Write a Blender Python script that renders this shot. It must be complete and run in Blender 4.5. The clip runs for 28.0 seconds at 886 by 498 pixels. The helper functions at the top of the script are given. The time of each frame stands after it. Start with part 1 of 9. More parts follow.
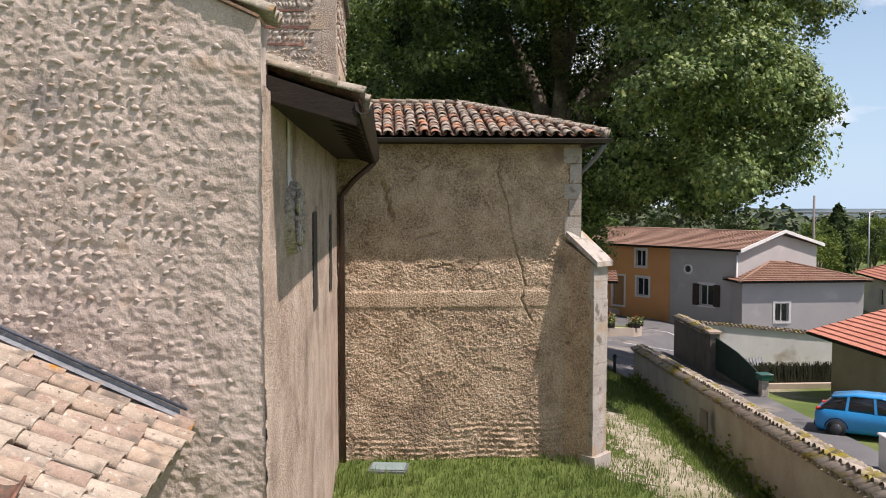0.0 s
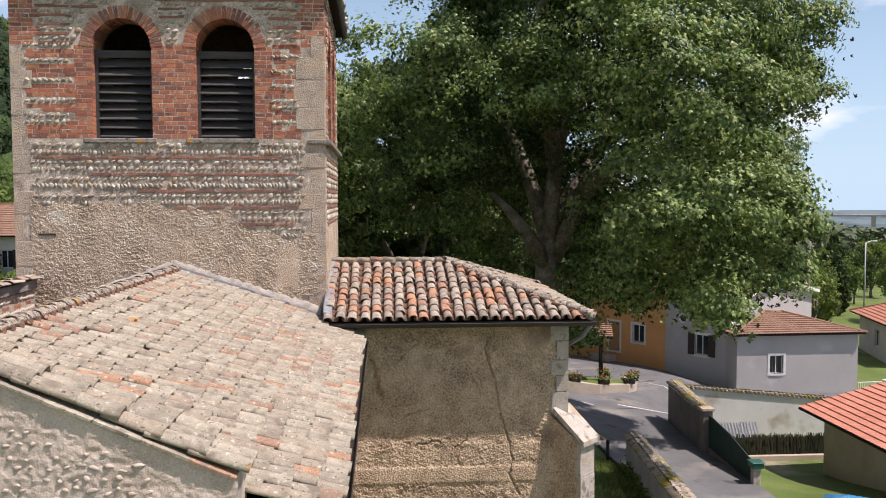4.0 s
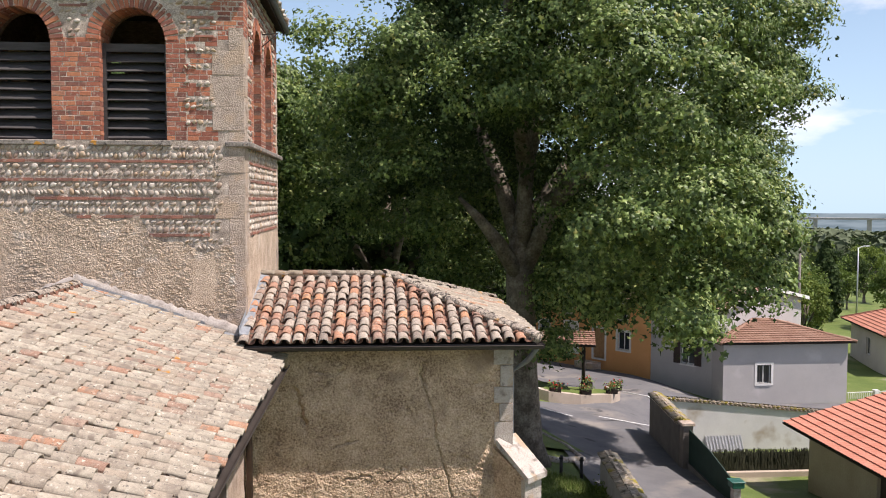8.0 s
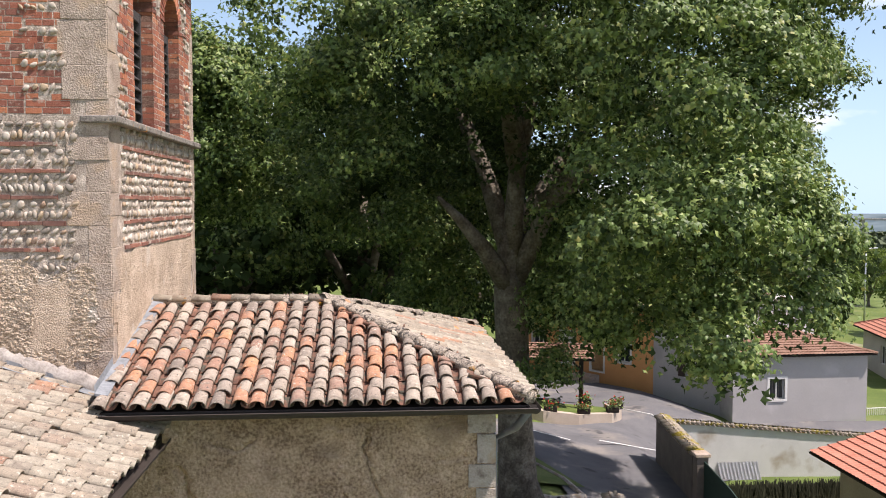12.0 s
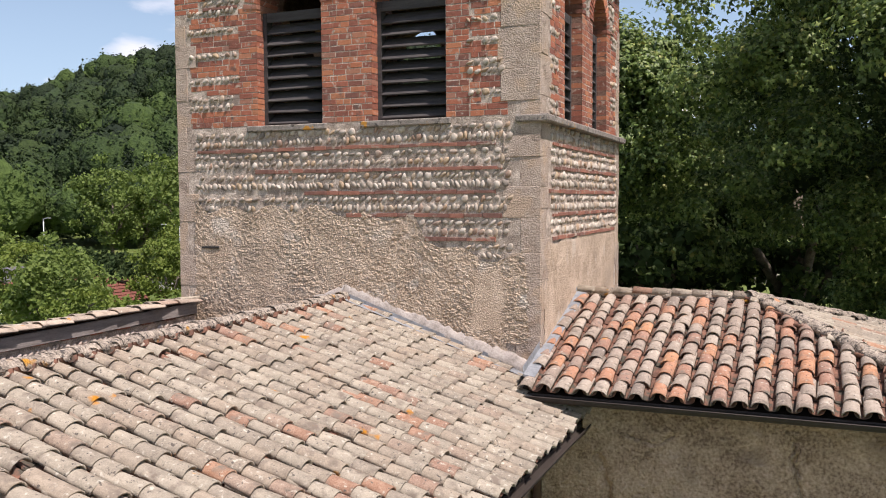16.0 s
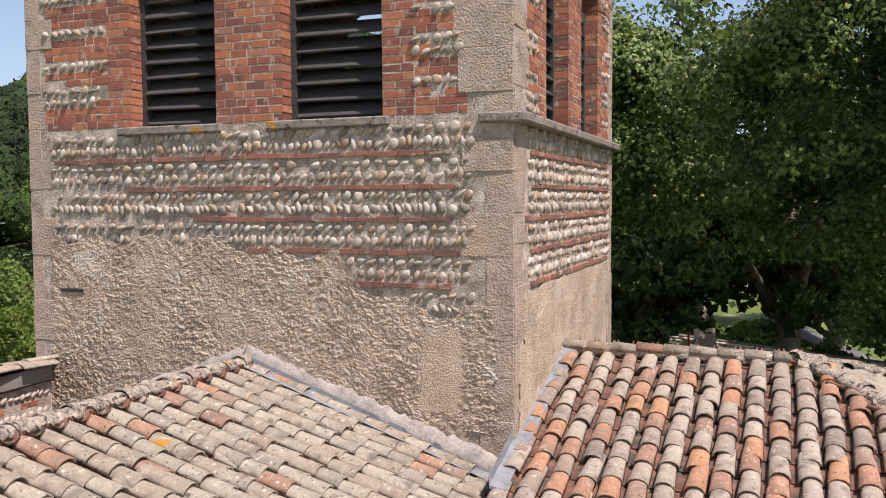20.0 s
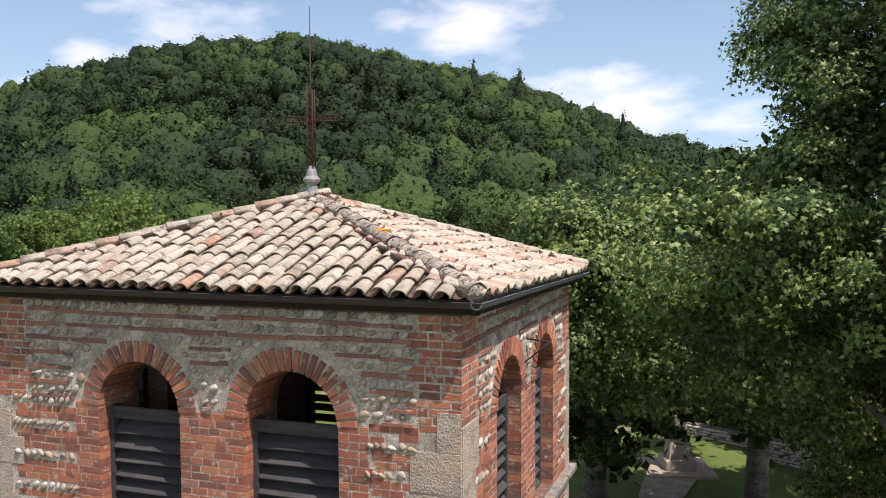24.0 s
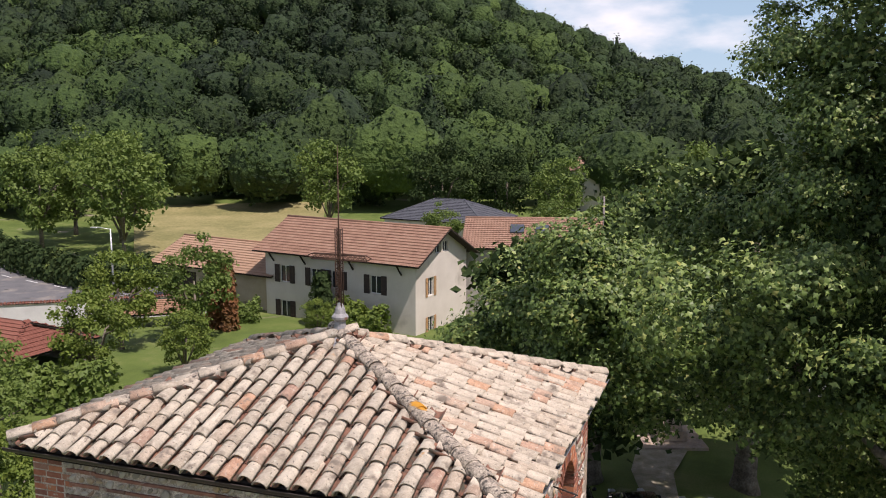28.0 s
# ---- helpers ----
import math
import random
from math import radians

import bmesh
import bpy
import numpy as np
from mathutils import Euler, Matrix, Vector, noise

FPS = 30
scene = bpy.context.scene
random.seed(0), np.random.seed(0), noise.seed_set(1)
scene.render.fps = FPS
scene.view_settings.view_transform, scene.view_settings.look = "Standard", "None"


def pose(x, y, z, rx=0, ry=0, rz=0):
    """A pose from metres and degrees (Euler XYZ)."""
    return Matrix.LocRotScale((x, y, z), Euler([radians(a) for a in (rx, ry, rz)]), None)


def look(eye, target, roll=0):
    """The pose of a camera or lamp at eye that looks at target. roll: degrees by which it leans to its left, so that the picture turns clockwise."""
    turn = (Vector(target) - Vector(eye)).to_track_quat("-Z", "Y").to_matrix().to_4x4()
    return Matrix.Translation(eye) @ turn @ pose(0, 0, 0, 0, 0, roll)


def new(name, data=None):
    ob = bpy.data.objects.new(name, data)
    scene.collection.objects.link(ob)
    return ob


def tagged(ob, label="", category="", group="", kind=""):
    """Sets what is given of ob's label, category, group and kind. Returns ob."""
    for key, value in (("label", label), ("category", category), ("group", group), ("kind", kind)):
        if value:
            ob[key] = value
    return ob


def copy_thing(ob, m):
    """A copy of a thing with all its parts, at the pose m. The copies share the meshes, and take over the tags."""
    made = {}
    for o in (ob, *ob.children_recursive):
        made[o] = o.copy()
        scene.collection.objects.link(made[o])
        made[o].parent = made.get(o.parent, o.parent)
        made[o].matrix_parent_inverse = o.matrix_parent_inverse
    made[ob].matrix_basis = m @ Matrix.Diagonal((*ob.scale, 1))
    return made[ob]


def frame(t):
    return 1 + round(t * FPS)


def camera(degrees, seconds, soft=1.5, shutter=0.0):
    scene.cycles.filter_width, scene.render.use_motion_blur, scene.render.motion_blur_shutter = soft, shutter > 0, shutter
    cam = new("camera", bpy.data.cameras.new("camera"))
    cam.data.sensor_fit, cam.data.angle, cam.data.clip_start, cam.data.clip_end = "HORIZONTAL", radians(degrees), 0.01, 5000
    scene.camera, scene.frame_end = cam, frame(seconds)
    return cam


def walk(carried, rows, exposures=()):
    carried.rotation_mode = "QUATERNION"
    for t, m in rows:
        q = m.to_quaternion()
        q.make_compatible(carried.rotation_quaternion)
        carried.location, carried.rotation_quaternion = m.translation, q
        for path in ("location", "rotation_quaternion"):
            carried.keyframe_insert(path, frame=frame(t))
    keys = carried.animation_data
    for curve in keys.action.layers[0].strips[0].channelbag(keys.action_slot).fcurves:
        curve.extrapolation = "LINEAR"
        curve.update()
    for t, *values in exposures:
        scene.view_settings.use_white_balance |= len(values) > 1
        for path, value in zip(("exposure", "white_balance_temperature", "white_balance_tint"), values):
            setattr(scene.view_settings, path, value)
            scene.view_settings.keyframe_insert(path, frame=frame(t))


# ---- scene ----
cam = camera(54.6, 28.0, 1.0)
METRES, EYE, TILT, LEAN, TURN = 20.0, 4.65, 0.0, 0.0, -3.9
ROWS = [
    (0.0, 0.0, 0.0, 0.0, -0.0, -3.4, 0.01),
    (0.5, 0.0019, 0.0007, 0.0375, -0.04, -3.43, -0.01),
    (1.0, 0.0048, -0.0007, 0.0604, -0.02, -3.43, 0.07),
    (1.5, 0.0084, -0.0009, 0.0648, -0.03, -3.41, 0.06),
    (2.0, 0.0098, -0.0015, 0.0686, -0.05, -3.38, 0.02),
    (2.5, 0.0067, -0.0024, 0.0856, -0.07, -3.37, 0.01),
    (3.0, 0.0038, -0.003, 0.1224, -0.06, -3.42, 0.03),
    (3.5, 0.0053, -0.002, 0.1548, -0.06, -3.41, 0.12),
    (5.5, 0.0324, 0.0115, 0.1595, -0.12, -3.27, -0.06),
    (6.0, 0.0403, 0.02, 0.1583, -0.15, -3.25, -0.11),
    (6.5, 0.0474, 0.0306, 0.1598, -0.17, -3.18, -0.1),
    (7.0, 0.0524, 0.0379, 0.1609, -0.2, -3.14, -0.07),
    (7.5, 0.057, 0.0462, 0.1622, -0.21, -3.26, -0.08),
    (8.0, 0.062, 0.0725, 0.1639, -0.27, -3.29, -0.16),
    (8.5, 0.0661, 0.1122, 0.1649, -0.37, -3.24, -0.18),
    (9.0, 0.0688, 0.1554, 0.1647, -0.45, -3.21, -0.13),
    (9.5, 0.0708, 0.1978, 0.1642, -0.59, -3.23, -0.08),
    (10.0, 0.0759, 0.2385, 0.1645, -0.67, -3.13, -0.08),
    (10.5, 0.0808, 0.2626, 0.1625, -0.71, -3.15, -0.01),
    (11.0, 0.084, 0.2725, 0.1608, -0.78, -3.2, 0.02),
    (11.5, 0.0861, 0.2779, 0.1609, -0.87, -3.2, -0.0),
    (12.0, 0.0866, 0.2806, 0.1621, -0.72, -3.2, -0.01),
    (12.5, 0.0866, 0.2815, 0.1631, 5.51, -3.22, 0.07),
    (13.0, 0.0862, 0.2816, 0.1643, 15.22, -3.32, 0.18),
    (13.5, 0.0858, 0.282, 0.1638, 16.02, -3.3, 0.17),
    (15.5, 0.0861, 0.2816, 0.1616, 27.11, -3.31, 0.37),
    (16.0, 0.0868, 0.2821, 0.1594, 26.99, -3.29, 0.36),
    (16.5, 0.0873, 0.2833, 0.1581, 26.81, -3.24, 0.35),
    (17.0, 0.086, 0.2874, 0.1558, 26.63, -3.44, 0.29),
    (17.5, 0.0713, 0.3192, 0.1545, 26.37, -3.38, 0.2),
    (18.0, 0.0494, 0.3655, 0.1574, 26.11, -3.34, 0.18),
    (18.5, 0.0338, 0.4016, 0.1634, 25.94, -3.12, 0.3),
    (19.0, 0.031, 0.4156, 0.1672, 25.75, -3.19, 0.37),
    (19.5, 0.0327, 0.4219, 0.1702, 25.53, -3.19, 0.39),
    (20.0, 0.0344, 0.4242, 0.1721, 25.33, -3.17, 0.37),
    (20.5, 0.0349, 0.4245, 0.1732, 25.14, -3.16, 0.35),
    (22.5, 0.034, 0.4255, 0.2605, 24.51, -2.99, 0.43),
    (23.0, 0.0403, 0.425, 0.3059, 24.37, -2.93, 0.45),
    (23.5, 0.0479, 0.4225, 0.3499, 24.26, -2.92, 0.41),
    (24.0, 0.0522, 0.421, 0.3929, 24.17, -2.99, 0.31),
    (24.5, 0.0523, 0.421, 0.4187, 24.07, -2.99, 0.24),
    (25.0, 0.0485, 0.4219, 0.4242, 23.98, -2.98, 0.19),
    (25.5, 0.0415, 0.4218, 0.4305, 23.89, -3.01, 0.14),
    (26.0, 0.0334, 0.4218, 0.4464, 23.8, -3.05, 0.09),
    (26.5, 0.026, 0.4212, 0.475, 23.71, -3.11, 0.08),
    (27.0, 0.0227, 0.421, 0.5101, 23.61, -3.12, 0.03),
    (27.5, 0.0236, 0.4205, 0.5239, 23.52, -3.12, 0.01),
    (28.0, 0.0267, 0.4207, 0.5266, 23.47, -8.47, -0.1),
]
walk(cam, [(t, pose(0, 0, EYE, TILT, LEAN, TURN) @ pose(METRES * x, METRES * y, METRES * z, 90 + pitch, roll, yaw)) for t, x, y, z, yaw, pitch, roll in ROWS], [(0.0, 0.2, 6650, 21), (1.5, 0.28, 6650, 21), (3.5, 0.25, 6650, 21), (8.0, 0.4, 6650, 21), (12.5, 0.5, 6650, 21), (13.5, 0.46, 6680, 21), (16.0, 0.24, 6680, 22), (20.5, 0.22, 6680, 22), (22.6, 0.55, 6350, 21), (23.4, 0.42, 6350, 21), (24.0, 0.22, 6450, 20), (25.0, 0.08, 6450, 18), (28.0, 0.03, 6650, 23)])

# ---- light ----
SUN = Vector((0.50, -0.25, 1.0)).normalized()
sun_data = bpy.data.lights.new("sun", "SUN")
sun_data.energy, sun_data.angle, sun_data.color = 5.0, radians(0.53), (1.0, 0.95, 0.88)
sun_ob = new("sun", sun_data)
sun_ob.matrix_world = look((40, -20, 100), Vector((40, -20, 100)) - SUN)
scene.view_settings.exposure = 0.0

world = bpy.data.worlds.new("sky")
scene.world = world
world.use_nodes = True
wt = world.node_tree
wt.nodes.clear()

w_out = wt.nodes.new("ShaderNodeOutputWorld")
w_bg = wt.nodes.new("ShaderNodeBackground")
w_sky = wt.nodes.new("ShaderNodeTexSky")
w_sky.sky_type, w_sky.sun_disc = "NISHITA", False
w_sky.sun_elevation = math.asin(SUN.z)
w_sky.sun_rotation = math.atan2(SUN.x, SUN.y)
w_sky.air_density, w_sky.dust_density, w_sky.ozone_density = 1.0, 0.15, 1.3
w_bg.inputs["Strength"].default_value = 0.092
w_tc = wt.nodes.new("ShaderNodeTexCoord")
w_map = wt.nodes.new("ShaderNodeMapping")
w_map.inputs["Scale"].default_value = (1.0, 1.0, 2.6)
w_map.inputs["Location"].default_value = (0.4, 0.7, 0.1)
w_n = wt.nodes.new("ShaderNodeTexNoise")
w_n.inputs["Scale"].default_value, w_n.inputs["Detail"].default_value, w_n.inputs["Roughness"].default_value = 3.4, 10.0, 0.52
w_r = wt.nodes.new("ShaderNodeValToRGB")
w_r.color_ramp.elements[0].position, w_r.color_ramp.elements[1].position = 0.49, 0.62
w_mix = wt.nodes.new("ShaderNodeMixRGB")
w_mix.inputs["Color2"].default_value = (11.0, 11.2, 11.4, 1)
wt.links.new(w_tc.outputs["Generated"], w_map.inputs["Vector"])
wt.links.new(w_map.outputs["Vector"], w_n.inputs["Vector"])
wt.links.new(w_n.outputs["Fac"], w_r.inputs["Fac"])
wt.links.new(w_r.outputs["Color"], w_mix.inputs["Fac"])
# bright haze low over the horizon
w_sep = wt.nodes.new("ShaderNodeSeparateXYZ")
wt.links.new(w_tc.outputs["Generated"], w_sep.inputs["Vector"])
w_hz = wt.nodes.new("ShaderNodeMapRange")
w_hz.inputs["From Min"].default_value, w_hz.inputs["From Max"].default_value = 0.0, 0.42
w_hz.inputs["To Min"].default_value, w_hz.inputs["To Max"].default_value = 0.85, 0.0
wt.links.new(w_sep.outputs["Z"], w_hz.inputs["Value"])
w_haze = wt.nodes.new("ShaderNodeMixRGB")
w_haze.inputs["Color2"].default_value = (5.0, 7.5, 9.6, 1)
wt.links.new(w_hz.outputs["Result"], w_haze.inputs["Fac"])
wt.links.new(w_sky.outputs["Color"], w_haze.inputs["Color1"])
wt.links.new(w_haze.outputs["Color"], w_mix.inputs["Color1"])
wt.links.new(w_mix.outputs["Color"], w_bg.inputs["Color"])
wt.links.new(w_bg.outputs["Background"], w_out.inputs["Surface"])


# ---- materials ----
def mat(name, ramp, scale=3.0, detail=6.0, rough=0.85, bump=0.25, fine=60.0, dist=0.01, spots=None, vary=0.0, metal=0.0, pick=None, stretch=(1, 1, 1), trans=0.0, spec=0.3, grain=0.35):
    """ramp: [(pos, rgb)] over a two-scale noise; pick: [(pos, rgb)] chosen per piece and mixed in by vary; spots: (rgb, scale, lo, hi)."""
    m = bpy.data.materials.new(name)
    m.use_nodes = True
    nt = m.node_tree
    N, L = nt.nodes, nt.links
    bsdf = N["Principled BSDF"]
    geo = N.new("ShaderNodeNewGeometry")
    mp = N.new("ShaderNodeMapping")
    mp.inputs["Scale"].default_value = stretch
    L.new(geo.outputs["Position"], mp.inputs["Vector"])
    n1 = N.new("ShaderNodeTexNoise")
    n1.inputs["Scale"].default_value, n1.inputs["Detail"].default_value, n1.inputs["Roughness"].default_value = scale, detail, 0.62
    L.new(mp.outputs["Vector"], n1.inputs["Vector"])
    n2 = N.new("ShaderNodeTexNoise")
    n2.inputs["Scale"].default_value, n2.inputs["Detail"].default_value = fine, 4.0
    L.new(mp.outputs["Vector"], n2.inputs["Vector"])
    mixf = N.new("ShaderNodeMath")
    mixf.operation = "MULTIPLY_ADD"
    mixf.inputs[1].default_value = grain
    half = N.new("ShaderNodeMath")
    half.operation = "MULTIPLY"
    half.inputs[1].default_value = 1 - grain
    L.new(n1.outputs["Fac"], half.inputs[0])
    L.new(n2.outputs["Fac"], mixf.inputs[0])
    L.new(half.outputs[0], mixf.inputs[2])
    cr = N.new("ShaderNodeValToRGB")
    els = cr.color_ramp.elements
    while len(els) < len(ramp):
        els.new(0.5)
    for e, (p, c) in zip(els, ramp):
        e.position, e.color = p, (*c, 1)
    L.new(mixf.outputs[0], cr.inputs["Fac"])
    col = cr.outputs["Color"]
    if pick:
        oi = N.new("ShaderNodeObjectInfo")
        add = N.new("ShaderNodeMath")
        fr = N.new("ShaderNodeMath")
        fr.operation = "FRACT"
        L.new(oi.outputs["Random"], add.inputs[0])
        L.new(geo.outputs["Random Per Island"], add.inputs[1])
        L.new(add.outputs[0], fr.inputs[0])
        pr = N.new("ShaderNodeValToRGB")
        pe = pr.color_ramp.elements
        while len(pe) < len(pick):
            pe.new(0.5)
        for e, (p, c) in zip(pe, pick):
            e.position, e.color = p, (*c, 1)
        L.new(fr.outputs[0], pr.inputs["Fac"])
        mx = N.new("ShaderNodeMixRGB")
        mx.inputs["Fac"].default_value = vary
        L.new(col, mx.inputs["Color1"])
        L.new(pr.outputs["Color"], mx.inputs["Color2"])
        col = mx.outputs["Color"]
    for s in spots or ():
        rgb, sc, lo, hi = s
        sn = N.new("ShaderNodeTexNoise")
        sn.inputs["Scale"].default_value, sn.inputs["Detail"].default_value = sc, 5.0
        L.new(geo.outputs["Position"], sn.inputs["Vector"])
        sr = N.new("ShaderNodeMapRange")
        sr.inputs["From Min"].default_value, sr.inputs["From Max"].default_value = lo, hi
        L.new(sn.outputs["Fac"], sr.inputs["Value"])
        mx = N.new("ShaderNodeMixRGB")
        mx.inputs["Color2"].default_value = (*rgb, 1)
        L.new(sr.outputs["Result"], mx.inputs["Fac"])
        L.new(col, mx.inputs["Color1"])
        col = mx.outputs["Color"]
    L.new(col, bsdf.inputs["Base Color"])
    bsdf.inputs["Roughness"].default_value, bsdf.inputs["Metallic"].default_value = rough, metal
    bsdf.inputs["Specular IOR Level"].default_value = spec
    if trans:
        tr = N.new("ShaderNodeBsdfTranslucent")
        L.new(col, tr.inputs["Color"])
        ms = N.new("ShaderNodeMixShader")
        ms.inputs["Fac"].default_value = trans
        L.new(bsdf.outputs[0], ms.inputs[1])
        L.new(tr.outputs[0], ms.inputs[2])
        L.new(ms.outputs[0], N["Material Output"].inputs["Surface"])
    if bump:
        bp = N.new("ShaderNodeBump")
        bp.inputs["Strength"].default_value, bp.inputs["Distance"].default_value = bump, dist
        L.new(mixf.outputs[0], bp.inputs["Height"])
        L.new(bp.outputs["Normal"], bsdf.inputs["Normal"])
    return m


M_FACADE = mat("rough_facade_render", [(0.36, (0.40, 0.315, 0.255)), (0.5, (0.545, 0.445, 0.375)), (0.64, (0.65, 0.55, 0.475))], 2.6, fine=70, bump=0.8, dist=0.012, grain=0.5, spots=[((0.33, 0.28, 0.25), 1.4, 0.6, 0.72), ((0.47, 0.35, 0.26), 2.6, 0.60, 0.72)])
# ochre plaster; the ramp's dark end paints shade into the pits
M_ROUGHCAST = mat("ochre_roughcast", [(0.37, (0.22, 0.15, 0.098)), (0.5, (0.475, 0.35, 0.235)), (0.62, (0.64, 0.495, 0.355))], 1.8, fine=32, bump=1.0, dist=0.06, grain=0.55, spots=[((0.25, 0.18, 0.125), 1.1, 0.57, 0.72), ((0.21, 0.15, 0.108), 5.0, 0.66, 0.74)])
M_TOWER = mat("tower_roughcast", [(0.36, (0.33, 0.25, 0.18)), (0.5, (0.535, 0.42, 0.31)), (0.62, (0.68, 0.555, 0.43))], 2.6, fine=60, bump=1.0, dist=0.04, grain=0.5, spots=[((0.36, 0.285, 0.215), 1.3, 0.58, 0.75), ((0.62, 0.54, 0.45), 2.2, 0.60, 0.70)])
M_MORTAR = mat("grey_tan_lime_mortar", [(0.38, (0.20, 0.16, 0.13)), (0.5, (0.42, 0.35, 0.285)), (0.62, (0.68, 0.59, 0.50))], 6, fine=60, bump=1.0, dist=0.02, grain=0.45, spots=[((0.25, 0.20, 0.165), 2.2, 0.60, 0.74)])
# brick brown of the reveals, darkened to carry the belfry's inner shade
M_CORE = mat("dusty_brick_core", [(0.36, (0.10, 0.055, 0.042)), (0.5, (0.19, 0.11, 0.082)), (0.64, (0.30, 0.21, 0.165))], 9, fine=40, bump=1.0, dist=0.03, stretch=(1, 1, 3))
M_THIN = mat("dark_thin_brick", [(0.36, (0.13, 0.07, 0.055)), (0.5, (0.24, 0.12, 0.088)), (0.66, (0.36, 0.225, 0.175))], 16, fine=100, bump=0.9, dist=0.012, pick=[(0, (0.15, 0.08, 0.066)), (0.5, (0.29, 0.125, 0.09)), (1, (0.42, 0.17, 0.11))], vary=0.55, spots=[((0.44, 0.36, 0.29), 9, 0.58, 0.68)])
M_STONE = mat("weathered_corner_stone", [(0.36, (0.30, 0.235, 0.18)), (0.5, (0.44, 0.355, 0.285)), (0.64, (0.55, 0.455, 0.375))], 5, fine=55, bump=1.0, dist=0.05, grain=0.45, pick=[(0, (0.38, 0.31, 0.25)), (1, (0.50, 0.415, 0.34))], vary=0.2, spots=[((0.24, 0.185, 0.145), 6.0, 0.57, 0.68), ((0.47, 0.36, 0.265), 3.0, 0.52, 0.6)])
M_BRICK = mat("old_red_brick", [(0.36, (0.17, 0.07, 0.05)), (0.5, (0.33, 0.125, 0.078)), (0.66, (0.46, 0.24, 0.17))], 16, fine=100, bump=0.9, dist=0.012, grain=0.45,
              pick=[(0, (0.13, 0.065, 0.055)), (0.22, (0.24, 0.085, 0.06)), (0.48, (0.36, 0.118, 0.072)), (0.72, (0.47, 0.16, 0.082)), (0.9, (0.55, 0.225, 0.105)), (1, (0.27, 0.175, 0.145))], vary=0.62,
              spots=[((0.46, 0.38, 0.31), 13, 0.59, 0.70), ((0.13, 0.085, 0.07), 6, 0.62, 0.72)])
M_PEBBLE = mat("river_pebble", [(0.36, (0.22, 0.185, 0.145)), (0.64, (0.44, 0.385, 0.315))], 20, fine=120, bump=0.4, rough=0.65,
               pick=[(0, (0.17, 0.15, 0.13)), (0.2, (0.33, 0.285, 0.23)), (0.45, (0.64, 0.585, 0.50)), (0.66, (0.38, 0.335, 0.28)), (0.82, (0.44, 0.315, 0.185)), (0.92, (0.29, 0.175, 0.12)), (1, (0.60, 0.55, 0.475))], vary=0.72, spots=[((0.46, 0.385, 0.31), 9, 0.57, 0.68)])
M_PEBBLE_DUSTY = mat("dusty_pebble", [(0.36, (0.35, 0.285, 0.235)), (0.64, (0.56, 0.475, 0.405))], 12, fine=90, bump=0.6, pick=[(0, (0.45, 0.37, 0.31)), (0.7, (0.55, 0.475, 0.41)), (0.9, (0.38, 0.325, 0.285)), (1, (0.44, 0.29, 0.19))], vary=0.55)
M_NAVE_SIDE = mat("pinkish_lime_render", [(0.36, (0.28, 0.195, 0.145)), (0.5, (0.47, 0.36, 0.28)), (0.64, (0.62, 0.505, 0.41))], 1.8, fine=60, bump=1.0, dist=0.04, grain=0.5, spots=[((0.26, 0.195, 0.15), 1.2, 0.56, 0.70)])
M_STONE_LICHEN = mat("lichened_grey_stone", [(0.36, (0.13, 0.115, 0.10)), (0.5, (0.25, 0.225, 0.195)), (0.66, (0.38, 0.345, 0.30))], 9, fine=60, bump=0.9, dist=0.02, grain=0.45, spots=[((0.50, 0.24, 0.04), 7.0, 0.62, 0.67), ((0.08, 0.07, 0.06), 11.0, 0.58, 0.66)])
# near-black wood: the shade under the eaves is put into its colour
M_WOOD_DARK = mat("dark_eave_wood", [(0.3, (0.014, 0.010, 0.008)), (0.7, (0.040, 0.029, 0.022))], 4, fine=30, bump=0.5, stretch=(1, 6, 6))


def tile_mat(name, light, pick, vary, moss=0.70, dark=0.57):
    """Canal tiles: fired clay under a crust of pale, dark and orange lichen."""
    d, m = tuple(0.36 * c for c in light), tuple(0.68 * c for c in light)
    return mat(name, [(0.38, d), (0.5, m), (0.61, light)], 13, fine=85, bump=0.8, dist=0.012, grain=0.45, pick=pick, vary=vary,
               spots=[((0.54, 0.51, 0.42), 24, 0.60, 0.72), ((0.115, 0.10, 0.085), 30, dark + 0.04, dark + 0.12), ((0.20, 0.165, 0.13), 7, 0.56, 0.70), ((0.50, 0.215, 0.02), 3.4, moss, moss + 0.05)])


M_TILE = tile_mat("weathered_canal_tile", (0.41, 0.36, 0.28), [(0, (0.36, 0.315, 0.245)), (0.3, (0.47, 0.415, 0.325)), (0.52, (0.28, 0.24, 0.19)), (0.74, (0.38, 0.30, 0.22)), (0.88, (0.34, 0.285, 0.22)), (0.93, (0.31, 0.13, 0.08)), (1, (0.48, 0.20, 0.09))], 0.52)
M_TILE_TOWER = tile_mat("cream_canal_tile", (0.62, 0.545, 0.43), [(0, (0.48, 0.41, 0.32)), (0.35, (0.58, 0.51, 0.405)), (0.58, (0.36, 0.305, 0.235)), (0.78, (0.46, 0.36, 0.265)), (0.90, (0.42, 0.30, 0.215)), (0.95, (0.33, 0.135, 0.085)), (1, (0.50, 0.205, 0.09))], 0.55, 0.72, 0.585)
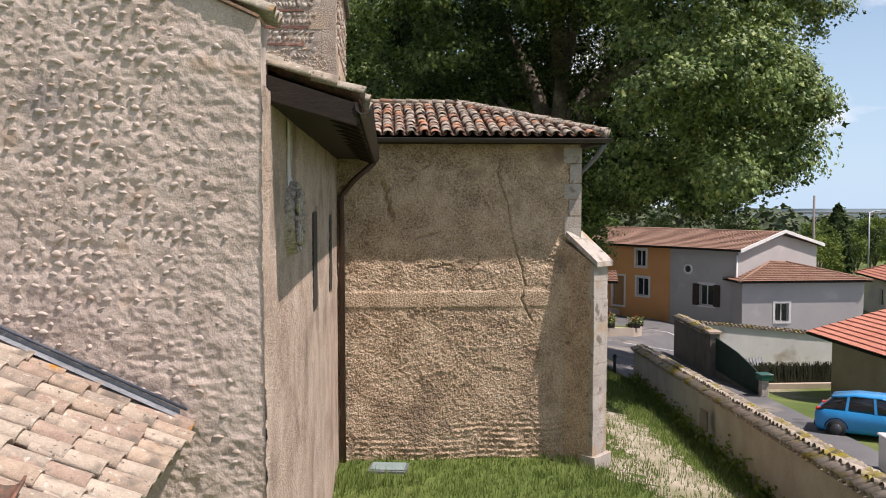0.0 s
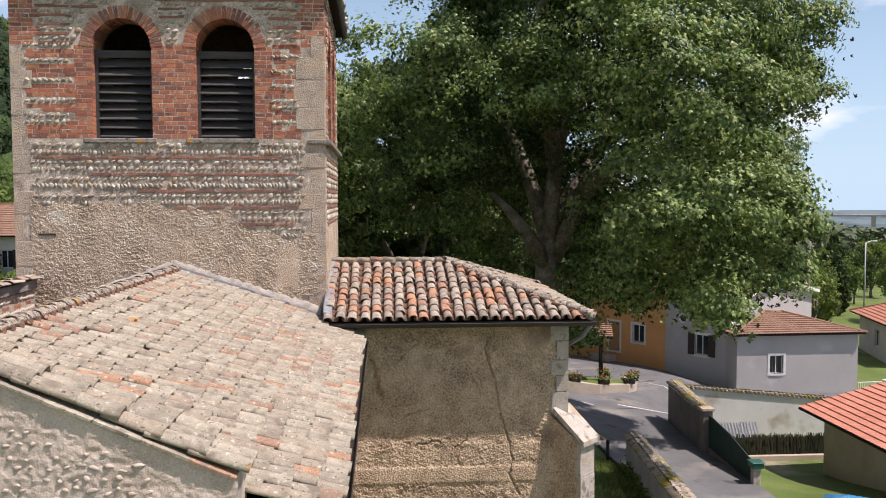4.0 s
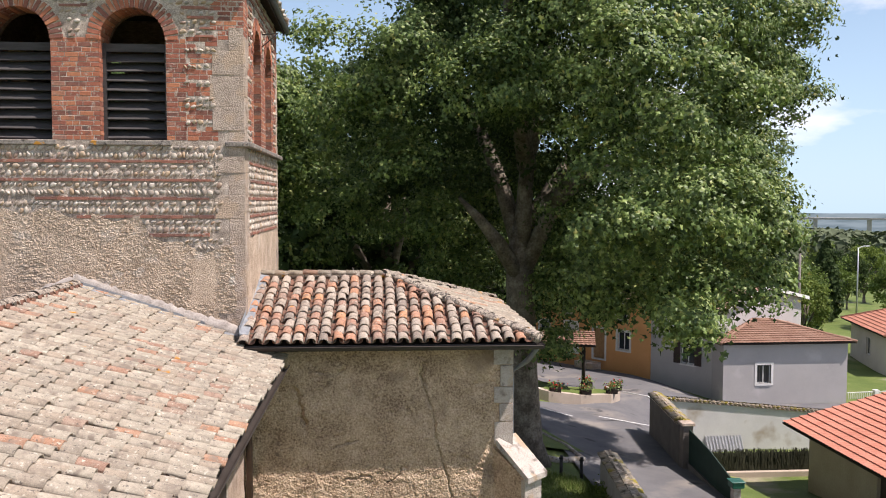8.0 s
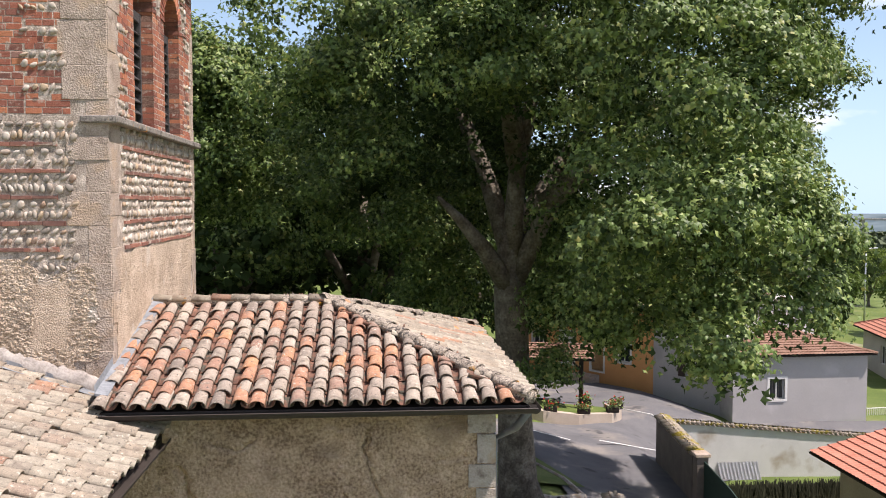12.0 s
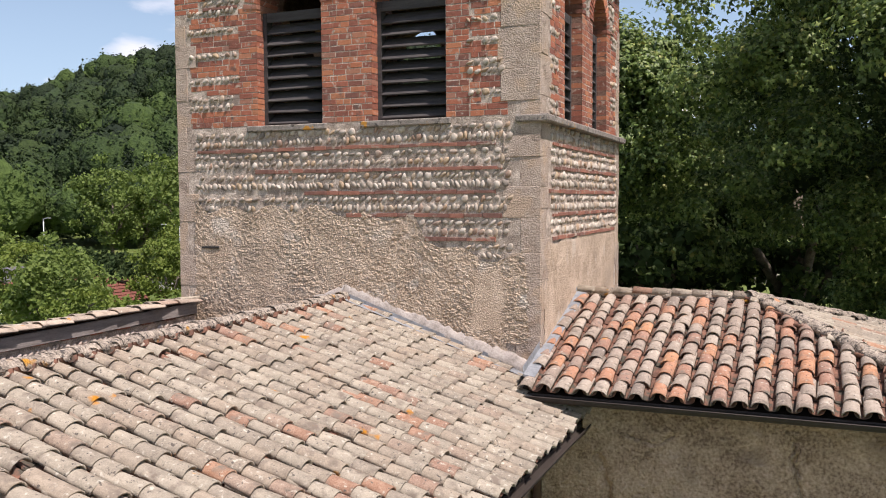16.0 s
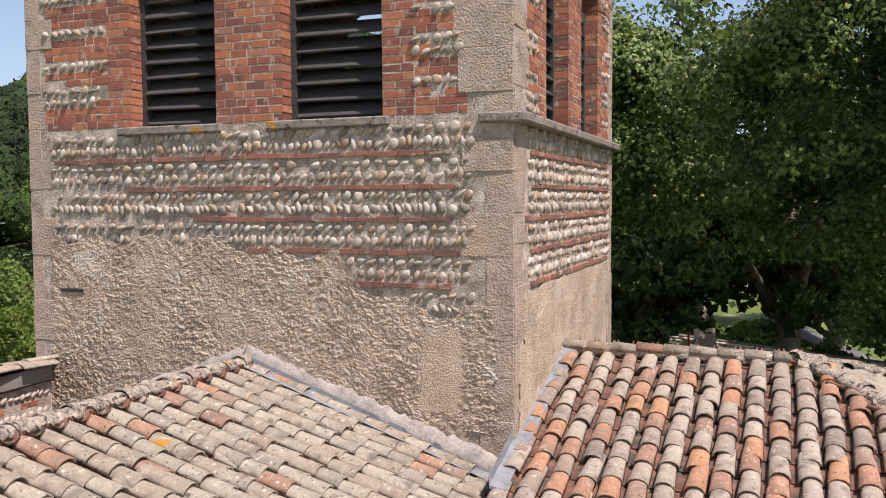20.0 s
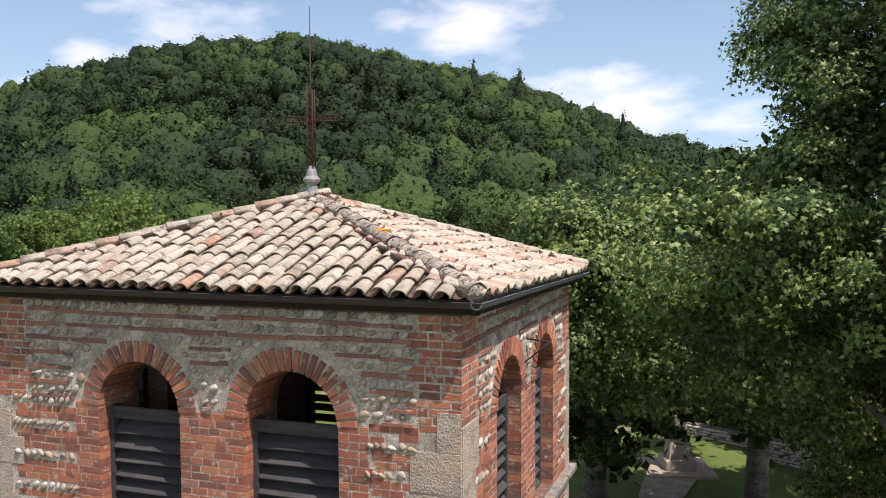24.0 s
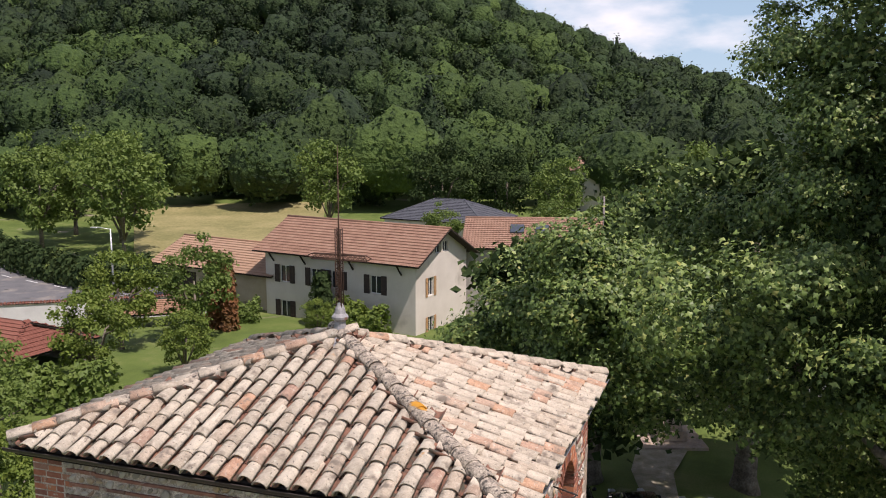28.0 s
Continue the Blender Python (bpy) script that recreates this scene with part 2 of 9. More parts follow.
M_TILE_RED = tile_mat("mixed_canal_tile", (0.47, 0.395, 0.315), [(0, (0.19, 0.155, 0.13)), (0.25, (0.39, 0.32, 0.255)), (0.45, (0.47, 0.40, 0.32)), (0.62, (0.31, 0.235, 0.185)), (0.74, (0.31, 0.145, 0.095)), (0.88, (0.48, 0.19, 0.09)), (1, (0.56, 0.235, 0.085))], 0.62)
M_TILE_PALE = tile_mat("bleached_canal_tile", (0.66, 0.57, 0.445), [(0, (0.50, 0.425, 0.335)), (0.4, (0.60, 0.52, 0.415)), (0.62, (0.40, 0.335, 0.26)), (0.82, (0.50, 0.40, 0.30)), (0.90, (0.42, 0.20, 0.12)), (1, (0.52, 0.23, 0.10))], 0.55, 0.74, 0.585)
M_TILE_PORCH = tile_mat("buff_canal_tile", (0.52, 0.43, 0.335), [(0, (0.42, 0.325, 0.24)), (0.3, (0.54, 0.45, 0.35)), (0.55, (0.28, 0.225, 0.18)), (0.75, (0.46, 0.335, 0.235)), (1, (0.34, 0.225, 0.17))], 0.62, 0.68, 0.59)
M_CHANNEL = mat("red_channel_tile", [(0.36, (0.10, 0.06, 0.045)), (0.64, (0.30, 0.15, 0.10))], 6, fine=50, bump=0.6, spots=[((0.09, 0.08, 0.06), 9, 0.5, 0.62)])
M_HIP = mat("mossy_ridge_mortar", [(0.38, (0.15, 0.125, 0.10)), (0.5, (0.33, 0.28, 0.225)), (0.62, (0.52, 0.45, 0.36))], 14, fine=60, bump=1.0, dist=0.03, grain=0.45, spots=[((0.09, 0.08, 0.07), 22, 0.56, 0.62), ((0.52, 0.25, 0.03), 3.2, 0.62, 0.68)])
M_SMOOTH = mat("smooth_patched_render", [(0.3, (0.42, 0.33, 0.25)), (0.7, (0.52, 0.43, 0.34))], 2, fine=30, bump=0.2)
M_FILLET = mat("grey_mortar_fillet", [(0.36, (0.24, 0.215, 0.19)), (0.5, (0.37, 0.335, 0.30)), (0.64, (0.48, 0.44, 0.395))], 6, fine=40, bump=0.9, dist=0.02)
M_WHITESTONE = mat("pale_limestone", [(0.36, (0.27, 0.235, 0.20)), (0.5, (0.43, 0.385, 0.335)), (0.64, (0.56, 0.515, 0.455))], 4, fine=45, bump=1.0, dist=0.04, grain=0.45, pick=[(0, (0.34, 0.285, 0.23)), (1, (0.50, 0.46, 0.405))], vary=0.4, spots=[((0.20, 0.165, 0.135), 5.0, 0.56, 0.66), ((0.42, 0.32, 0.22), 2.4, 0.55, 0.65)])
M_LIME = mat("lime_wash", [(0.36, (0.55, 0.53, 0.50)), (0.64, (0.78, 0.76, 0.72))], 6, fine=50, bump=0.6)
M_ROOF_FAR = mat("far_terracotta_tile", [(0.36, (0.1558, 0.0902, 0.0615)), (0.5, (0.2706, 0.1599, 0.1107)), (0.64, (0.3526, 0.2419, 0.1763))], 1.4, fine=12, bump=0.3, pick=[(0, (0.205, 0.1107, 0.0738)), (0.5, (0.2952, 0.1804, 0.1271)), (1, (0.3608, 0.246, 0.1804))], vary=0.5)
M_ROOF_RED = mat("red_terracotta_tile", [(0.36, (0.30, 0.115, 0.075)), (0.64, (0.47, 0.21, 0.14))], 1.5, fine=14, bump=0.3, pick=[(0, (0.31, 0.12, 0.08)), (1, (0.47, 0.22, 0.15))], vary=0.5)
M_ROOF_BRIGHT = mat("salmon_terracotta_tile", [(0.36, (0.40, 0.15, 0.10)), (0.64, (0.60, 0.275, 0.195))], 1.5, fine=14, bump=0.3, pick=[(0, (0.42, 0.165, 0.11)), (1, (0.60, 0.29, 0.21))], vary=0.4)
M_ZINC = mat("grey_zinc", [(0.36, (0.17, 0.185, 0.20)), (0.64, (0.33, 0.35, 0.365))], 5, fine=30, rough=0.6, metal=0.2, bump=0.2)
M_ZINC_DARK = mat("dull_lead_grey_metal", [(0.3, (0.14, 0.15, 0.165)), (0.7, (0.24, 0.26, 0.28))], 4, fine=30, rough=0.5, metal=0.4, bump=0.1)
M_GUTTER = mat("dark_brown_gutter", [(0.3, (0.035, 0.028, 0.024)), (0.7, (0.06, 0.05, 0.043))], 6, fine=30, rough=0.5, bump=0.1)
M_IRON = mat("black_iron", [(0.3, (0.02, 0.02, 0.02)), (0.7, (0.05, 0.045, 0.04))], 8, fine=40, rough=0.6, bump=0.1)
M_LEAD = mat("streaked_lead", [(0.3, (0.16, 0.16, 0.165)), (0.7, (0.38, 0.37, 0.37))], 9, fine=40, rough=0.6, bump=0.2, spots=[((0.20, 0.09, 0.05), 7, 0.58, 0.68)])
M_RUST = mat("rusty_iron", [(0.3, (0.035, 0.022, 0.017)), (0.6, (0.085, 0.045, 0.03)), (0.8, (0.15, 0.08, 0.05))], 12, fine=60, rough=0.8, bump=0.2)
M_CARVED = mat("carved_grey_stone", [(0.36, (0.16, 0.13, 0.105)), (0.5, (0.40, 0.345, 0.29)), (0.64, (0.62, 0.555, 0.48))], 16, fine=60, bump=1.0, dist=0.03)
M_DOWNPIPE = mat("rust_brown_pipe", [(0.3, (0.06, 0.038, 0.03)), (0.7, (0.13, 0.075, 0.05))], 5, fine=30, rough=0.55, bump=0.1)
M_BOARD_GREY = mat("grey_barge_board", [(0.3, (0.13, 0.115, 0.105)), (0.7, (0.30, 0.27, 0.25))], 3, fine=30, bump=0.5, stretch=(8, 1, 8))
M_SLATE_EDGE = mat("dark_slate_metal", [(0.3, (0.035, 0.045, 0.06)), (0.7, (0.07, 0.085, 0.11))], 5, fine=30, rough=0.5, bump=0.1)
M_LETTERBOX = mat("green_enamel", [(0.3, (0.008, 0.07, 0.045)), (0.7, (0.015, 0.10, 0.065))], 4, fine=30, rough=0.4, bump=0.05)
M_REDPOLE = mat("red_pole_paint", [(0.3, (0.32, 0.03, 0.025)), (0.7, (0.42, 0.06, 0.045))], 4, fine=30, rough=0.5, bump=0.1)
M_HATCH = mat("grey_green_hatch", [(0.3, (0.17, 0.23, 0.22)), (0.7, (0.25, 0.32, 0.31))], 5, fine=40, rough=0.6, bump=0.3)
M_ROOF_BUFF = mat("buff_barn_tile", [(0.3, (0.216, 0.1224, 0.072)), (0.6, (0.3312, 0.2088, 0.1368)), (0.8, (0.3744, 0.2736, 0.1944))], 1.2, fine=12, bump=0.3, pick=[(0, (0.288, 0.1584, 0.0936)), (1, (0.3744, 0.2592, 0.18))], vary=0.4)
M_ROOF_RUST = mat("rusty_red_tile", [(0.3, (0.1125, 0.04125, 0.03)), (0.6, (0.225, 0.08625, 0.06)), (0.8, (0.285, 0.15, 0.1125))], 2.2, fine=14, bump=0.3, pick=[(0, (0.15, 0.0525, 0.0375)), (1, (0.285, 0.1275, 0.09))], vary=0.4)
M_LOUVRE = mat("grey_weathered_wood", [(0.3, (0.028, 0.026, 0.026)), (0.6, (0.075, 0.070, 0.068)), (0.8, (0.15, 0.142, 0.136))], 3, fine=40, bump=0.5, stretch=(1, 1, 10))
M_GRASS = mat("meadow_grass", [(0.3, (0.055, 0.085, 0.018)), (0.5, (0.10, 0.145, 0.03)), (0.72, (0.19, 0.20, 0.07))], 0.35, fine=14, bump=0.6, dist=0.05, spots=[((0.30, 0.26, 0.19), 0.22, 0.62, 0.72)])
M_BLADE = mat("grass_blade", [(0.3, (0.075, 0.13, 0.025)), (0.7, (0.20, 0.26, 0.07))], 1.2, fine=9, bump=0, pick=[(0, (0.08, 0.145, 0.03)), (0.7, (0.18, 0.25, 0.06)), (1, (0.36, 0.34, 0.16))], vary=0.5, trans=0.35)
M_GRAVEL = mat("pale_gravel", [(0.3, (0.30, 0.26, 0.21)), (0.6, (0.48, 0.43, 0.36)), (0.8, (0.58, 0.54, 0.48))], 6, fine=40, bump=0.8, dist=0.03)
M_ASPHALT = mat("worn_asphalt", [(0.3, (0.10, 0.10, 0.105)), (0.7, (0.17, 0.168, 0.168))], 0.8, fine=40, bump=0.3, spots=[((0.24, 0.22, 0.195), 0.45, 0.55, 0.68), ((0.07, 0.07, 0.072), 0.9, 0.62, 0.70)])
M_WHITEPAINT = mat("white_road_paint", [(0.3, (0.6, 0.6, 0.58)), (0.7, (0.8, 0.8, 0.78))], 6, fine=40, bump=0.1)
M_LEAF = mat("plane_leaf", [(0.36, (0.0731, 0.1247, 0.02752)), (0.5, (0.1376, 0.2107, 0.04644)), (0.64, (0.2107, 0.2838, 0.07052))], 0.35, fine=5, bump=0, rough=0.5, spec=0.45, pick=[(0, (0.0344, 0.0645, 0.0172)), (0.4, (0.0989, 0.1634, 0.03784)), (0.75, (0.2064, 0.2881, 0.07052)), (0.94, (0.3612, 0.43, 0.1376)), (1, (0.3612, 0.3268, 0.086))], vary=0.7, trans=0.2)
M_LEAF_OLIVE = mat("olive_leaf_mass", [(0.36, (0.028, 0.055, 0.02)), (0.48, (0.055, 0.10, 0.028)), (0.6, (0.09, 0.135, 0.035)), (0.7, (0.15, 0.18, 0.05))], 0.075, detail=2.0, fine=0.5, bump=0, rough=0.7, pick=[(0, (0.03, 0.06, 0.018)), (0.5, (0.065, 0.11, 0.028)), (0.85, (0.10, 0.15, 0.04)), (1, (0.13, 0.17, 0.055))], vary=0.25, trans=0.2)
M_LEAF_MID = mat("mid_green_leaf", [(0.3, (0.0720, 0.1260, 0.0260)), (0.7, (0.1800, 0.2400, 0.0520))], 0.3, fine=3, bump=0, rough=0.6, pick=[(0, (0.0780, 0.1380, 0.0260)), (1, (0.1800, 0.2460, 0.0550))], vary=0.4, trans=0.3)
M_LEAF_LIGHT = mat("light_green_leaf", [(0.3, (0.0840, 0.1375, 0.0220)), (0.7, (0.2040, 0.2625, 0.0500))], 0.3, fine=3, bump=0, rough=0.6, pick=[(0, (0.0840, 0.1500, 0.0250)), (1, (0.2280, 0.2750, 0.0500))], vary=0.4, trans=0.3)
# dark foliage green; inside the plane crowns it paints the inner shade
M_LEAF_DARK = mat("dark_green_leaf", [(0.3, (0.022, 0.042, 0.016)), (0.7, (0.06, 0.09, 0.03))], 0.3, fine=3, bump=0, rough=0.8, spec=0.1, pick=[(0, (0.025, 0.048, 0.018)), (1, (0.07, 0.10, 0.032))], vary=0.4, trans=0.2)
M_LEAF_RUST = mat("reddish_leaf", [(0.3, (0.10, 0.07, 0.02)), (0.55, (0.20, 0.09, 0.035)), (0.75, (0.28, 0.12, 0.05))], 0.6, fine=3, bump=0, rough=0.6, trans=0.25)
# greyed green: distance haze is mixed into the leaf colour
M_LEAF_FAR = mat("hazy_far_woods", [(0.3, (0.06, 0.085, 0.05)), (0.7, (0.12, 0.14, 0.075))], 0.004, fine=0.05, bump=0, rough=0.9)
M_GRAVEL_GRASS = mat("grassy_gravel", [(0.3, (0.14, 0.15, 0.06)), (0.48, (0.30, 0.27, 0.19)), (0.6, (0.44, 0.39, 0.31)), (0.8, (0.54, 0.49, 0.41))], 1.6, fine=35, bump=0.8, dist=0.02)
M_FIELD = mat("mown_dry_field", [(0.36, (0.15, 0.15, 0.055)), (0.5, (0.24, 0.215, 0.09)), (0.64, (0.33, 0.285, 0.135))], 0.12, fine=2.5, bump=0.4, dist=0.05)
M_HILL_OLIVE = mat("olive_forest_leaf", [(0.41, (0.00792, 0.01971, 0.005016)), (0.5, (0.01795, 0.03696, 0.008184)), (0.585, (0.03485, 0.06028, 0.01285))], 0.09, detail=8.0, fine=1.0, bump=1.0, dist=2.2, rough=0.8, grain=0.5, pick=[(0, (0.006336, 0.01575, 0.004048)), (0.5, (0.01619, 0.03326, 0.007392)), (0.85, (0.03661, 0.06327, 0.01346)), (1, (0.04708, 0.0814, 0.01734))], vary=0.5)
M_HILL_LIGHT = mat("light_forest_leaf", [(0.41, (0.01742, 0.0381, 0.008184)), (0.5, (0.03731, 0.07075, 0.01285)), (0.585, (0.06222, 0.1016, 0.01918))], 0.09, detail=8.0, fine=1.0, bump=1.0, dist=2.2, rough=0.8, grain=0.5, pick=[(0, (0.0139, 0.03045, 0.006512)), (0.5, (0.03362, 0.06371, 0.01153)), (0.85, (0.0653, 0.1067, 0.02015)), (1, (0.08395, 0.1371, 0.02587))], vary=0.5)
M_HILL_MID = mat("mid_forest_leaf", [(0.41, (0.009944, 0.02464, 0.006424)), (0.5, (0.02279, 0.04796, 0.01003)), (0.585, (0.04233, 0.07506, 0.01558))], 0.09, detail=8.0, fine=1.0, bump=1.0, dist=2.2, rough=0.8, grain=0.5, pick=[(0, (0.00792, 0.01971, 0.005104)), (0.5, (0.0205, 0.04321, 0.009064)), (0.85, (0.04444, 0.07885, 0.01637)), (1, (0.05711, 0.1014, 0.02103))], vary=0.5)
M_HILL_DARK = mat("dark_forest_leaf", [(0.41, (0.005896, 0.01593, 0.005896)), (0.5, (0.01417, 0.03045, 0.00924)), (0.585, (0.0264, 0.04937, 0.01408))], 0.09, detail=8.0, fine=1.0, bump=1.0, dist=2.2, rough=0.8, grain=0.5, pick=[(0, (0.004752, 0.01276, 0.004752)), (0.5, (0.01276, 0.02737, 0.00836)), (0.85, (0.02772, 0.05183, 0.01478)), (1, (0.03564, 0.06662, 0.01901))], vary=0.5)
M_BARK = mat("mottled_plane_bark", [(0.38, (0.075, 0.06, 0.045)), (0.5, (0.15, 0.125, 0.095)), (0.64, (0.27, 0.24, 0.19))], 2.5, fine=14, bump=0.6, dist=0.03)


# ---- helpers for building ----
def mesh_from(name, verts, faces, material, smooth=False):
    me = bpy.data.meshes.new(name)
    me.from_pydata([tuple(v) for v in verts], [], [tuple(f) for f in faces])
    me.materials.append(material)
    if smooth:
        me.polygons.foreach_set("use_smooth", [True] * len(me.polygons))
    me.update()
    return me


def mesh_np(name, v, f, material, smooth=False):
    """A mesh from arrays: v (n, 3), f (m, 3 or 4)."""
    v, f = np.asarray(v, np.float32), np.asarray(f, np.int32)
    k = f.shape[1]
    me = bpy.data.meshes.new(name)
    me.vertices.add(len(v))
    me.vertices.foreach_set("co", v.ravel())
    me.loops.add(f.size)
    me.loops.foreach_set("vertex_index", f.ravel())
    me.polygons.add(len(f))
    me.polygons.foreach_set("loop_start", np.arange(0, f.size, k, dtype=np.int32))
    me.materials.append(material)
    me.polygons.foreach_set("use_smooth", np.full(len(f), smooth))
    me.update(calc_edges=True)
    me.validate()
    return me


def put(name, me, parent=None, m=None, label="", category="", group="", kind=""):
    ob = new(name, me)
    if parent is not None:
        ob.parent = parent
    if m is not None:
        ob.matrix_local = m
    return tagged(ob, label, category, group, kind)


def thing(name, label, category, m=None, group="", kind=""):
    """A top-level empty that carries its parts."""
    ob = new(name)
    ob.empty_display_size = 0.2
    if m is not None:
        ob.matrix_world = m
    return tagged(ob, label, category, group, kind)


def part(name, bm, material, parent, label="", m=None):
    me = bpy.data.meshes.new(name)
    bm.to_mesh(me)
    bm.free()
    me.materials.append(material)
    return put(name, me, parent, m, label)


def box_bm(bm, x0, x1, y0, y1, z0, z1, bevel=0.0):
    r = bmesh.ops.create_cube(bm, size=1.0)
    for v in r["verts"]:
        v.co = Vector(((x0 + x1) / 2 + v.co.x * (x1 - x0), (y0 + y1) / 2 + v.co.y * (y1 - y0), (z0 + z1) / 2 + v.co.z * (z1 - z0)))
    if bevel:
        es = list({e for v in r["verts"] for e in v.link_edges})
        bmesh.ops.bevel(bm, geom=es, offset=bevel, segments=1, affect="EDGES")
    return bm


def box(name, dims, material, parent=None, bevel=0.0, label="", m=None, category="", kind=""):
    bm = bmesh.new()
    box_bm(bm, *dims, bevel)
    ob = part(name, bm, material, parent, label, m)
    return tagged(ob, "", category, "", kind)


def tube(name, points, radius, material, parent=None, sides=8, label="", closed_ends=True):
    """A round bar along points; radius a number or one per point."""
    pts = [Vector(p) for p in points]
    rad = radius if isinstance(radius, (list, tuple)) else [radius] * len(pts)
    vs, fs = [], []
    for i, p in enumerate(pts):
        d = (pts[min(i + 1, len(pts) - 1)] - pts[max(i - 1, 0)]).normalized()
        a = d.orthogonal().normalized() if i == 0 else (a - d * a.dot(d)).normalized()
        b = d.cross(a)
        for k in range(sides):
            t = 2 * math.pi * k / sides
            vs.append(p + rad[i] * (math.cos(t) * a + math.sin(t) * b))
    for i in range(len(pts) - 1):
        for k in range(sides):
            fs.append((i * sides + k, i * sides + (k + 1) % sides, (i + 1) * sides + (k + 1) % sides, (i + 1) * sides + k))
    if closed_ends:
        fs += [tuple(range(sides))[::-1], tuple(range((len(pts) - 1) * sides, len(pts) * sides))]
    return put(name, mesh_from(name, vs, fs, material, True), parent, None, label)


def prism(name, poly, axis_vec, material, parent=None, label="", kind=""):
    """A flat polygon (3D points) pushed along axis_vec."""
    n = len(poly)
    a = Vector(axis_vec)
    vs = [Vector(p) for p in poly] + [Vector(p) + a for p in poly]
    fs = [tuple(range(n))[::-1], tuple(range(n, 2 * n))] + [(i, (i + 1) % n, n + (i + 1) % n, n + i) for i in range(n)]
    me = mesh_from(name, vs, fs, material)
    bm = bmesh.new()
    bm.from_mesh(me)
    bmesh.ops.recalc_face_normals(bm, faces=bm.faces)
    bm.to_mesh(me)
    bm.free()
    return put(name, me, parent, None, label, kind=kind)


RNG = np.random.default_rng(7)


def vnoise(x, y, seed=0):
    """Smooth value noise in [-1, 1] on arrays."""
    xi, yi = np.floor(x).astype(np.int64), np.floor(y).astype(np.int64)
    fx, fy = x - xi, y - yi
    fx, fy = fx * fx * (3 - 2 * fx), fy * fy * (3 - 2 * fy)

    def hsh(a, b):
        n = (a * 374761393 + b * 668265263 + seed * 974711) & 0x7FFFFFFF
        n = ((n ^ (n >> 13)) * 1274126177) & 0x7FFFFFFF
        return ((n ^ (n >> 16)) & 0xFFFF) / 32767.5 - 1
    a, b, c, d = hsh(xi, yi), hsh(xi + 1, yi), hsh(xi, yi + 1), hsh(xi + 1, yi + 1)
    return (a * (1 - fx) + b * fx) * (1 - fy) + (c * (1 - fx) + d * fx) * fy


def fbm(x, y, octaves=4, seed=0):
    s, amp, tot = 0, 1.0, 0
    for i in range(octaves):
        s = s + amp * vnoise(x * 2 ** i, y * 2 ** i, seed + i)
        tot += amp
        amp *= 0.55
    return s / tot


# ---- ground ----
def sstep(a, b, x):
    t = np.clip((x - a) / (b - a), 0, 1)
    return t * t * (3 - 2 * t)


HILL_AZ = np.radians([-14, -6, 2, 7, 12, 17, 23, 28, 33, 38, 43, 48, 53, 60, 75, 95])
HILL_EL = np.array([0.0, 0.020, 0.058, 0.078, 0.114, 0.143, 0.165, 0.182, 0.174, 0.165, 0.136, 0.100, 0.095, 0.08, 0.04, 0.0])


def hgt(x, y):
    """The height of the ground."""
    x, y = np.asarray(x, float), np.asarray(y, float)
    z = -0.24 * np.clip(x - 3.3, 0, 8.0) - 0.035 * np.clip(y - 15, 0, 45) * sstep(0, 6, x)
    z = z - 0.9 * sstep(13, 16, x) * sstep(26, 34, y) * (1 - sstep(44, 50, y))
    z = z - 0.85 * sstep(17, 22, x) * sstep(39, 43, y) * (1 - sstep(60, 80, y))
    out = np.clip(x * 0.93 + 0.2 * y - 45, 0, 3000)
    z = z - np.minimum(0.05 * out, 62)
    az, r = np.arctan2(-x, y), np.hypot(x, y)
    z = z + np.interp(az, HILL_AZ, HILL_EL) * 470 * sstep(135, 470, r) * (1 + 0.04 * fbm(x / 60, y / 60, 3, 3))
    z = z - 1.0 * sstep(38, 60, -x) * (1 - sstep(90, 140, r))
    return z


def spaced(lim, near, n_far):
    a = np.arange(0, near + 0.1, 1.25)
    b = near + (np.linspace(0, 1, n_far)[1:] ** 2.6) * (lim - near)
    c = np.concatenate([a, b])
    return np.concatenate([-c[::-1][:-1], c])


def ground_sheet():
    gx, gy = spaced(4400, 75, 46), spaced(4400, 80, 46)
    X, Y = np.meshgrid(gx, gy)
    Z = hgt(X, Y)
    v = np.stack([X, Y, Z], -1).reshape(-1, 3)
    w, h = len(gx), len(gy)
    i = (np.arange(h - 1)[:, None] * w + np.arange(w - 1)[None]).ravel()
    f = np.stack([i, i + 1, i + w + 1, i + w], -1)
    put("ground", mesh_np("ground", v, f, M_GRASS, True), label="grassy ground that slopes down to the village and up to the hill", category="ground", kind="structure")


ground_sheet()


def strip(name, line, width, material, lift=0.05, label="", category="road", step=1.0, z=None):
    """A ribbon that follows the ground along a line of (x, y)."""
    pts = [Vector((*p, 0)) for p in line]
    dense = []
    for a, b in zip(pts, pts[1:]):
        n = max(1, int((b - a).length / step))
        dense += [a.lerp(b, k / n) for k in range(n)]
    dense.append(pts[-1])
    vs, fs, m = [], [], 9
    for i, p in enumerate(dense):
        d = (dense[min(i + 1, len(dense) - 1)] - dense[max(i - 1, 0)]).normalized()
        s = Vector((-d.y, d.x, 0))
        wd = width[0] + (width[1] - width[0]) * i / (len(dense) - 1) if isinstance(width, tuple) else width
        for k in range(m):
            q = p + s * wd * (k / (m - 1) - 0.5)
            vs.append((q.x, q.y, float(hgt(q.x, q.y)) + lift))
    for i in range(len(dense) - 1):
        for k in range(m - 1):
            a = i * m + k
            fs.append((a, a + m, a + m + 1, a + 1))
    return put(name, mesh_from(name, vs, fs, material, True), label=label, category=category, kind="structure")


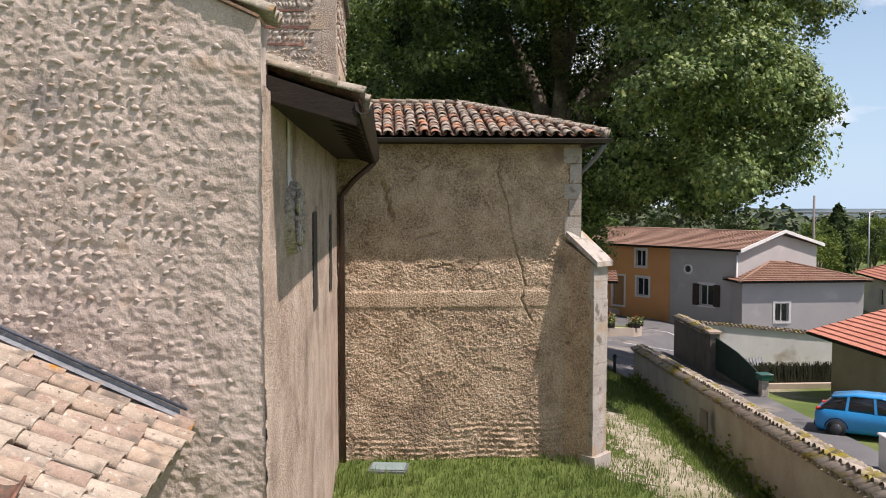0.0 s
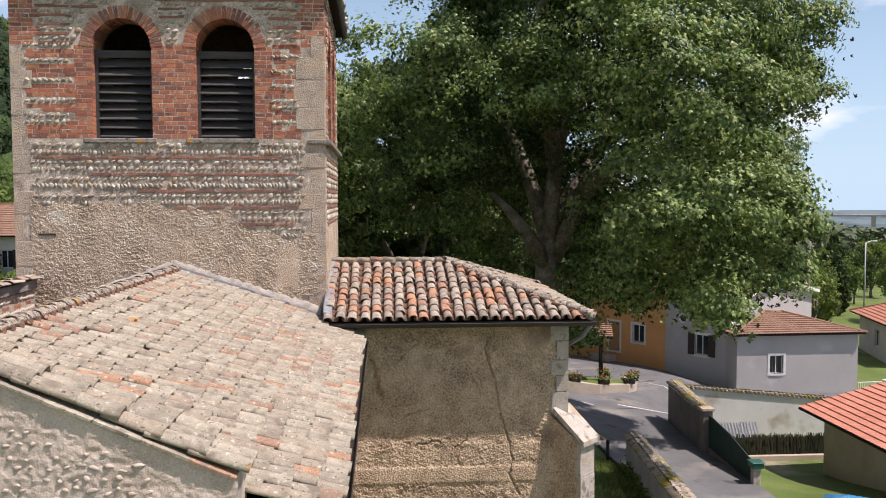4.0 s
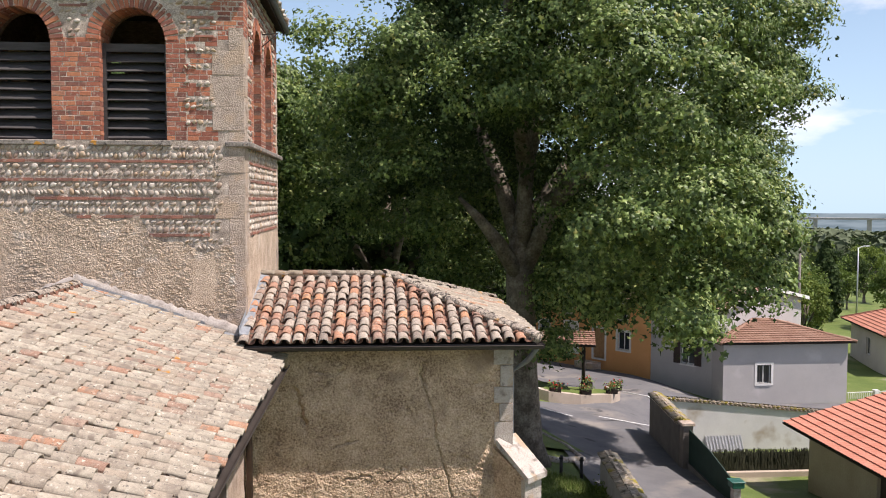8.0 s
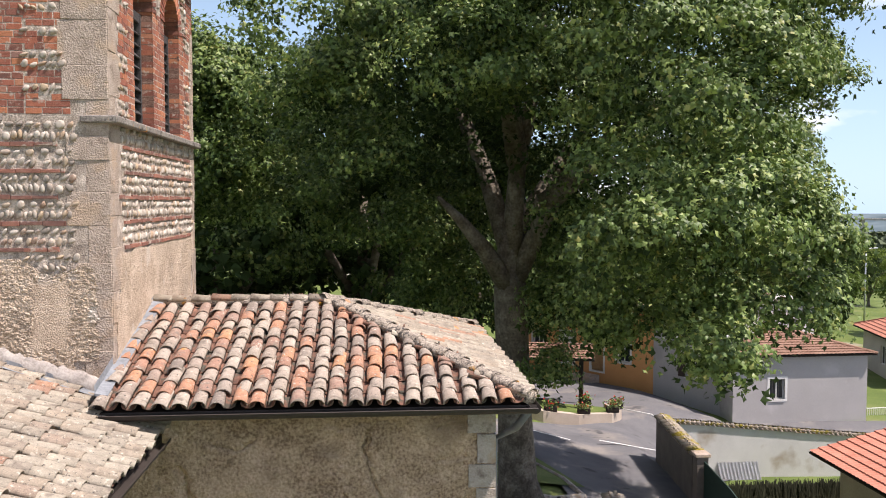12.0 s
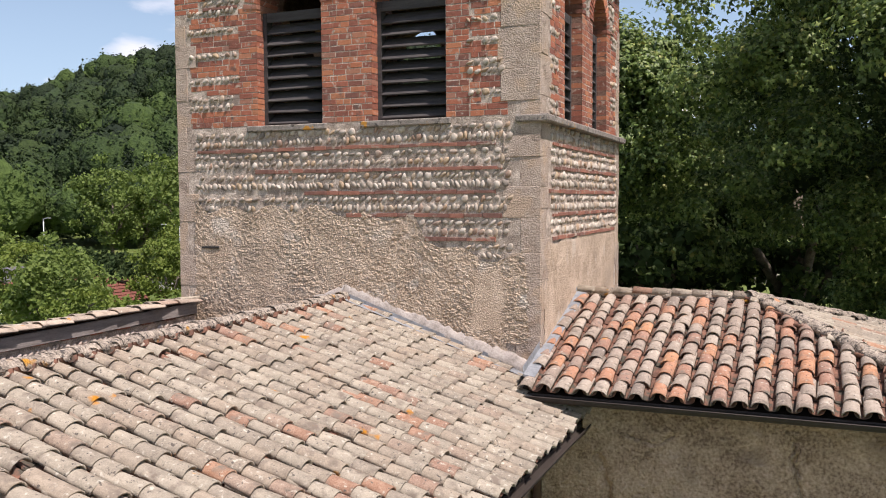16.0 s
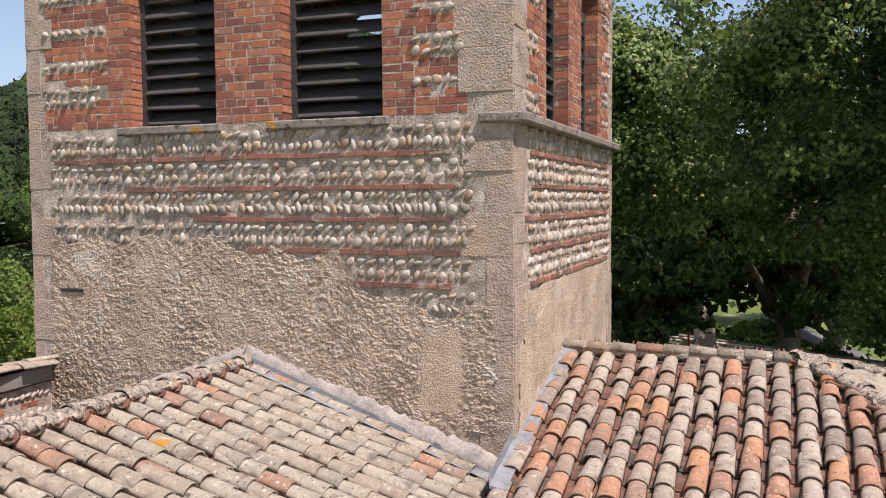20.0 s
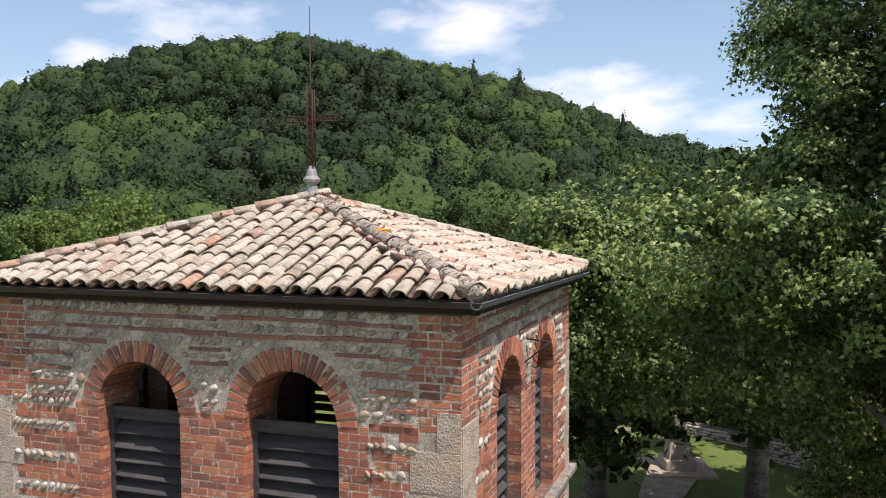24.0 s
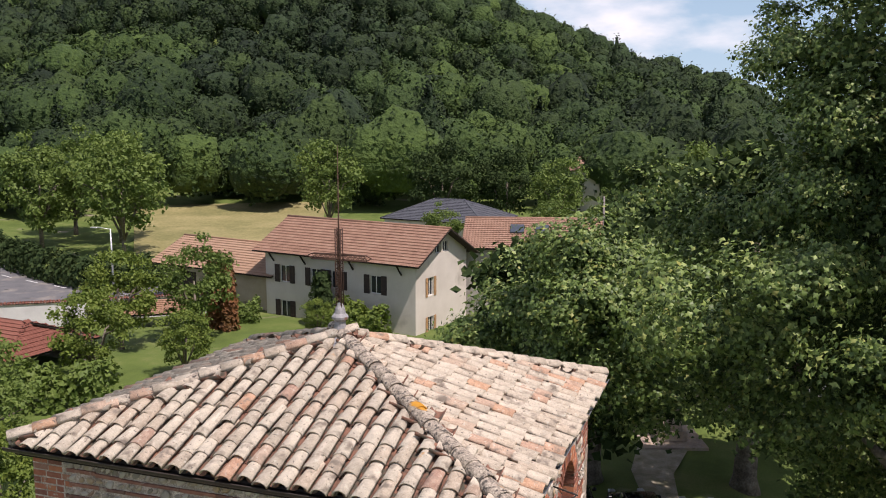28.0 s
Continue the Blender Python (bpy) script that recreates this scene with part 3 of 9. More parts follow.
strip("road", [(-24, 36.2), (2, 37.4), (10, 40.0), (16, 44.0), (24, 45.2), (34, 44.6), (60, 40)], 8.6, M_ASPHALT, 0.06, "grey asphalt village road", "road")
strip("street", [(18.5, 45.5), (16.2, 51.0), (12.0, 57.0), (7.0, 64.0), (3, 72)], 6.4, M_ASPHALT, 0.075, "asphalt street climbing past the houses", "street")
strip("lane", [(10.9, 44), (11.0, 36), (10.9, 28), (10.6, 20), (10.2, 8), (9.8, -6)], (5.2, 4.2), M_ASPHALT, 0.09, "narrow asphalt lane beside the churchyard wall", "lane")
strip("bend_road", [(-90, 82), (-66, 70), (-52, 68), (-45, 78), (-44, 100)], 9.5, M_ASPHALT, 0.08, "grey asphalt road bend with white markings", "road")


# mown field at the foot of the hill
fa, fr = np.meshgrid(np.radians(np.linspace(27, 39, 13)), np.linspace(104, 150, 10))
fx, fy = -fr * np.sin(fa), fr * np.cos(fa) + 8
fv = np.stack([fx, fy, hgt(fx, fy) + 0.25], -1).reshape(-1, 3)
fi = (np.arange(9)[:, None] * 13 + np.arange(12)[None]).ravel()
field = put("mown_field", mesh_np("mown_field", fv, np.stack([fi, fi + 1, fi + 14, fi + 13], -1), M_FIELD, True), None, None, "dry mown hay field below the wooded hill", "field", "", "structure")


# ---- church ----
def half_tile(length, r0, r1, thick=0.014, segs=7, up=True):
    """One canal tile along +y (upslope), wide end at y = 0."""
    vs, fs = [], []
    for yy, r in ((0, r0), (length, r1)):
        for rr in (r, r - thick):
            for k in range(segs + 1):
                a = math.pi * k / segs
                vs.append((-rr * math.cos(a), yy, (rr * math.sin(a)) * (0.82 if up else -0.75)))
    n = segs + 1
    for k in range(segs):
        fs += [(k, k + 1, 2 * n + k + 1, 2 * n + k), (n + k, 3 * n + k, 3 * n + k + 1, n + k + 1), (k, n + k, n + k + 1, k + 1)]
    fs += [(0, 2 * n, 3 * n, n), (segs, n + segs, 3 * n + segs, 2 * n + segs)]
    return vs, fs


TILE_V, TILE_F = half_tile(0.40, 0.086, 0.069)
CHAN_V, CHAN_F = half_tile(0.42, 0.080, 0.090, up=False, segs=5)
TILE_V, CHAN_V = np.array(TILE_V), np.array(CHAN_V)
TILE_MESHES = {}


def tile_mesh(material):
    if material.name not in TILE_MESHES:
        TILE_MESHES[material.name] = mesh_from("tile", TILE_V, TILE_F, material, True)
    return TILE_MESHES[material.name]


def joined(name, base_v, base_f, mats, material, parent=None, label="", kind="stuff", smooth=True):
    """Many copies of one small form in one mesh."""
    if not mats:
        return None
    A = np.array([np.array(m) for m in mats])
    bv = np.concatenate([base_v, np.ones((len(base_v), 1))], 1)
    V = np.einsum("nij,kj->nki", A, bv)[:, :, :3].reshape(-1, 3)
    off = np.arange(len(mats))[:, None] * len(base_v)
    k = {len(f) for f in base_f}
    if len(k) == 1:
        F = (np.array(base_f)[None] + off[:, :, None]).reshape(-1, k.pop())
        me = mesh_np(name, V, F, material, smooth)
    else:
        fs = [tuple(i + o for i in f) for o in off[:, 0] for f in base_f]
        me = mesh_from(name, V, fs, material, smooth)
    ob = put(name, me, parent, None, label)
    ob["kind"] = kind
    return ob


def inside(poly, u, v):
    c = False
    for i in range(len(poly)):
        (x1, y1), (x2, y2) = poly[i], poly[i - 1]
        if (y1 > v) != (y2 > v) and u < (x2 - x1) * (v - y1) / (y2 - y1) + x1:
            c = not c
    return c


def tiled_slope(parent, origin, u_dir, v_dir, poly, material, rnd, pitch=0.205, row=0.315, keep=None, deck=True, label="", wob=0.012):
    """Canal tiles on a sloping plane. poly in (u, v): u along the eave, v up the slope. keep: how many tiles are objects of their own."""
    u, v = Vector(u_dir).normalized(), Vector(v_dir).normalized()
    n = u.cross(v).normalized()
    if n.z < 0:
        n = -n
    o = Vector(origin)
    base = Matrix((u, v, n)).transposed().to_4x4()
    us, vs = [p[0] for p in poly], [p[1] for p in poly]
    covers, chans = [], []
    c = 0
    uu = min(us) + pitch * 0.5
    while uu < max(us):
        vv = min(vs) - 0.07
        j = rnd.uniform(-0.012, 0.012)
        while vv < max(vs):
            if (inside(poly, uu, vv + 0.17) or inside(poly, uu, vv + 0.3)) and rnd.random() > 0.006:
                p = o + u * (uu + j + rnd.uniform(-wob, wob)) + v * (vv + rnd.uniform(-0.024, 0.024)) + n * (0.052 + rnd.uniform(-0.007, 0.010))
                # each tile lies on the one below it, so it tips a little
                t = Matrix.Translation(p) @ base @ Matrix.Rotation(radians(rnd.uniform(-3.4, 3.4)), 4, "Z") @ Matrix.Rotation(radians(-math.degrees(0.0143 / row) + rnd.uniform(-1.1, 1.1)), 4, "X") @ Matrix.Rotation(radians(rnd.uniform(-7, 7)), 4, "Y") @ Matrix.Diagonal((rnd.uniform(0.94, 1.08), 1.0, rnd.uniform(0.85, 1.05), 1))
                covers.append(t)
            if inside(poly, uu + pitch / 2, vv + 0.12) or inside(poly, uu + pitch / 2, vv + 0.3):
                p = o + u * (uu + pitch / 2) + v * (vv + 0.04) + n * 0.068
                chans.append(Matrix.Translation(p) @ base @ Matrix.Rotation(radians(-2.4), 4, "X"))
            vv += row
        uu += pitch
    keep = len(covers) if keep is None else keep
    me = tile_mesh(material)
    for t in covers[:keep]:
        put("tile", me, parent, t)
    if covers[keep:]:
        joined("roof_tiles", TILE_V, TILE_F, covers[keep:], material, parent)
    joined("channel_tiles", CHAN_V, CHAN_F, chans, M_CHANNEL, parent)
    if deck:
        pts = [o + u * a + v * b - n * 0.05 for a, b in poly]
        prism("roof_deck", pts, n * 0.035, M_WOOD_DARK, parent)
    return n


RIDGE_V, RIDGE_F = half_tile(0.40, 0.102, 0.088)
RIDGE_V = np.array(RIDGE_V)


def ridge_line(parent, a, b, material, rnd, scale=1.0, step=0.26, lift=0.028):
    """A row of ridge or hip tiles from a to b (a is the lower end)."""
    a, b = Vector(a), Vector(b)
    d = (b - a).normalized()
    s = Vector((0, 0, 1)).cross(d).normalized() * -1
    n = s.cross(d)
    base = Matrix((s, d, n)).transposed().to_4x4()
    me = mesh_from("ridge_tile", RIDGE_V, RIDGE_F, material, True)
    k = 0.0
    L = (b - a).length
    while k < L - 0.1:
        p = a + d * k + n * (lift + rnd.uniform(-0.006, 0.008)) + s * rnd.uniform(-0.012, 0.012)
        t = Matrix.Translation(p) @ base @ Matrix.Rotation(radians(-2.5 + rnd.uniform(-1, 1)), 4, "X") @ Matrix.Rotation(radians(rnd.uniform(-3, 3)), 4, "Z") @ Matrix.Scale(scale, 4)
        put("ridge_tile", me, parent, t)
        k += step
    # bedding mortar under the tiles
    tube("ridge_mortar", [a - n * 0.0, a.lerp(b, 0.5) + n * 0.01, b], 0.088 * scale, M_HIP, parent, 8)


def panel(name, parent, m, w, h, height, material, res=0.03, holes=(), label="", u0=0.0, v0=0.0, top=None):
    """A relief wall face: local x along, z up, relief towards -y. holes: functions of (u, v) that are true where it is open."""
    nu, nv = max(2, int(w / res)), max(2, int(h / res))
    U, V = np.meshgrid(np.linspace(0, w, nu + 1) + u0, np.linspace(0, h, nv + 1) + v0)
    if top is not None:
        T = top(U[0])
        V = v0 + (V - v0) * ((T[None] - v0) / h)
    D = height(U, V)
    P = np.stack([U, -D, V], -1).reshape(-1, 3)
    i = (np.arange(nv)[:, None] * (nu + 1) + np.arange(nu)[None]).ravel()
    F = np.stack([i, i + 1, i + nu + 2, i + nu + 1], -1)
    cu, cv = P[F].mean(1)[:, 0], P[F].mean(1)[:, 2]
    ok = np.ones(len(F), bool)
    for hole in holes:
        ok &= ~hole(cu, cv)
    return put(name, mesh_np(name, P, F[ok], material, True), parent, m, label)


def lumps(U, V, size, seed, amt):
    """Roughcast: rounded lumps of about that size."""
    a = vnoise(U / size, V / size, seed)
    b = vnoise(U / size * 2.1 + 7.3, V / size * 2.1, seed + 5)
    c = fbm(U / 0.6, V / 0.6, 3, seed + 9)
    return amt * (np.abs(a) ** 0.8 * 0.9 + 0.45 * b + 0.5 * c)


rnd = random.Random(5)
TW, TD, TZ = 5.36, 4.70, 11.54
TOWER = pose(-0.84, 15.42, 0, 0, 0, 0.5)

tower = thing("bell_tower", "square bell tower of red brick, pebbles and roughcast, tiled roof", "bell tower", TOWER)
# front openings (x0, x1), side openings (y0, y1)
FRONT, SIDE = [(-3.99, -2.98), (-2.24, -1.21)], [(1.10, 2.08), (2.72, 3.70)]
SILL, SPRING = 8.86, 10.43


def arch_hole(c0, c1):
    c, r = (c0 + c1) / 2, (c1 - c0) / 2
    return lambda a, b: (np.abs(a - c) < r) & (b > SILL) & ((b < SPRING) | (np.hypot(a - c, b - SPRING) < r))


def holed_wall(name, outer, holes, thick, material, parent=None, m=None, label="", kind=""):
    """A wall in the x-z plane with openings right through it; y goes inward. outer and holes: lists of (x, z)."""
    from mathutils.geometry import tessellate_polygon
    loops = [[Vector((x, 0, z)) for x, z in lp] for lp in (outer, *holes)]
    flat = [p for lp in loops for p in lp]
    tris = tessellate_polygon([[Vector((p.x, p.z, 0)) for p in lp] for lp in loops])
    n = len(flat)
    vs = [tuple(p) for p in flat] + [(p.x, thick, p.z) for p in flat]
    fs = [tuple(t) for t in tris] + [tuple(i + n for i in t[::-1]) for t in tris]
    o = 0
    for lp in loops:
        k = len(lp)
        fs += [(o + i, o + (i + 1) % k, n + o + (i + 1) % k, n + o + i) for i in range(k)]
        o += k
    me = mesh_from(name, vs, fs, material)
    bm = bmesh.new()
    bm.from_mesh(me)
    bmesh.ops.recalc_face_normals(bm, faces=bm.faces)
    bm.to_mesh(me)
    bm.free()
    return put(name, me, parent, m, label, kind=kind)


def arch_loop(a, b, n=14):
    c, r = (a + b) / 2, (b - a) / 2
    return [(a, SILL), (b, SILL)] + [(c + r * math.cos(math.pi * k / n), SPRING + r * math.sin(math.pi * k / n)) for k in range(n + 1)]


def tower_wall(m, u0, u1, ops, thick=0.62):
    return holed_wall("wall", [(u0, 0), (u1, 0), (u1, TZ), (u0, TZ)], [arch_loop(a, b) for a, b in ops], thick, M_CORE, tower, m)


front_w = tower_wall(pose(-TW, 0, 0), 0, TW, [(a + TW, b + TW) for a, b in FRONT])
side_w = tower_wall(pose(0, 0, 0, 0, 0, 90), 0.62, TD - 0.62, SIDE)
back_w = tower_wall(pose(0, TD, 0, 0, 0, 180), 0, TW, [(-b, -a) for a, b in FRONT])
left_w = tower_wall(pose(-TW, TD, 0, 0, 0, -90), 0.62, TD - 0.62, [(TD - b, TD - a) for a, b in SIDE])
box("belfry_floor", (-TW + 0.62, -0.62, 0.62, TD - 0.62, 8.3, 8.45), M_WOOD_DARK, tower)

# roof of the tower: four hipped slopes
OVX, OVY, EZ, EB, AZ = 0.20, 0.17, 11.69, 11.57, 12.54
x0, x1, y0, y1 = -TW - 0.14, OVX, -OVY, TD + 0.12
APEX = Vector((-2.66, 2.22, AZ))
trnd = random.Random(11)
TC = [Vector((x0, y0, EZ)), Vector((x1, y0, EZ)), Vector((x1, y1, EB)), Vector((x0, y1, EB))]
down = Vector((0, 0, 0.05))
tower_roof = put("roof", mesh_from("roof", [c - down for c in TC] + [APEX - down], [(0, 1, 4), (1, 2, 4), (2, 3, 4), (3, 0, 4), (3, 2, 1, 0)], M_WOOD_DARK), tower, None, "low hipped roof of sun-bleached canal tiles")


def hip_slope(a, b, material, keep, row):
    """One triangular slope of the tower roof above the eave from a to b."""
    u = (b - a).normalized()
    foot = (APEX - a).dot(u)
    up = APEX - a - u * foot
    tiled_slope(tower_roof, a, u, up, [(0, 0), ((b - a).length, 0), (foot, up.length)], material, trnd, keep=keep, deck=False, row=row)


hip_slope(TC[0], TC[1], M_TILE_TOWER, 200, 0.25)
hip_slope(TC[1], TC[2], M_TILE_PALE, 90, 0.235)
hip_slope(TC[3], TC[0], M_TILE, 0, 0.315)
hip_slope(TC[2], TC[3], M_TILE, 0, 0.315)
for c, mt in zip(TC, (M_TILE_PALE, M_HIP, M_TILE_PALE, M_TILE)):
    ridge_line(tower_roof, c + down, APEX + down, mt, trnd)


def gutter(parent, a, b, r=0.062, out=(0, -1, 0), material=None):
    """A half-round gutter from a to b, open upward, with rolled front edge."""
    a, b = Vector(a), Vector(b)
    o = Vector(out)
    prof = [(-r, 0.02), (-r, 0)] + [(-r * math.cos(math.pi * k / 8), -r * math.sin(math.pi * k / 8)) for k in range(1, 8)] + [(r, 0), (r + 0.008, 0.008), (r, 0.014), (r - 0.012, 0.0)] + [(-(r - 0.012) * math.cos(math.pi * k / 8), -(r - 0.012) * math.sin(math.pi * k / 8)) for k in range(7, 0, -1)] + [(-r + 0.012, 0.02)]
    n = len(prof)
    vs = [p + o * q[0] + Vector((0, 0, q[1])) for p in (a, b) for q in prof]
    fs = [(i, (i + 1) % n, n + (i + 1) % n, n + i) for i in range(n)] + [tuple(range(n))[::-1], tuple(range(n, 2 * n))]
    return put("gutter", mesh_from("gutter", vs, fs, material or M_GUTTER), parent, None, "dark brown metal gutter")


def fascia(parent, a, b, h=0.1, t=0.025, out=(0, -1, 0)):
    a, b, o = Vector(a), Vector(b), Vector(out)
    prism("fascia_board", [a, a + o * t, a + o * t - Vector((0, 0, h)), a - Vector((0, 0, h))], b - a, M_WOOD_DARK, parent)


GZ = EZ - 0.03
gutter(tower, (x0 - 0.05, y0 - 0.005, GZ), (x1 + 0.06, y0 - 0.005, GZ), 0.052)
gutter(tower, (x1 + 0.01, y0 - 0.06, GZ), (x1 + 0.01, y1 + 0.05, EB - 0.03), 0.052, out=(1, 0, 0), material=M_ZINC_DARK)
fascia(tower, (x0, y0 + 0.09, EZ - 0.05), (x1, y0 + 0.09, EZ - 0.05), 0.09)
fascia(tower, (x1 - 0.05, y0, EZ - 0.05), (x1 - 0.05, y1, EB - 0.05), 0.09, out=(1, 0, 0))

# transept
transept = thing("transept", "church transept of ochre roughcast with a hipped tile roof", "church wing")
TX0, TX1, TY0, TY1, TTOP = -0.85, 3.47, 15.07, 19.5, 5.62
tr_wall = box("wall", (TX0, TX1, TY0 + 0.09, TY1, -1.5, TTOP), M_ROUGHCAST, transept)
TE, TR = 5.70, 6.47
ex0, ex1, ey0, ey1, ry = -0.86, 3.82, 14.62, 20.0, 17.3
rx = 1.5
trn = random.Random(21)
roof_t = put("roof", mesh_from("roof", [(ex0, ey0, TE - 0.05), (ex1, ey0, TE - 0.05), (ex1, ey1, TE - 0.05), (ex0, ey1, TE - 0.05), (ex0, ry, TR - 0.05), (rx, ry, TR - 0.05)], [(0, 1, 5, 4), (1, 2, 5), (2, 3, 4, 5), (3, 2, 1, 0), (0, 4, 3)], M_WOOD_DARK), transept, None, "hipped roof of mixed grey and orange canal tiles")
dr = TR - TE
lf = math.hypot(ry - ey0, dr)
tiled_slope(roof_t, (ex0, ey0, TE), (1, 0, 0), (0, ry - ey0, dr), [(0, 0), (ex1 - ex0, 0), (rx - ex0, lf), (0, lf)], M_TILE_RED, trn, keep=240, deck=False, row=0.27)
le = math.hypot(ex1 - rx, dr)
tiled_slope(roof_t, (ex1, ey0, TE), (0, 1, 0), (rx - ex1, 0, dr), [(0, 0), (ey1 - ey0, 0), (ry - ey0, le)], M_TILE, trn, keep=50, deck=False)
lb = math.hypot(ey1 - ry, dr)
tiled_slope(roof_t, (ex1, ey1, TE), (-1, 0, 0), (0, ry - ey1, dr), [(0, 0), (ex1 - ex0, 0), (ex1 - ex0, lb), (ex1 - rx, lb)], M_TILE, trn, keep=0, deck=False)
ridge_line(roof_t, (ex0, ry, TR + 0.05), (rx, ry, TR + 0.05), M_TILE, trn)
ridge_line(roof_t, (ex1, ey0, TE + 0.05), (rx, ry, TR + 0.05), M_HIP, trn)
ridge_line(roof_t, (ex1, ey1, TE + 0.05), (rx, ry, TR + 0.05), M_HIP, trn)

# nave
nave = thing("nave", "church nave with rough pebbled walls and a bleached canal tile roof", "church nave")
NX, NRX, NE, NR = -0.85, -3.49, 5.38, 6.50
FY = 5.93
box("wall", (-6.1, NX, FY + 0.45, 15.4, -1.5, 5.5), M_FACADE, nave)
# the front gable rises above the roof behind it
GAB = [(-6.15, 5.92), (NX, 5.88), (-3.5, 7.08)]
prism("gable_wall", [(-6.15, FY, -1.5), (NX, FY, -1.5), (NX, FY, 5.86), (-3.5, FY, 7.03), (-6.15, FY, 5.86)], (0, 0.5, 0), M_FACADE, nave)
nrn = random.Random(31)
ny0, ny1 = FY + 0.42, 15.36
nx1 = -0.22
nsl = (NR - NE) / (nx1 - NRX)
roof_n = put("roof", mesh_from("roof", [(nx1, ny0, NE - 0.05), (nx1, ny1, NE - 0.05), (NRX, ny1, NR - 0.05), (NRX, ny0, NR - 0.05), (2 * NRX - nx1, ny1, NE - 0.05), (2 * NRX - nx1, ny0, NE - 0.05)], [(0, 1, 2, 3), (3, 2, 4, 5), (0, 3, 5), (1, 4, 2), (0, 5, 4, 1)], M_WOOD_DARK), nave, None, "gently sloping roof of bleached canal tiles")
ls = math.hypot(nx1 - NRX, NR - NE)
tiled_slope(roof_n, (nx1, ny0, NE), (0, 1, 0), (NRX - nx1, 0, NR - NE), [(0, 0), (ny1 - ny0, 0), (ny1 - ny0, ls), (0, ls)], M_TILE, nrn, keep=0, deck=False, row=0.215)
tiled_slope(roof_n, (2 * NRX - nx1, ny1, NE), (0, -1, 0), (nx1 - NRX, 0, NR - NE), [(0, 0), (ny1 - ny0, 0), (ny1 - ny0, ls), (0, ls)], M_TILE, nrn, keep=0, deck=False, row=0.215)
ridge_line(roof_n, (NRX, ny0, NR + 0.04), (NRX, ny1, NR + 0.04), M_HIP, nrn)


# ---- masonry of the church ----
def chamfer_box():
    """A unit brick: x 0..1, y 0 (face) .. 1 (back), z 0..1, with worn front edges."""
    c, d = 0.022, 0.055
    vs = [(c, 0, d), (1 - c, 0, d), (1 - c, 0, 1 - d), (c, 0, 1 - d), (0, 0.012, 0), (1, 0.012, 0), (1, 0.012, 1), (0, 0.012, 1), (0, 1, 0), (1, 1, 0), (1, 1, 1), (0, 1, 1)]
    fs = [(0, 1, 2, 3), (4, 5, 1, 0), (5, 6, 2, 1), (6, 7, 3, 2), (7, 4, 0, 3), (8, 9, 5, 4), (9, 10, 6, 5), (10, 11, 7, 6), (11, 8, 4, 7)]
    return np.array(vs, float), fs


BRICK_V, BRICK_F = chamfer_box()
brick_me = mesh_from("brick", BRICK_V, BRICK_F, M_BRICK)
BLOCK_V = BRICK_V * np.array([1, 1, 1])
BLOCK_V[:4] = [(0.010, 0, 0.014), (0.992, 0.03, 0.008), (0.986, 0, 0.990), (0.012, 0.03, 0.984)]
BLOCK_V[4:8, 1] = 0.05
stone_me = mesh_from("stone", BLOCK_V, BRICK_F, M_STONE)


def ico(sub=1):
    bm = bmesh.new()
    bmesh.ops.create_icosphere(bm, subdivisions=sub, radius=1.0)
    v = np.array([tuple(x.co) for x in bm.verts])
    f = [tuple(w.index for w in x.verts) for x in bm.faces]
    bm.free()
    return v, f


PEB_V, PEB_F = ico(2)
peb_rng = np.random.default_rng(21)
STONE_VS = [PEB_V * (1 + 0.16 * np.sin(2.3 * PEB_V @ peb_rng.normal(size=3) + peb_rng.uniform(0, 6)) + 0.10 * np.sin(4.1 * PEB_V @ peb_rng.normal(size=3) + peb_rng.uniform(0, 6)) + peb_rng.uniform(-0.07, 0.07, len(PEB_V)))[:, None] for _ in range(4)]


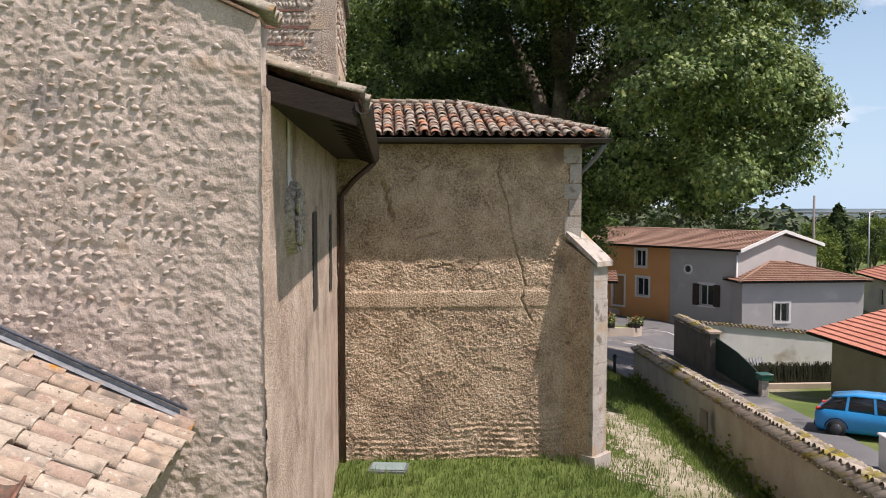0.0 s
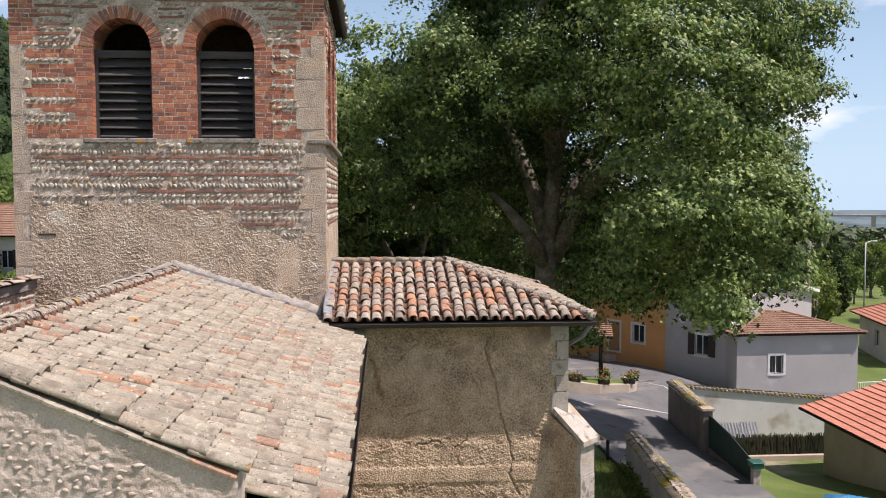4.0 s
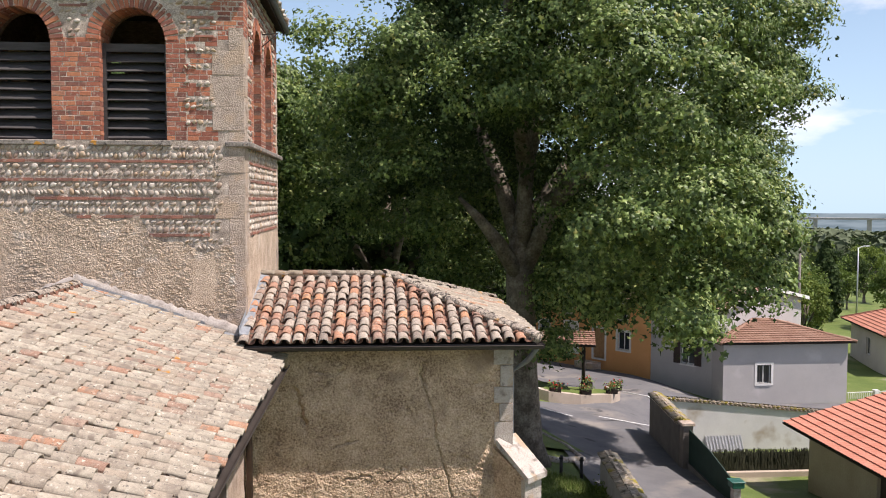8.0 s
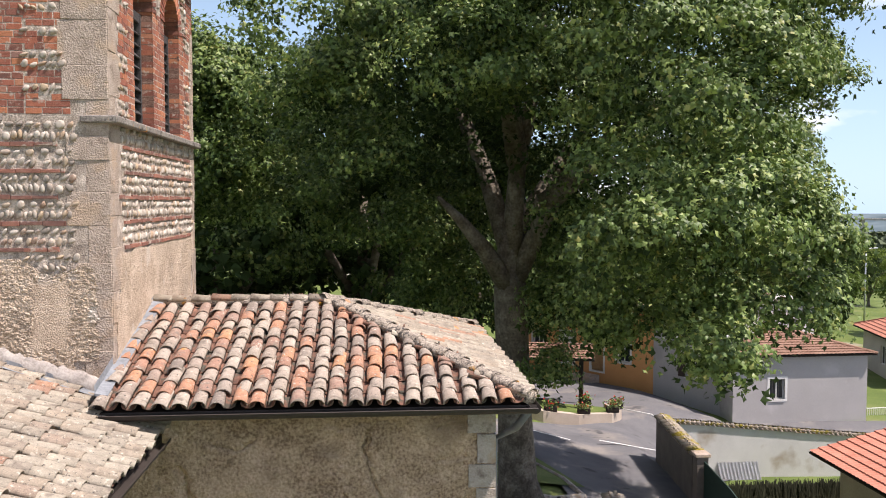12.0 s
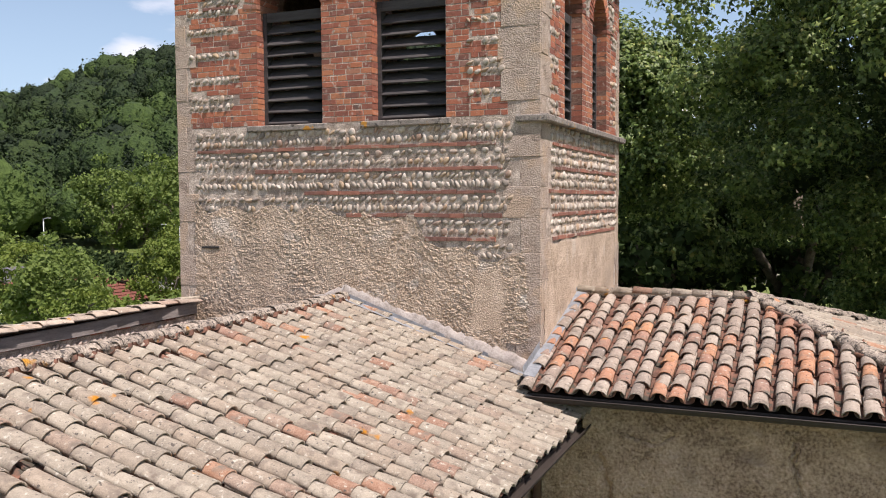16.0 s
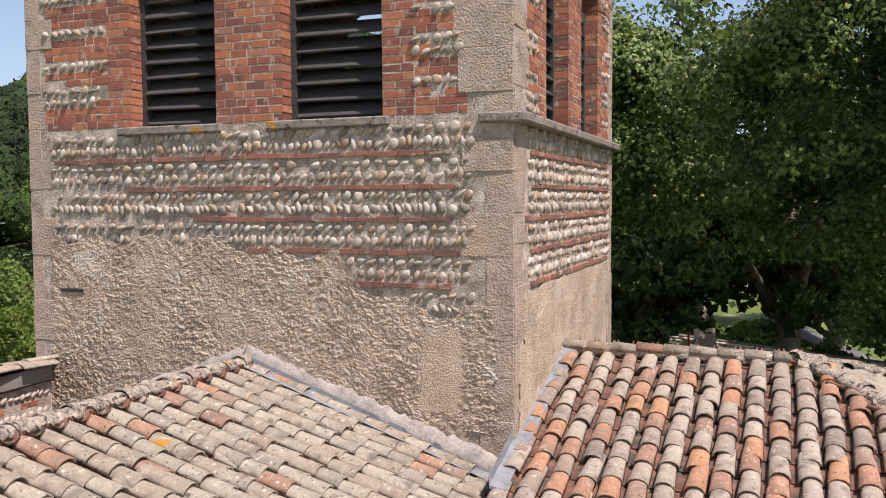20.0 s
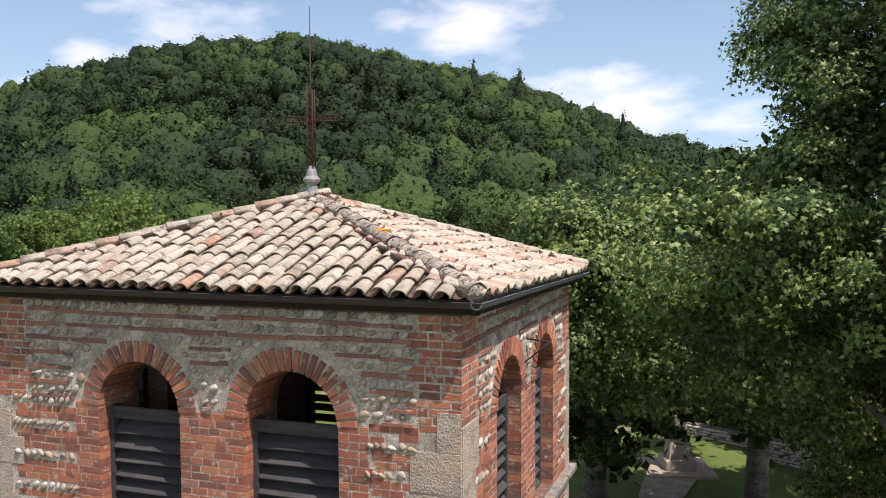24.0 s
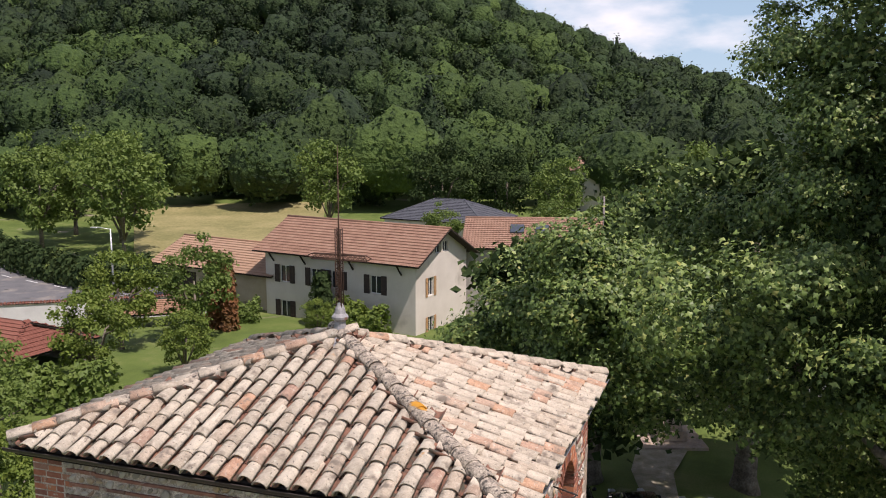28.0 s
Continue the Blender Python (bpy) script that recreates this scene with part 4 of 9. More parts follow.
class Courses:
    """Collects the bricks, stones and pebbles of one wall face (x along, y inward, z up)."""

    def __init__(self, seed):
        self.r, self.bricks, self.thins, self.stones, self.pebbles = random.Random(seed), [], [], [], []

    def brick(self, u0, u1, z0, z1, out=0.0055, back=0.10, turn=0.0):
        r = self.r
        o = out + r.uniform(-0.0015, 0.002)
        m = Matrix.Translation((u0 + r.uniform(0, 0.004), -o, z0 + r.uniform(-0.003, 0.003))) @ Matrix.Rotation(turn + radians(r.uniform(-0.9, 0.9)), 4, "Y") @ Matrix.Diagonal((u1 - u0, back + o, z1 - z0, 1))
        self.bricks.append(m)

    def thin(self, u0, u1, z0, z1, out):
        self.brick(u0, u1, z0, z1, out)
        self.thins.append(self.bricks.pop())

    def stone(self, u0, u1, z0, z1, out=0.02, back=0.2):
        self.stones.append(Matrix.Translation((u0, -out, z0)) @ Matrix.Diagonal((u1 - u0, back + out, z1 - z0, 1)))

    def row(self, u0, u1, z0, h=0.061, joint=0.016, length=0.215, out=0.0055, back=0.10):
        """One course of bricks from u0 to u1."""
        r, u = self.r, u0
        while u < u1 - 0.04:
            w = min(length * r.choice((1, 1, 0.5, 0.85, 0.62)), u1 - u)
            if u1 - u - w < 0.07:
                w = u1 - u
            self.brick(u, u + w - (joint if u + w < u1 - 0.001 else 0.0), z0, z0 + h * r.uniform(0.92, 1.04), out, back)
            u += w

    def pebble_row(self, u0, u1, zc, h, lean=0.5, step=0.07, out=0.0, skip=None):
        """River pebbles set close together on edge, all leaning one way."""
        r, u = self.r, u0 + 0.02
        while u < u1:
            a = h * r.uniform(0.32, 0.52)
            b = a * r.uniform(0.40, 0.78)
            if r.random() < 0.12:
                b = a * 0.92
            tilt = lean + r.uniform(-0.45, 0.45)
            w = b / max(0.55, math.cos(tilt))
            u += w
            if not (skip and skip(u, zc)) and r.random() > 0.03:
                m = Matrix.Translation((u, -0.002 - out + r.uniform(-0.008, 0.004), zc + r.uniform(-0.012, 0.012))) @ Matrix.Rotation(tilt, 4, "Y") @ Matrix.Rotation(r.uniform(-0.4, 0.4), 4, "Z") @ Matrix.Diagonal((b, r.uniform(0.016, 0.030), a, 1))
                self.pebbles.append(m)
            u += w * r.uniform(0.92, 1.2)

    def place(self, wall, keep=150):
        ks = sorted(self.bricks, key=lambda m: -m.translation.z)
        for m in ks[:keep]:
            put("brick", brick_me, wall, m)
        joined("brickwork", BRICK_V, BRICK_F, ks[keep:], M_BRICK, wall, smooth=False)
        joined("thin_brickwork", BRICK_V, BRICK_F, self.thins, M_THIN, wall, smooth=False)
        for m in self.stones:
            put("quoin_stone", stone_me, wall, m)
        for k, form in enumerate(STONE_VS):
            joined("pebble_work", form, PEB_F, self.pebbles[k::4], M_PEBBLE, wall)


def belfry_face(wall, w, ops, seed, quoin_l, quoin_r, keep, rough_top, thin_from):
    """Brick, pebble and stone facing of one side of the tower."""
    C = Courses(seed)
    r = C.r
    P = 0.0765
    mid = [(ops[0][1] + ops[1][0]) / 2]
    # corner stones up to a height, brick corners above
    def quoins(right):
        z, k = 4.9, 0
        whole = quoin_r if right else quoin_l
        while z < (10.45 if whole else 10.2):
            h = r.uniform(0.26, 0.5)
            if abs(z - 9.39) < 0.2 and right and quoin_r:
                h = 0.50
            wd = (0.26, 0.44)[k % 2] + r.uniform(-0.06, 0.06)
            if abs(z - 9.39) < 0.2 and right and quoin_r:
                wd = 0.54
            wd *= 1 if whole else 0.72
            C.stone(w - wd if right else 0, w if right else wd, z, z + h - 0.003, 0.006 + r.uniform(0, 0.012), 0.12)
            z += h
            k += 1
    quoins(False)
    quoins(True)
    ql, qr = (0.46 if quoin_l else 0.28), (0.46 if quoin_r else 0.28)
    i, z = 0, SILL
    while z < SPRING + 0.02:
        tooth = (0.30, 0.30, 0.46, 0.46)[i % 4]
        # jambs beside the openings, bricks that reach into the reveal
        L0, R1 = ops[0][0], ops[1][1]
        for e0, e1, left in ((L0 - tooth, L0 + 0.003, True), (R1 - 0.003, R1 + tooth, False)):
            C.row(e0, e1, z, 0.068, 0.010, back=0.36)
        C.row(ops[0][1] - 0.003, ops[1][0] + 0.003, z, 0.068, 0.010, back=0.36)
        i += 1
        z += P
    # beside the jambs: brick courses and leaning pebbles by turns
    for s0, s1 in ((ql * 0.85, L0 - 0.30), (R1 + 0.30, w - qr * 0.9)):
        z, i, lean = SILL, r.randint(0, 1), 0.9
        while z < SPRING - 0.02 and s1 - s0 > 0.1:
            if i % 2 == 0:
                for kk in range(r.choice((1, 2, 2, 3))):
                    C.row(s0 + r.uniform(0, 0.05 + 0.3 * (r.random() < 0.3)), s1, z, 0.068, 0.010)
                    z += P
            else:
                for kk in range(r.choice((1, 1, 2))):
                    C.pebble_row(s0 - 0.04, s1 - r.uniform(0, 0.12), z + 0.055, 0.105, lean)
                    lean = -lean if r.random() < 0.4 else lean
                    z += 0.108
            i += 1
    # arch rings
    for a, b in ops:
        c, rad = (a + b) / 2, (b - a) / 2
        n = 23
        for k in range(n):
            t = math.pi * (k + 0.5) / n
            th = math.pi * rad / n * 0.87
            base = Vector((c + (rad - 0.014) * math.cos(t), -0.016 + r.uniform(-0.005, 0.004), SPRING + (rad - 0.014) * math.sin(t)))
            ax, az = Vector((math.cos(t), 0, math.sin(t))), Vector((-math.sin(t), 0, math.cos(t)))
            R = Matrix((ax, Vector((0, 1, 0)), az)).transposed().to_4x4()
            C.bricks.append(Matrix.Translation(base - az * th / 2) @ R @ Matrix.Diagonal((r.uniform(0.20, 0.23), 0.5, th, 1)))
    # above the springing: thin courses and pebble rows
    z, i = SPRING + 0.03, 0

    def in_ring(u, zz, pad=0.25):
        return any(math.hypot(u - (a + b) / 2, zz - SPRING - 0.03) < (b - a) / 2 + pad for a, b in ops)

    while z < TZ - 0.05:
        cw = (0.40, 0.52)[i % 2]
        for kk in range(2):
            C.row(0, cw, z + kk * P)
            C.row(w - cw, w, z + kk * P)
        z += 2 * P
        i += 1
    z, i = SPRING + 0.05, 0
    while z < TZ - 0.03:
        u = 0.44 + r.uniform(0, 0.06)
        wave = r.uniform(0, 6)
        while u < w - 0.5:
            ln = r.uniform(0.24, 0.5)
            zz = z + 0.012 * math.sin(u * 1.9 + wave)
            if not in_ring(u, zz, 0.225) and not in_ring(u + ln, zz, 0.225) and not in_ring(u + ln / 2, zz + 0.02, 0.225):
                C.thin(u, min(u + ln, w - 0.46) - 0.005, zz, zz + r.uniform(0.030, 0.046), 0.022)
            elif not in_ring(u, zz, 0.225) and not in_ring(u + 0.11, zz, 0.225):
                C.thin(u, u + 0.1, zz, zz + r.uniform(0.030, 0.046), 0.022)
            u += ln
        C.pebble_row(0.46, w - 0.5, z + 0.094, 0.112, 1.15 if i % 2 else 0.95, 0.085, 0.0, lambda uu, zz: in_ring(uu, zz, 0.26))
        z += 0.152
        i += 1
    # below the sills: pebble rows between single brick courses
    z, i = 8.79, 0
    while z > 7.2:
        lo = thin_from(i)
        if z - 0.25 > 7.1:
            u = lo + r.uniform(0, 0.05)
            hi = w - qr - (0.02 if i % 2 else 0.1)
            while u < hi:
                ln = r.uniform(0.18, 0.34)
                C.thin(u, min(u + ln, hi) - 0.006, z - 0.288 + r.uniform(-0.005, 0.005), z - 0.288 + r.uniform(0.036, 0.052), 0.024)
                u += ln
        for kk in (0, 1):
            zz = z - 0.055 - kk * 0.115
            C.pebble_row(0.28 if not quoin_l else 0.42, w - qr * 0.9, zz, 0.114, (0.95, 0.25, 1.05, 0.6, 0.8, -0.5)[(i * 2 + kk) % 6], 0.072, 0.0, lambda uu, q: rough_top(uu) > q - 0.03)
        z -= 0.295
        i += 1
    C.place(wall, keep)


def rt_front(u):
    """Where the roughcast of the front begins below the pebble rows."""
    return np.interp(u, [0, 0.3, 0.5, 2.4, 2.7, 3.7, 3.85, 4.3, 4.6, 5.25], [7.9, 7.85, 7.72, 7.74, 7.66, 7.60, 7.36, 7.2, 7.12, 7.1]) + 0.05 * np.sin(np.asarray(u) * 9)


def rt_side(u):
    return np.interp(u, [0, 5], [7.28, 7.42]) + 0.03 * np.sin(np.asarray(u) * 7)


front_ops, side_ops = [(a + TW, b + TW) for a, b in FRONT], SIDE
belfry_face(front_w, TW, front_ops, 1, False, True, 210, rt_front, lambda i: (0.35, 1.3, 2.05, 2.7, 3.8, 4.4)[min(i, 5)])
belfry_face(side_w, TD, side_ops, 2, True, False, 120, rt_side, lambda i: (0.5, 0.5, 0.3, 0.5, 0.45, 0.5)[min(i, 5)])

holes_f = [arch_hole(a, b) for a, b in front_ops]
holes_s = [arch_hole(a, b) for a, b in side_ops]
panel("mortar_face", front_w, None, TW, 6.62, lambda U, V: 0.0008 + np.clip(lumps(U, V, 0.04, 4, 0.004), -0.0005, 0.0022), M_MORTAR, 0.022, holes_f, v0=4.9)
panel("mortar_face", side_w, None, TD, 6.62, lambda U, V: 0.0008 + np.clip(lumps(U, V, 0.04, 14, 0.004), -0.0005, 0.0022), M_MORTAR, 0.022, holes_s, v0=4.9)


def crumbs(U, V, size, seed):
    """Rounded crumbs of uneven size, close together, with pits between them (0..1)."""
    x, y = U / size, V / size
    xi, yi = np.floor(x), np.floor(y)
    best = np.zeros(U.shape)
    for i in (-1, 0, 1):
        for j in (-1, 0, 1):
            a, b = (xi + i).astype(np.int64), (yi + j).astype(np.int64)
            n = (a * 374761393 + b * 668265263 + seed * 974711) & 0x7FFFFFFF
            n = ((n ^ (n >> 13)) * 1274126177) & 0x7FFFFFFF
            jx, jy, jr = (n & 255) / 255.0, ((n >> 8) & 255) / 255.0, ((n >> 16) & 255) / 255.0
            d2 = ((x - a - jx) ** 2 + ((y - b - jy) * (0.8 + 0.5 * jx)) ** 2) / (0.42 + 0.4 * jr) ** 2
            best = np.maximum(best, (0.45 + 0.55 * jr) * np.sqrt(np.clip(1 - d2, 0, 1)))
    return best


def cast(seed, amt, size=0.05):
    """Thrown plaster: torn, uneven crumbs and pits over a slow swell."""
    def f(U, V):
        k = size * 2.4
        X = U + size * 1.1 * vnoise(U / k, V / k, seed + 20) + size * 0.5 * vnoise(U / size, V / size, seed + 21)
        Y = V + size * 0.9 * vnoise(U / k, V / k, seed + 22) + size * 0.5 * vnoise(U / size, V / size, seed + 23)
        big = crumbs(X, Y, size * 1.9, seed) * sstep(-0.5, 0.2, vnoise(U / (size * 3), V / (size * 3), seed + 2))
        small = crumbs(X * 1.1, Y, size * 0.85, seed + 1)
        torn = 1 - np.abs(fbm(X / (size * 1.6), Y / (size * 1.1), 3, seed + 3))
        c = 0.50 * big + 0.28 * small + 0.55 * torn ** 2 - 0.25
        return 0.008 + amt * c * (0.85 + 0.35 * vnoise(U / 0.4, V / 0.4, seed + 7)) + 0.008 * fbm(U / 1.1, V / 1.1, 2, seed + 4)
    return f


def corner_gap(w, seed):
    """True near both corners, where the stones show through the plaster."""
    def f(a, b):
        e = 0.05 * vnoise(a / 0.09, b / 0.09, seed) + 0.11 * np.sign(vnoise(a * 0, np.floor(b / 0.38) * 1.7 + 0.5, seed + 1))
        return (a > w - 0.29 + e) | (a < 0.20 + 0.7 * e)
    return f


def tower_plaster(U, V):
    """The front's plaster with one trowelled patch."""
    p = sstep(0, 0.08, 0.24 - np.abs(U - 4.66 + 0.05 * vnoise(V / 0.2, U * 0, 5))) * sstep(0, 0.1, 0.42 - np.abs(V - 6.6))
    return cast(2, 0.024, 0.0165)(U, V) * (1 - 0.85 * p) + 0.014 * p


panel("roughcast", front_w, None, TW, 3.2, tower_plaster, M_TOWER, 0.0105, [corner_gap(TW, 61)], v0=5.3, top=lambda u: rt_front(u), label="")
# black strip on the plaster paints the shade of a small wall slot
box("iron_cramp", (0.40, 0.70, -0.034, 0.02, 7.17, 7.205), M_IRON, front_w, 0.006)
panel("roughcast", side_w, None, TD, 2.4, cast(3, 0.016, 0.0185), M_TOWER, 0.016, [corner_gap(TD, 66)], v0=4.9, top=lambda u: rt_side(u))
# sills and the stone string course
for a, b in front_ops:
    box("window_sill", (a - 0.16, b + 0.07, -0.055, 0.4, SILL - 0.085, SILL - 0.004), M_STONE_LICHEN, front_w, 0.012, "grey stone sill spotted with orange lichen")
box("string_course", (-0.06, TD + 0.08, -0.115, 0.3, SILL - 0.10, SILL - 0.012), M_STONE_LICHEN, side_w, 0.015, "projecting grey stone slab course")


def louvres(wall, a, b, seed, broken=()):
    """Sloping louvre boards in a dark frame, set back in the opening."""
    r = random.Random(seed)
    top = 10.40
    y = 0.19
    bm = bmesh.new()
    for d in ((a + 0.003, a + 0.06, y - 0.04, y + 0.1, SILL, top), (b - 0.06, b - 0.003, y - 0.04, y + 0.1, SILL, top), (a + 0.06, b - 0.06, y + 0.03, y + 0.1, SILL, SILL + 0.05)):
        box_bm(bm, *d)
    fr = part("louvre_frame", bm, M_LOUVRE, wall, "dark weathered wooden louvre window")
    bm = bmesh.new()
    box_bm(bm, a + 0.06, b - 0.06, y - 0.035, y + 0.0, top - 0.13, top, 0.006)
    part("top_board", bm, M_LOUVRE, fr)
    n = 9
    for k in range(n):
        if k in broken:
            continue
        z = SILL + 0.03 + (top - 0.17 - SILL) * k / n
        m = Matrix.Translation((a + 0.062, y - 0.04 + r.uniform(-0.01, 0.01), z)) @ Matrix.Rotation(radians(r.uniform(-0.8, 0.8)), 4, "Y") @ Matrix.Rotation(radians(42 + r.uniform(-3, 3)), 4, "X")
        bm = bmesh.new()
        box_bm(bm, 0, b - a - 0.124, 0, 0.215, -0.011, 0.011, 0.004)
        put_me = part("slat", bm, M_LOUVRE, fr, m=m)


for k, (a, b) in enumerate(front_ops):
    louvres(front_w, a, b, 40 + k)
for k, (a, b) in enumerate(side_ops):
    louvres(side_w, a, b, 50 + k)
for k, (a, b) in enumerate([(-b, -a) for a, b in FRONT]):
    louvres(back_w, a, b, 60 + k, (3, 6) if k else (7,))
for k, (a, b) in enumerate([(TD - b, TD - a) for a, b in SIDE]):
    louvres(left_w, a, b, 70 + k, (5, 8))

# iron tie bracket on the side wall
tube("iron_bracket", [(0.0, 2.3, 10.98), (0.32, 2.15, 10.98)], 0.011, M_IRON, tower, 6)
tube("iron_bracket", [(0.0, 2.2, 10.72), (0.30, 2.15, 10.97)], 0.009, M_IRON, tower, 6)

# finial: lead cap, lattice mast, rod
fin = thing("finial", "rusty iron lattice cross with a lightning rod on a lead cap", "roof cross", TOWER @ pose(APEX.x, APEX.y, AZ))
bm = bmesh.new()
prof = [(0.22, -0.06), (0.12, 0.05), (0.08, 0.10), (0.065, 0.22), (0.10, 0.25), (0.105, 0.28), (0.07, 0.32), (0.06, 0.38), (0.03, 0.44), (0.0, 0.46)]
ring = [[bm.verts.new((q * math.cos(2 * math.pi * k / 12), q * math.sin(2 * math.pi * k / 12), h)) for k in range(12)] if q else [bm.verts.new((0, 0, h))] for q, h in prof]
for A, B in zip(ring, ring[1:]):
    for k in range(12):
        bm.faces.new([A[k], A[(k + 1) % 12], B[(k + 1) % 12], B[k]] if len(B) > 1 else [A[k], A[(k + 1) % 12], B[0]])
part("lead_cap", bm, M_LEAD, fin, "streaked grey lead cap")


def lattice(a, b, across, half, cells):
    """Two flat bars from a to b with crossed braces between them, front and back."""
    a, b, across = Vector(a), Vector(b), Vector(across)
    for back in (-0.028, 0.028):
        o = Vector((0, back, 0))
        for s in (-half, half):
            tube("lattice_bar", [a + across * s + o, b + across * s + o], 0.0075, M_RUST, fin, 4)
        for k in range(cells):
            p, q = a.lerp(b, k / cells), a.lerp(b, (k + 1) / cells)
            tube("lattice_brace", [p - across * half + o, q + across * half + o], 0.0045, M_RUST, fin, 4)
            tube("lattice_brace", [p + across * half + o, q - across * half + o], 0.0045, M_RUST, fin, 4)


# iron lattice cross: upright, two arms, pointed ends, and the rod above it
lattice((0, 0, 0.36), (0, 0, 1.36), (1, 0, 0), 0.036, 12)
for e in (-1, 1):
    lattice((e * 0.036, 0, 1.01), (e * 0.36, 0, 1.01), (0, 0, 1), 0.032, 5)
    for z in (-0.032, 0.032):
        tube("arm_end", [(e * 0.36, 0, 1.01 + z), (e * 0.43, 0, 1.01)], 0.008, M_RUST, fin, 4)
tube("rod", [(0, 0, 0.4), (0, 0, 1.4), (0, 0, 2.36)], [0.012, 0.011, 0.004], M_RUST, fin, 6, "thin rusty lightning rod")

# ---- transept details ----
cracks = [[(-0.06, 4.92), (0.02, 4.80), (0.0, 4.66), (0.06, 4.58), (0.04, 4.46), (0.12, 4.36)], [(2.06, 5.28), (2.0, 5.05), (2.02, 4.92), (2.2, 4.45), (2.24, 4.0), (2.4, 3.5), (2.5, 3.1), (2.42, 2.85), (2.62, 2.45)], [(0.55, 3.95), (0.8, 4.03), (1.0, 4.05)], [(3.02, 1.6), (2.9, 1.35), (3.05, 1.1)], [(1.45, 3.35), (1.65, 3.5), (1.75, 3.65)], [(0.75, 3.40), (0.95, 3.46), (1.2, 3.44)], [(0.2, 5.2), (0.5, 5.12), (0.8, 5.2)], [(2.02, 5.28), (1.97, 5.12), (2.05, 4.96)]]


def near_line(U, V, pts):
    d = np.full(U.shape, 9.0)
    for (a, b), (c, e) in zip(pts, pts[1:]):
        L = (c - a) ** 2 + (e - b) ** 2
        t = np.clip(((U - a) * (c - a) + (V - b) * (e - b)) / L, 0, 1)
        d = np.minimum(d, np.hypot(U - a - t * (c - a), V - b - t * (e - b)))
    return d


def transept_relief(U, V):
    low = 1 - sstep(3.2, 3.7, V)
    base = 0.012 + cast(31, 0.024, 0.027)(U, V) + low * cast(32, 0.020, 0.033)(U, V) + (1 - low) * 0.020 * fbm(U / 0.16, V / 0.12, 3, 36)
    rows = (1 - sstep(0.4, 1.0, V)) * 0.022 * np.sin(V / 0.10 * 2 * math.pi + 2.2 * vnoise(U * 1.7, V * 0.4, 5)) * sstep(-0.3, 0.3, vnoise(U / 0.04, np.floor(V / 0.10) * 3.7, 6)) * sstep(-0.6, 0.2, vnoise(U / 0.7, V / 0.3, 15))
    base = base + rows
    band = sstep(2.70, 2.74, V) * (1 - sstep(2.99, 3.03, V)) * (vnoise(U * 0.9, V * 0, 8) > -0.75)
    base = base * (1 - 0.96 * band) + 0.058 * band
    smooth_up = sstep(3.6, 3.9, V) * 0.4 * vnoise(U / 0.4, V / 0.4, 12)
    base = base * (1 - np.clip(smooth_up, 0, 0.35)) + 0.02 * np.clip(smooth_up, 0, 0.35)
    # places where the upper coat has come off
    scar = sstep(0.30, 0.42, fbm(U / 0.42 + 3.1, V / 0.30, 4, 47)) * sstep(3.2, 3.6, V)
    base = base - 0.022 * scar
    wob = 0.03 * vnoise(U / 0.08, V / 0.08, 41)
    for k, c in enumerate(cracks):
        wd = 0.011 if k else 0.035
        base = base - (0.055 if k else 0.085) * np.exp(-((near_line(U + wob, V - wob, c) / wd) ** 2))
    return base


panel("roughcast", tr_wall, pose(0, TY0 - 0.004, 0), TX1 - TX0 - 0.02, 6.1, transept_relief, M_ROUGHCAST, 0.0165, u0=TX0 + 0.01, v0=-0.5)
white_me = mesh_from("stone", BLOCK_V, BRICK_F, M_WHITESTONE)
qrn = random.Random(77)
z, k = 3.95, 0
while z < 5.3:
    h = qrn.uniform(0.26, 0.42)
    wd = (0.30, 0.19)[k % 2] + qrn.uniform(-0.03, 0.03)
    put("quoin_stone", white_me, tr_wall, Matrix.Translation((TX1 - wd, TY0 - 0.055, z)) @ Matrix.Diagonal((wd + 0.015, 0.35, h - 0.015, 1)))
    z += h
    k += 1

# diagonal buttress at the corner
butt = thing("buttress", "diagonal stone buttress with a sloping pale limestone cap", "buttress", pose(3.40, 15.13, 0, 0, 0, 45))
# local -y points away from the building
W2 = 0.225
prism("shaft", [(-W2, 0.3, -1.2), (-W2, -0.50, -1.2), (-W2, -0.50, 3.52), (-W2, 0.3, 4.02)], (2 * W2, 0, 0), M_ROUGHCAST, butt)
z, k = -0.2, 0
while z < 3.45:
    h = min(qrn.uniform(0.2, 0.46), 3.5 - z)
    put("facing_stone", white_me, butt, Matrix.Translation((-W2 - 0.006, -0.535 - qrn.uniform(0, 0.012), z)) @ Matrix.Diagonal((2 * W2 + 0.012, 0.06 + qrn.uniform(0, 0.03), h - 0.006, 1)))
    z += h
    k += 1
prism("cap_stone", [(-W2 - 0.04, -0.62, 3.46), (-W2 - 0.04, -0.62, 3.55), (-W2 - 0.04, 0.02, 4.06), (-W2 - 0.04, 0.02, 3.95)], (2 * W2 + 0.08, 0, 0), M_WHITESTONE, butt, "weathered white limestone cap")
put("foot_stone", white_me, butt, Matrix.Translation((-W2 - 0.05, -0.62, -0.3)) @ Matrix.Diagonal((2 * W2 + 0.1, 0.3, 0.42, 1)))

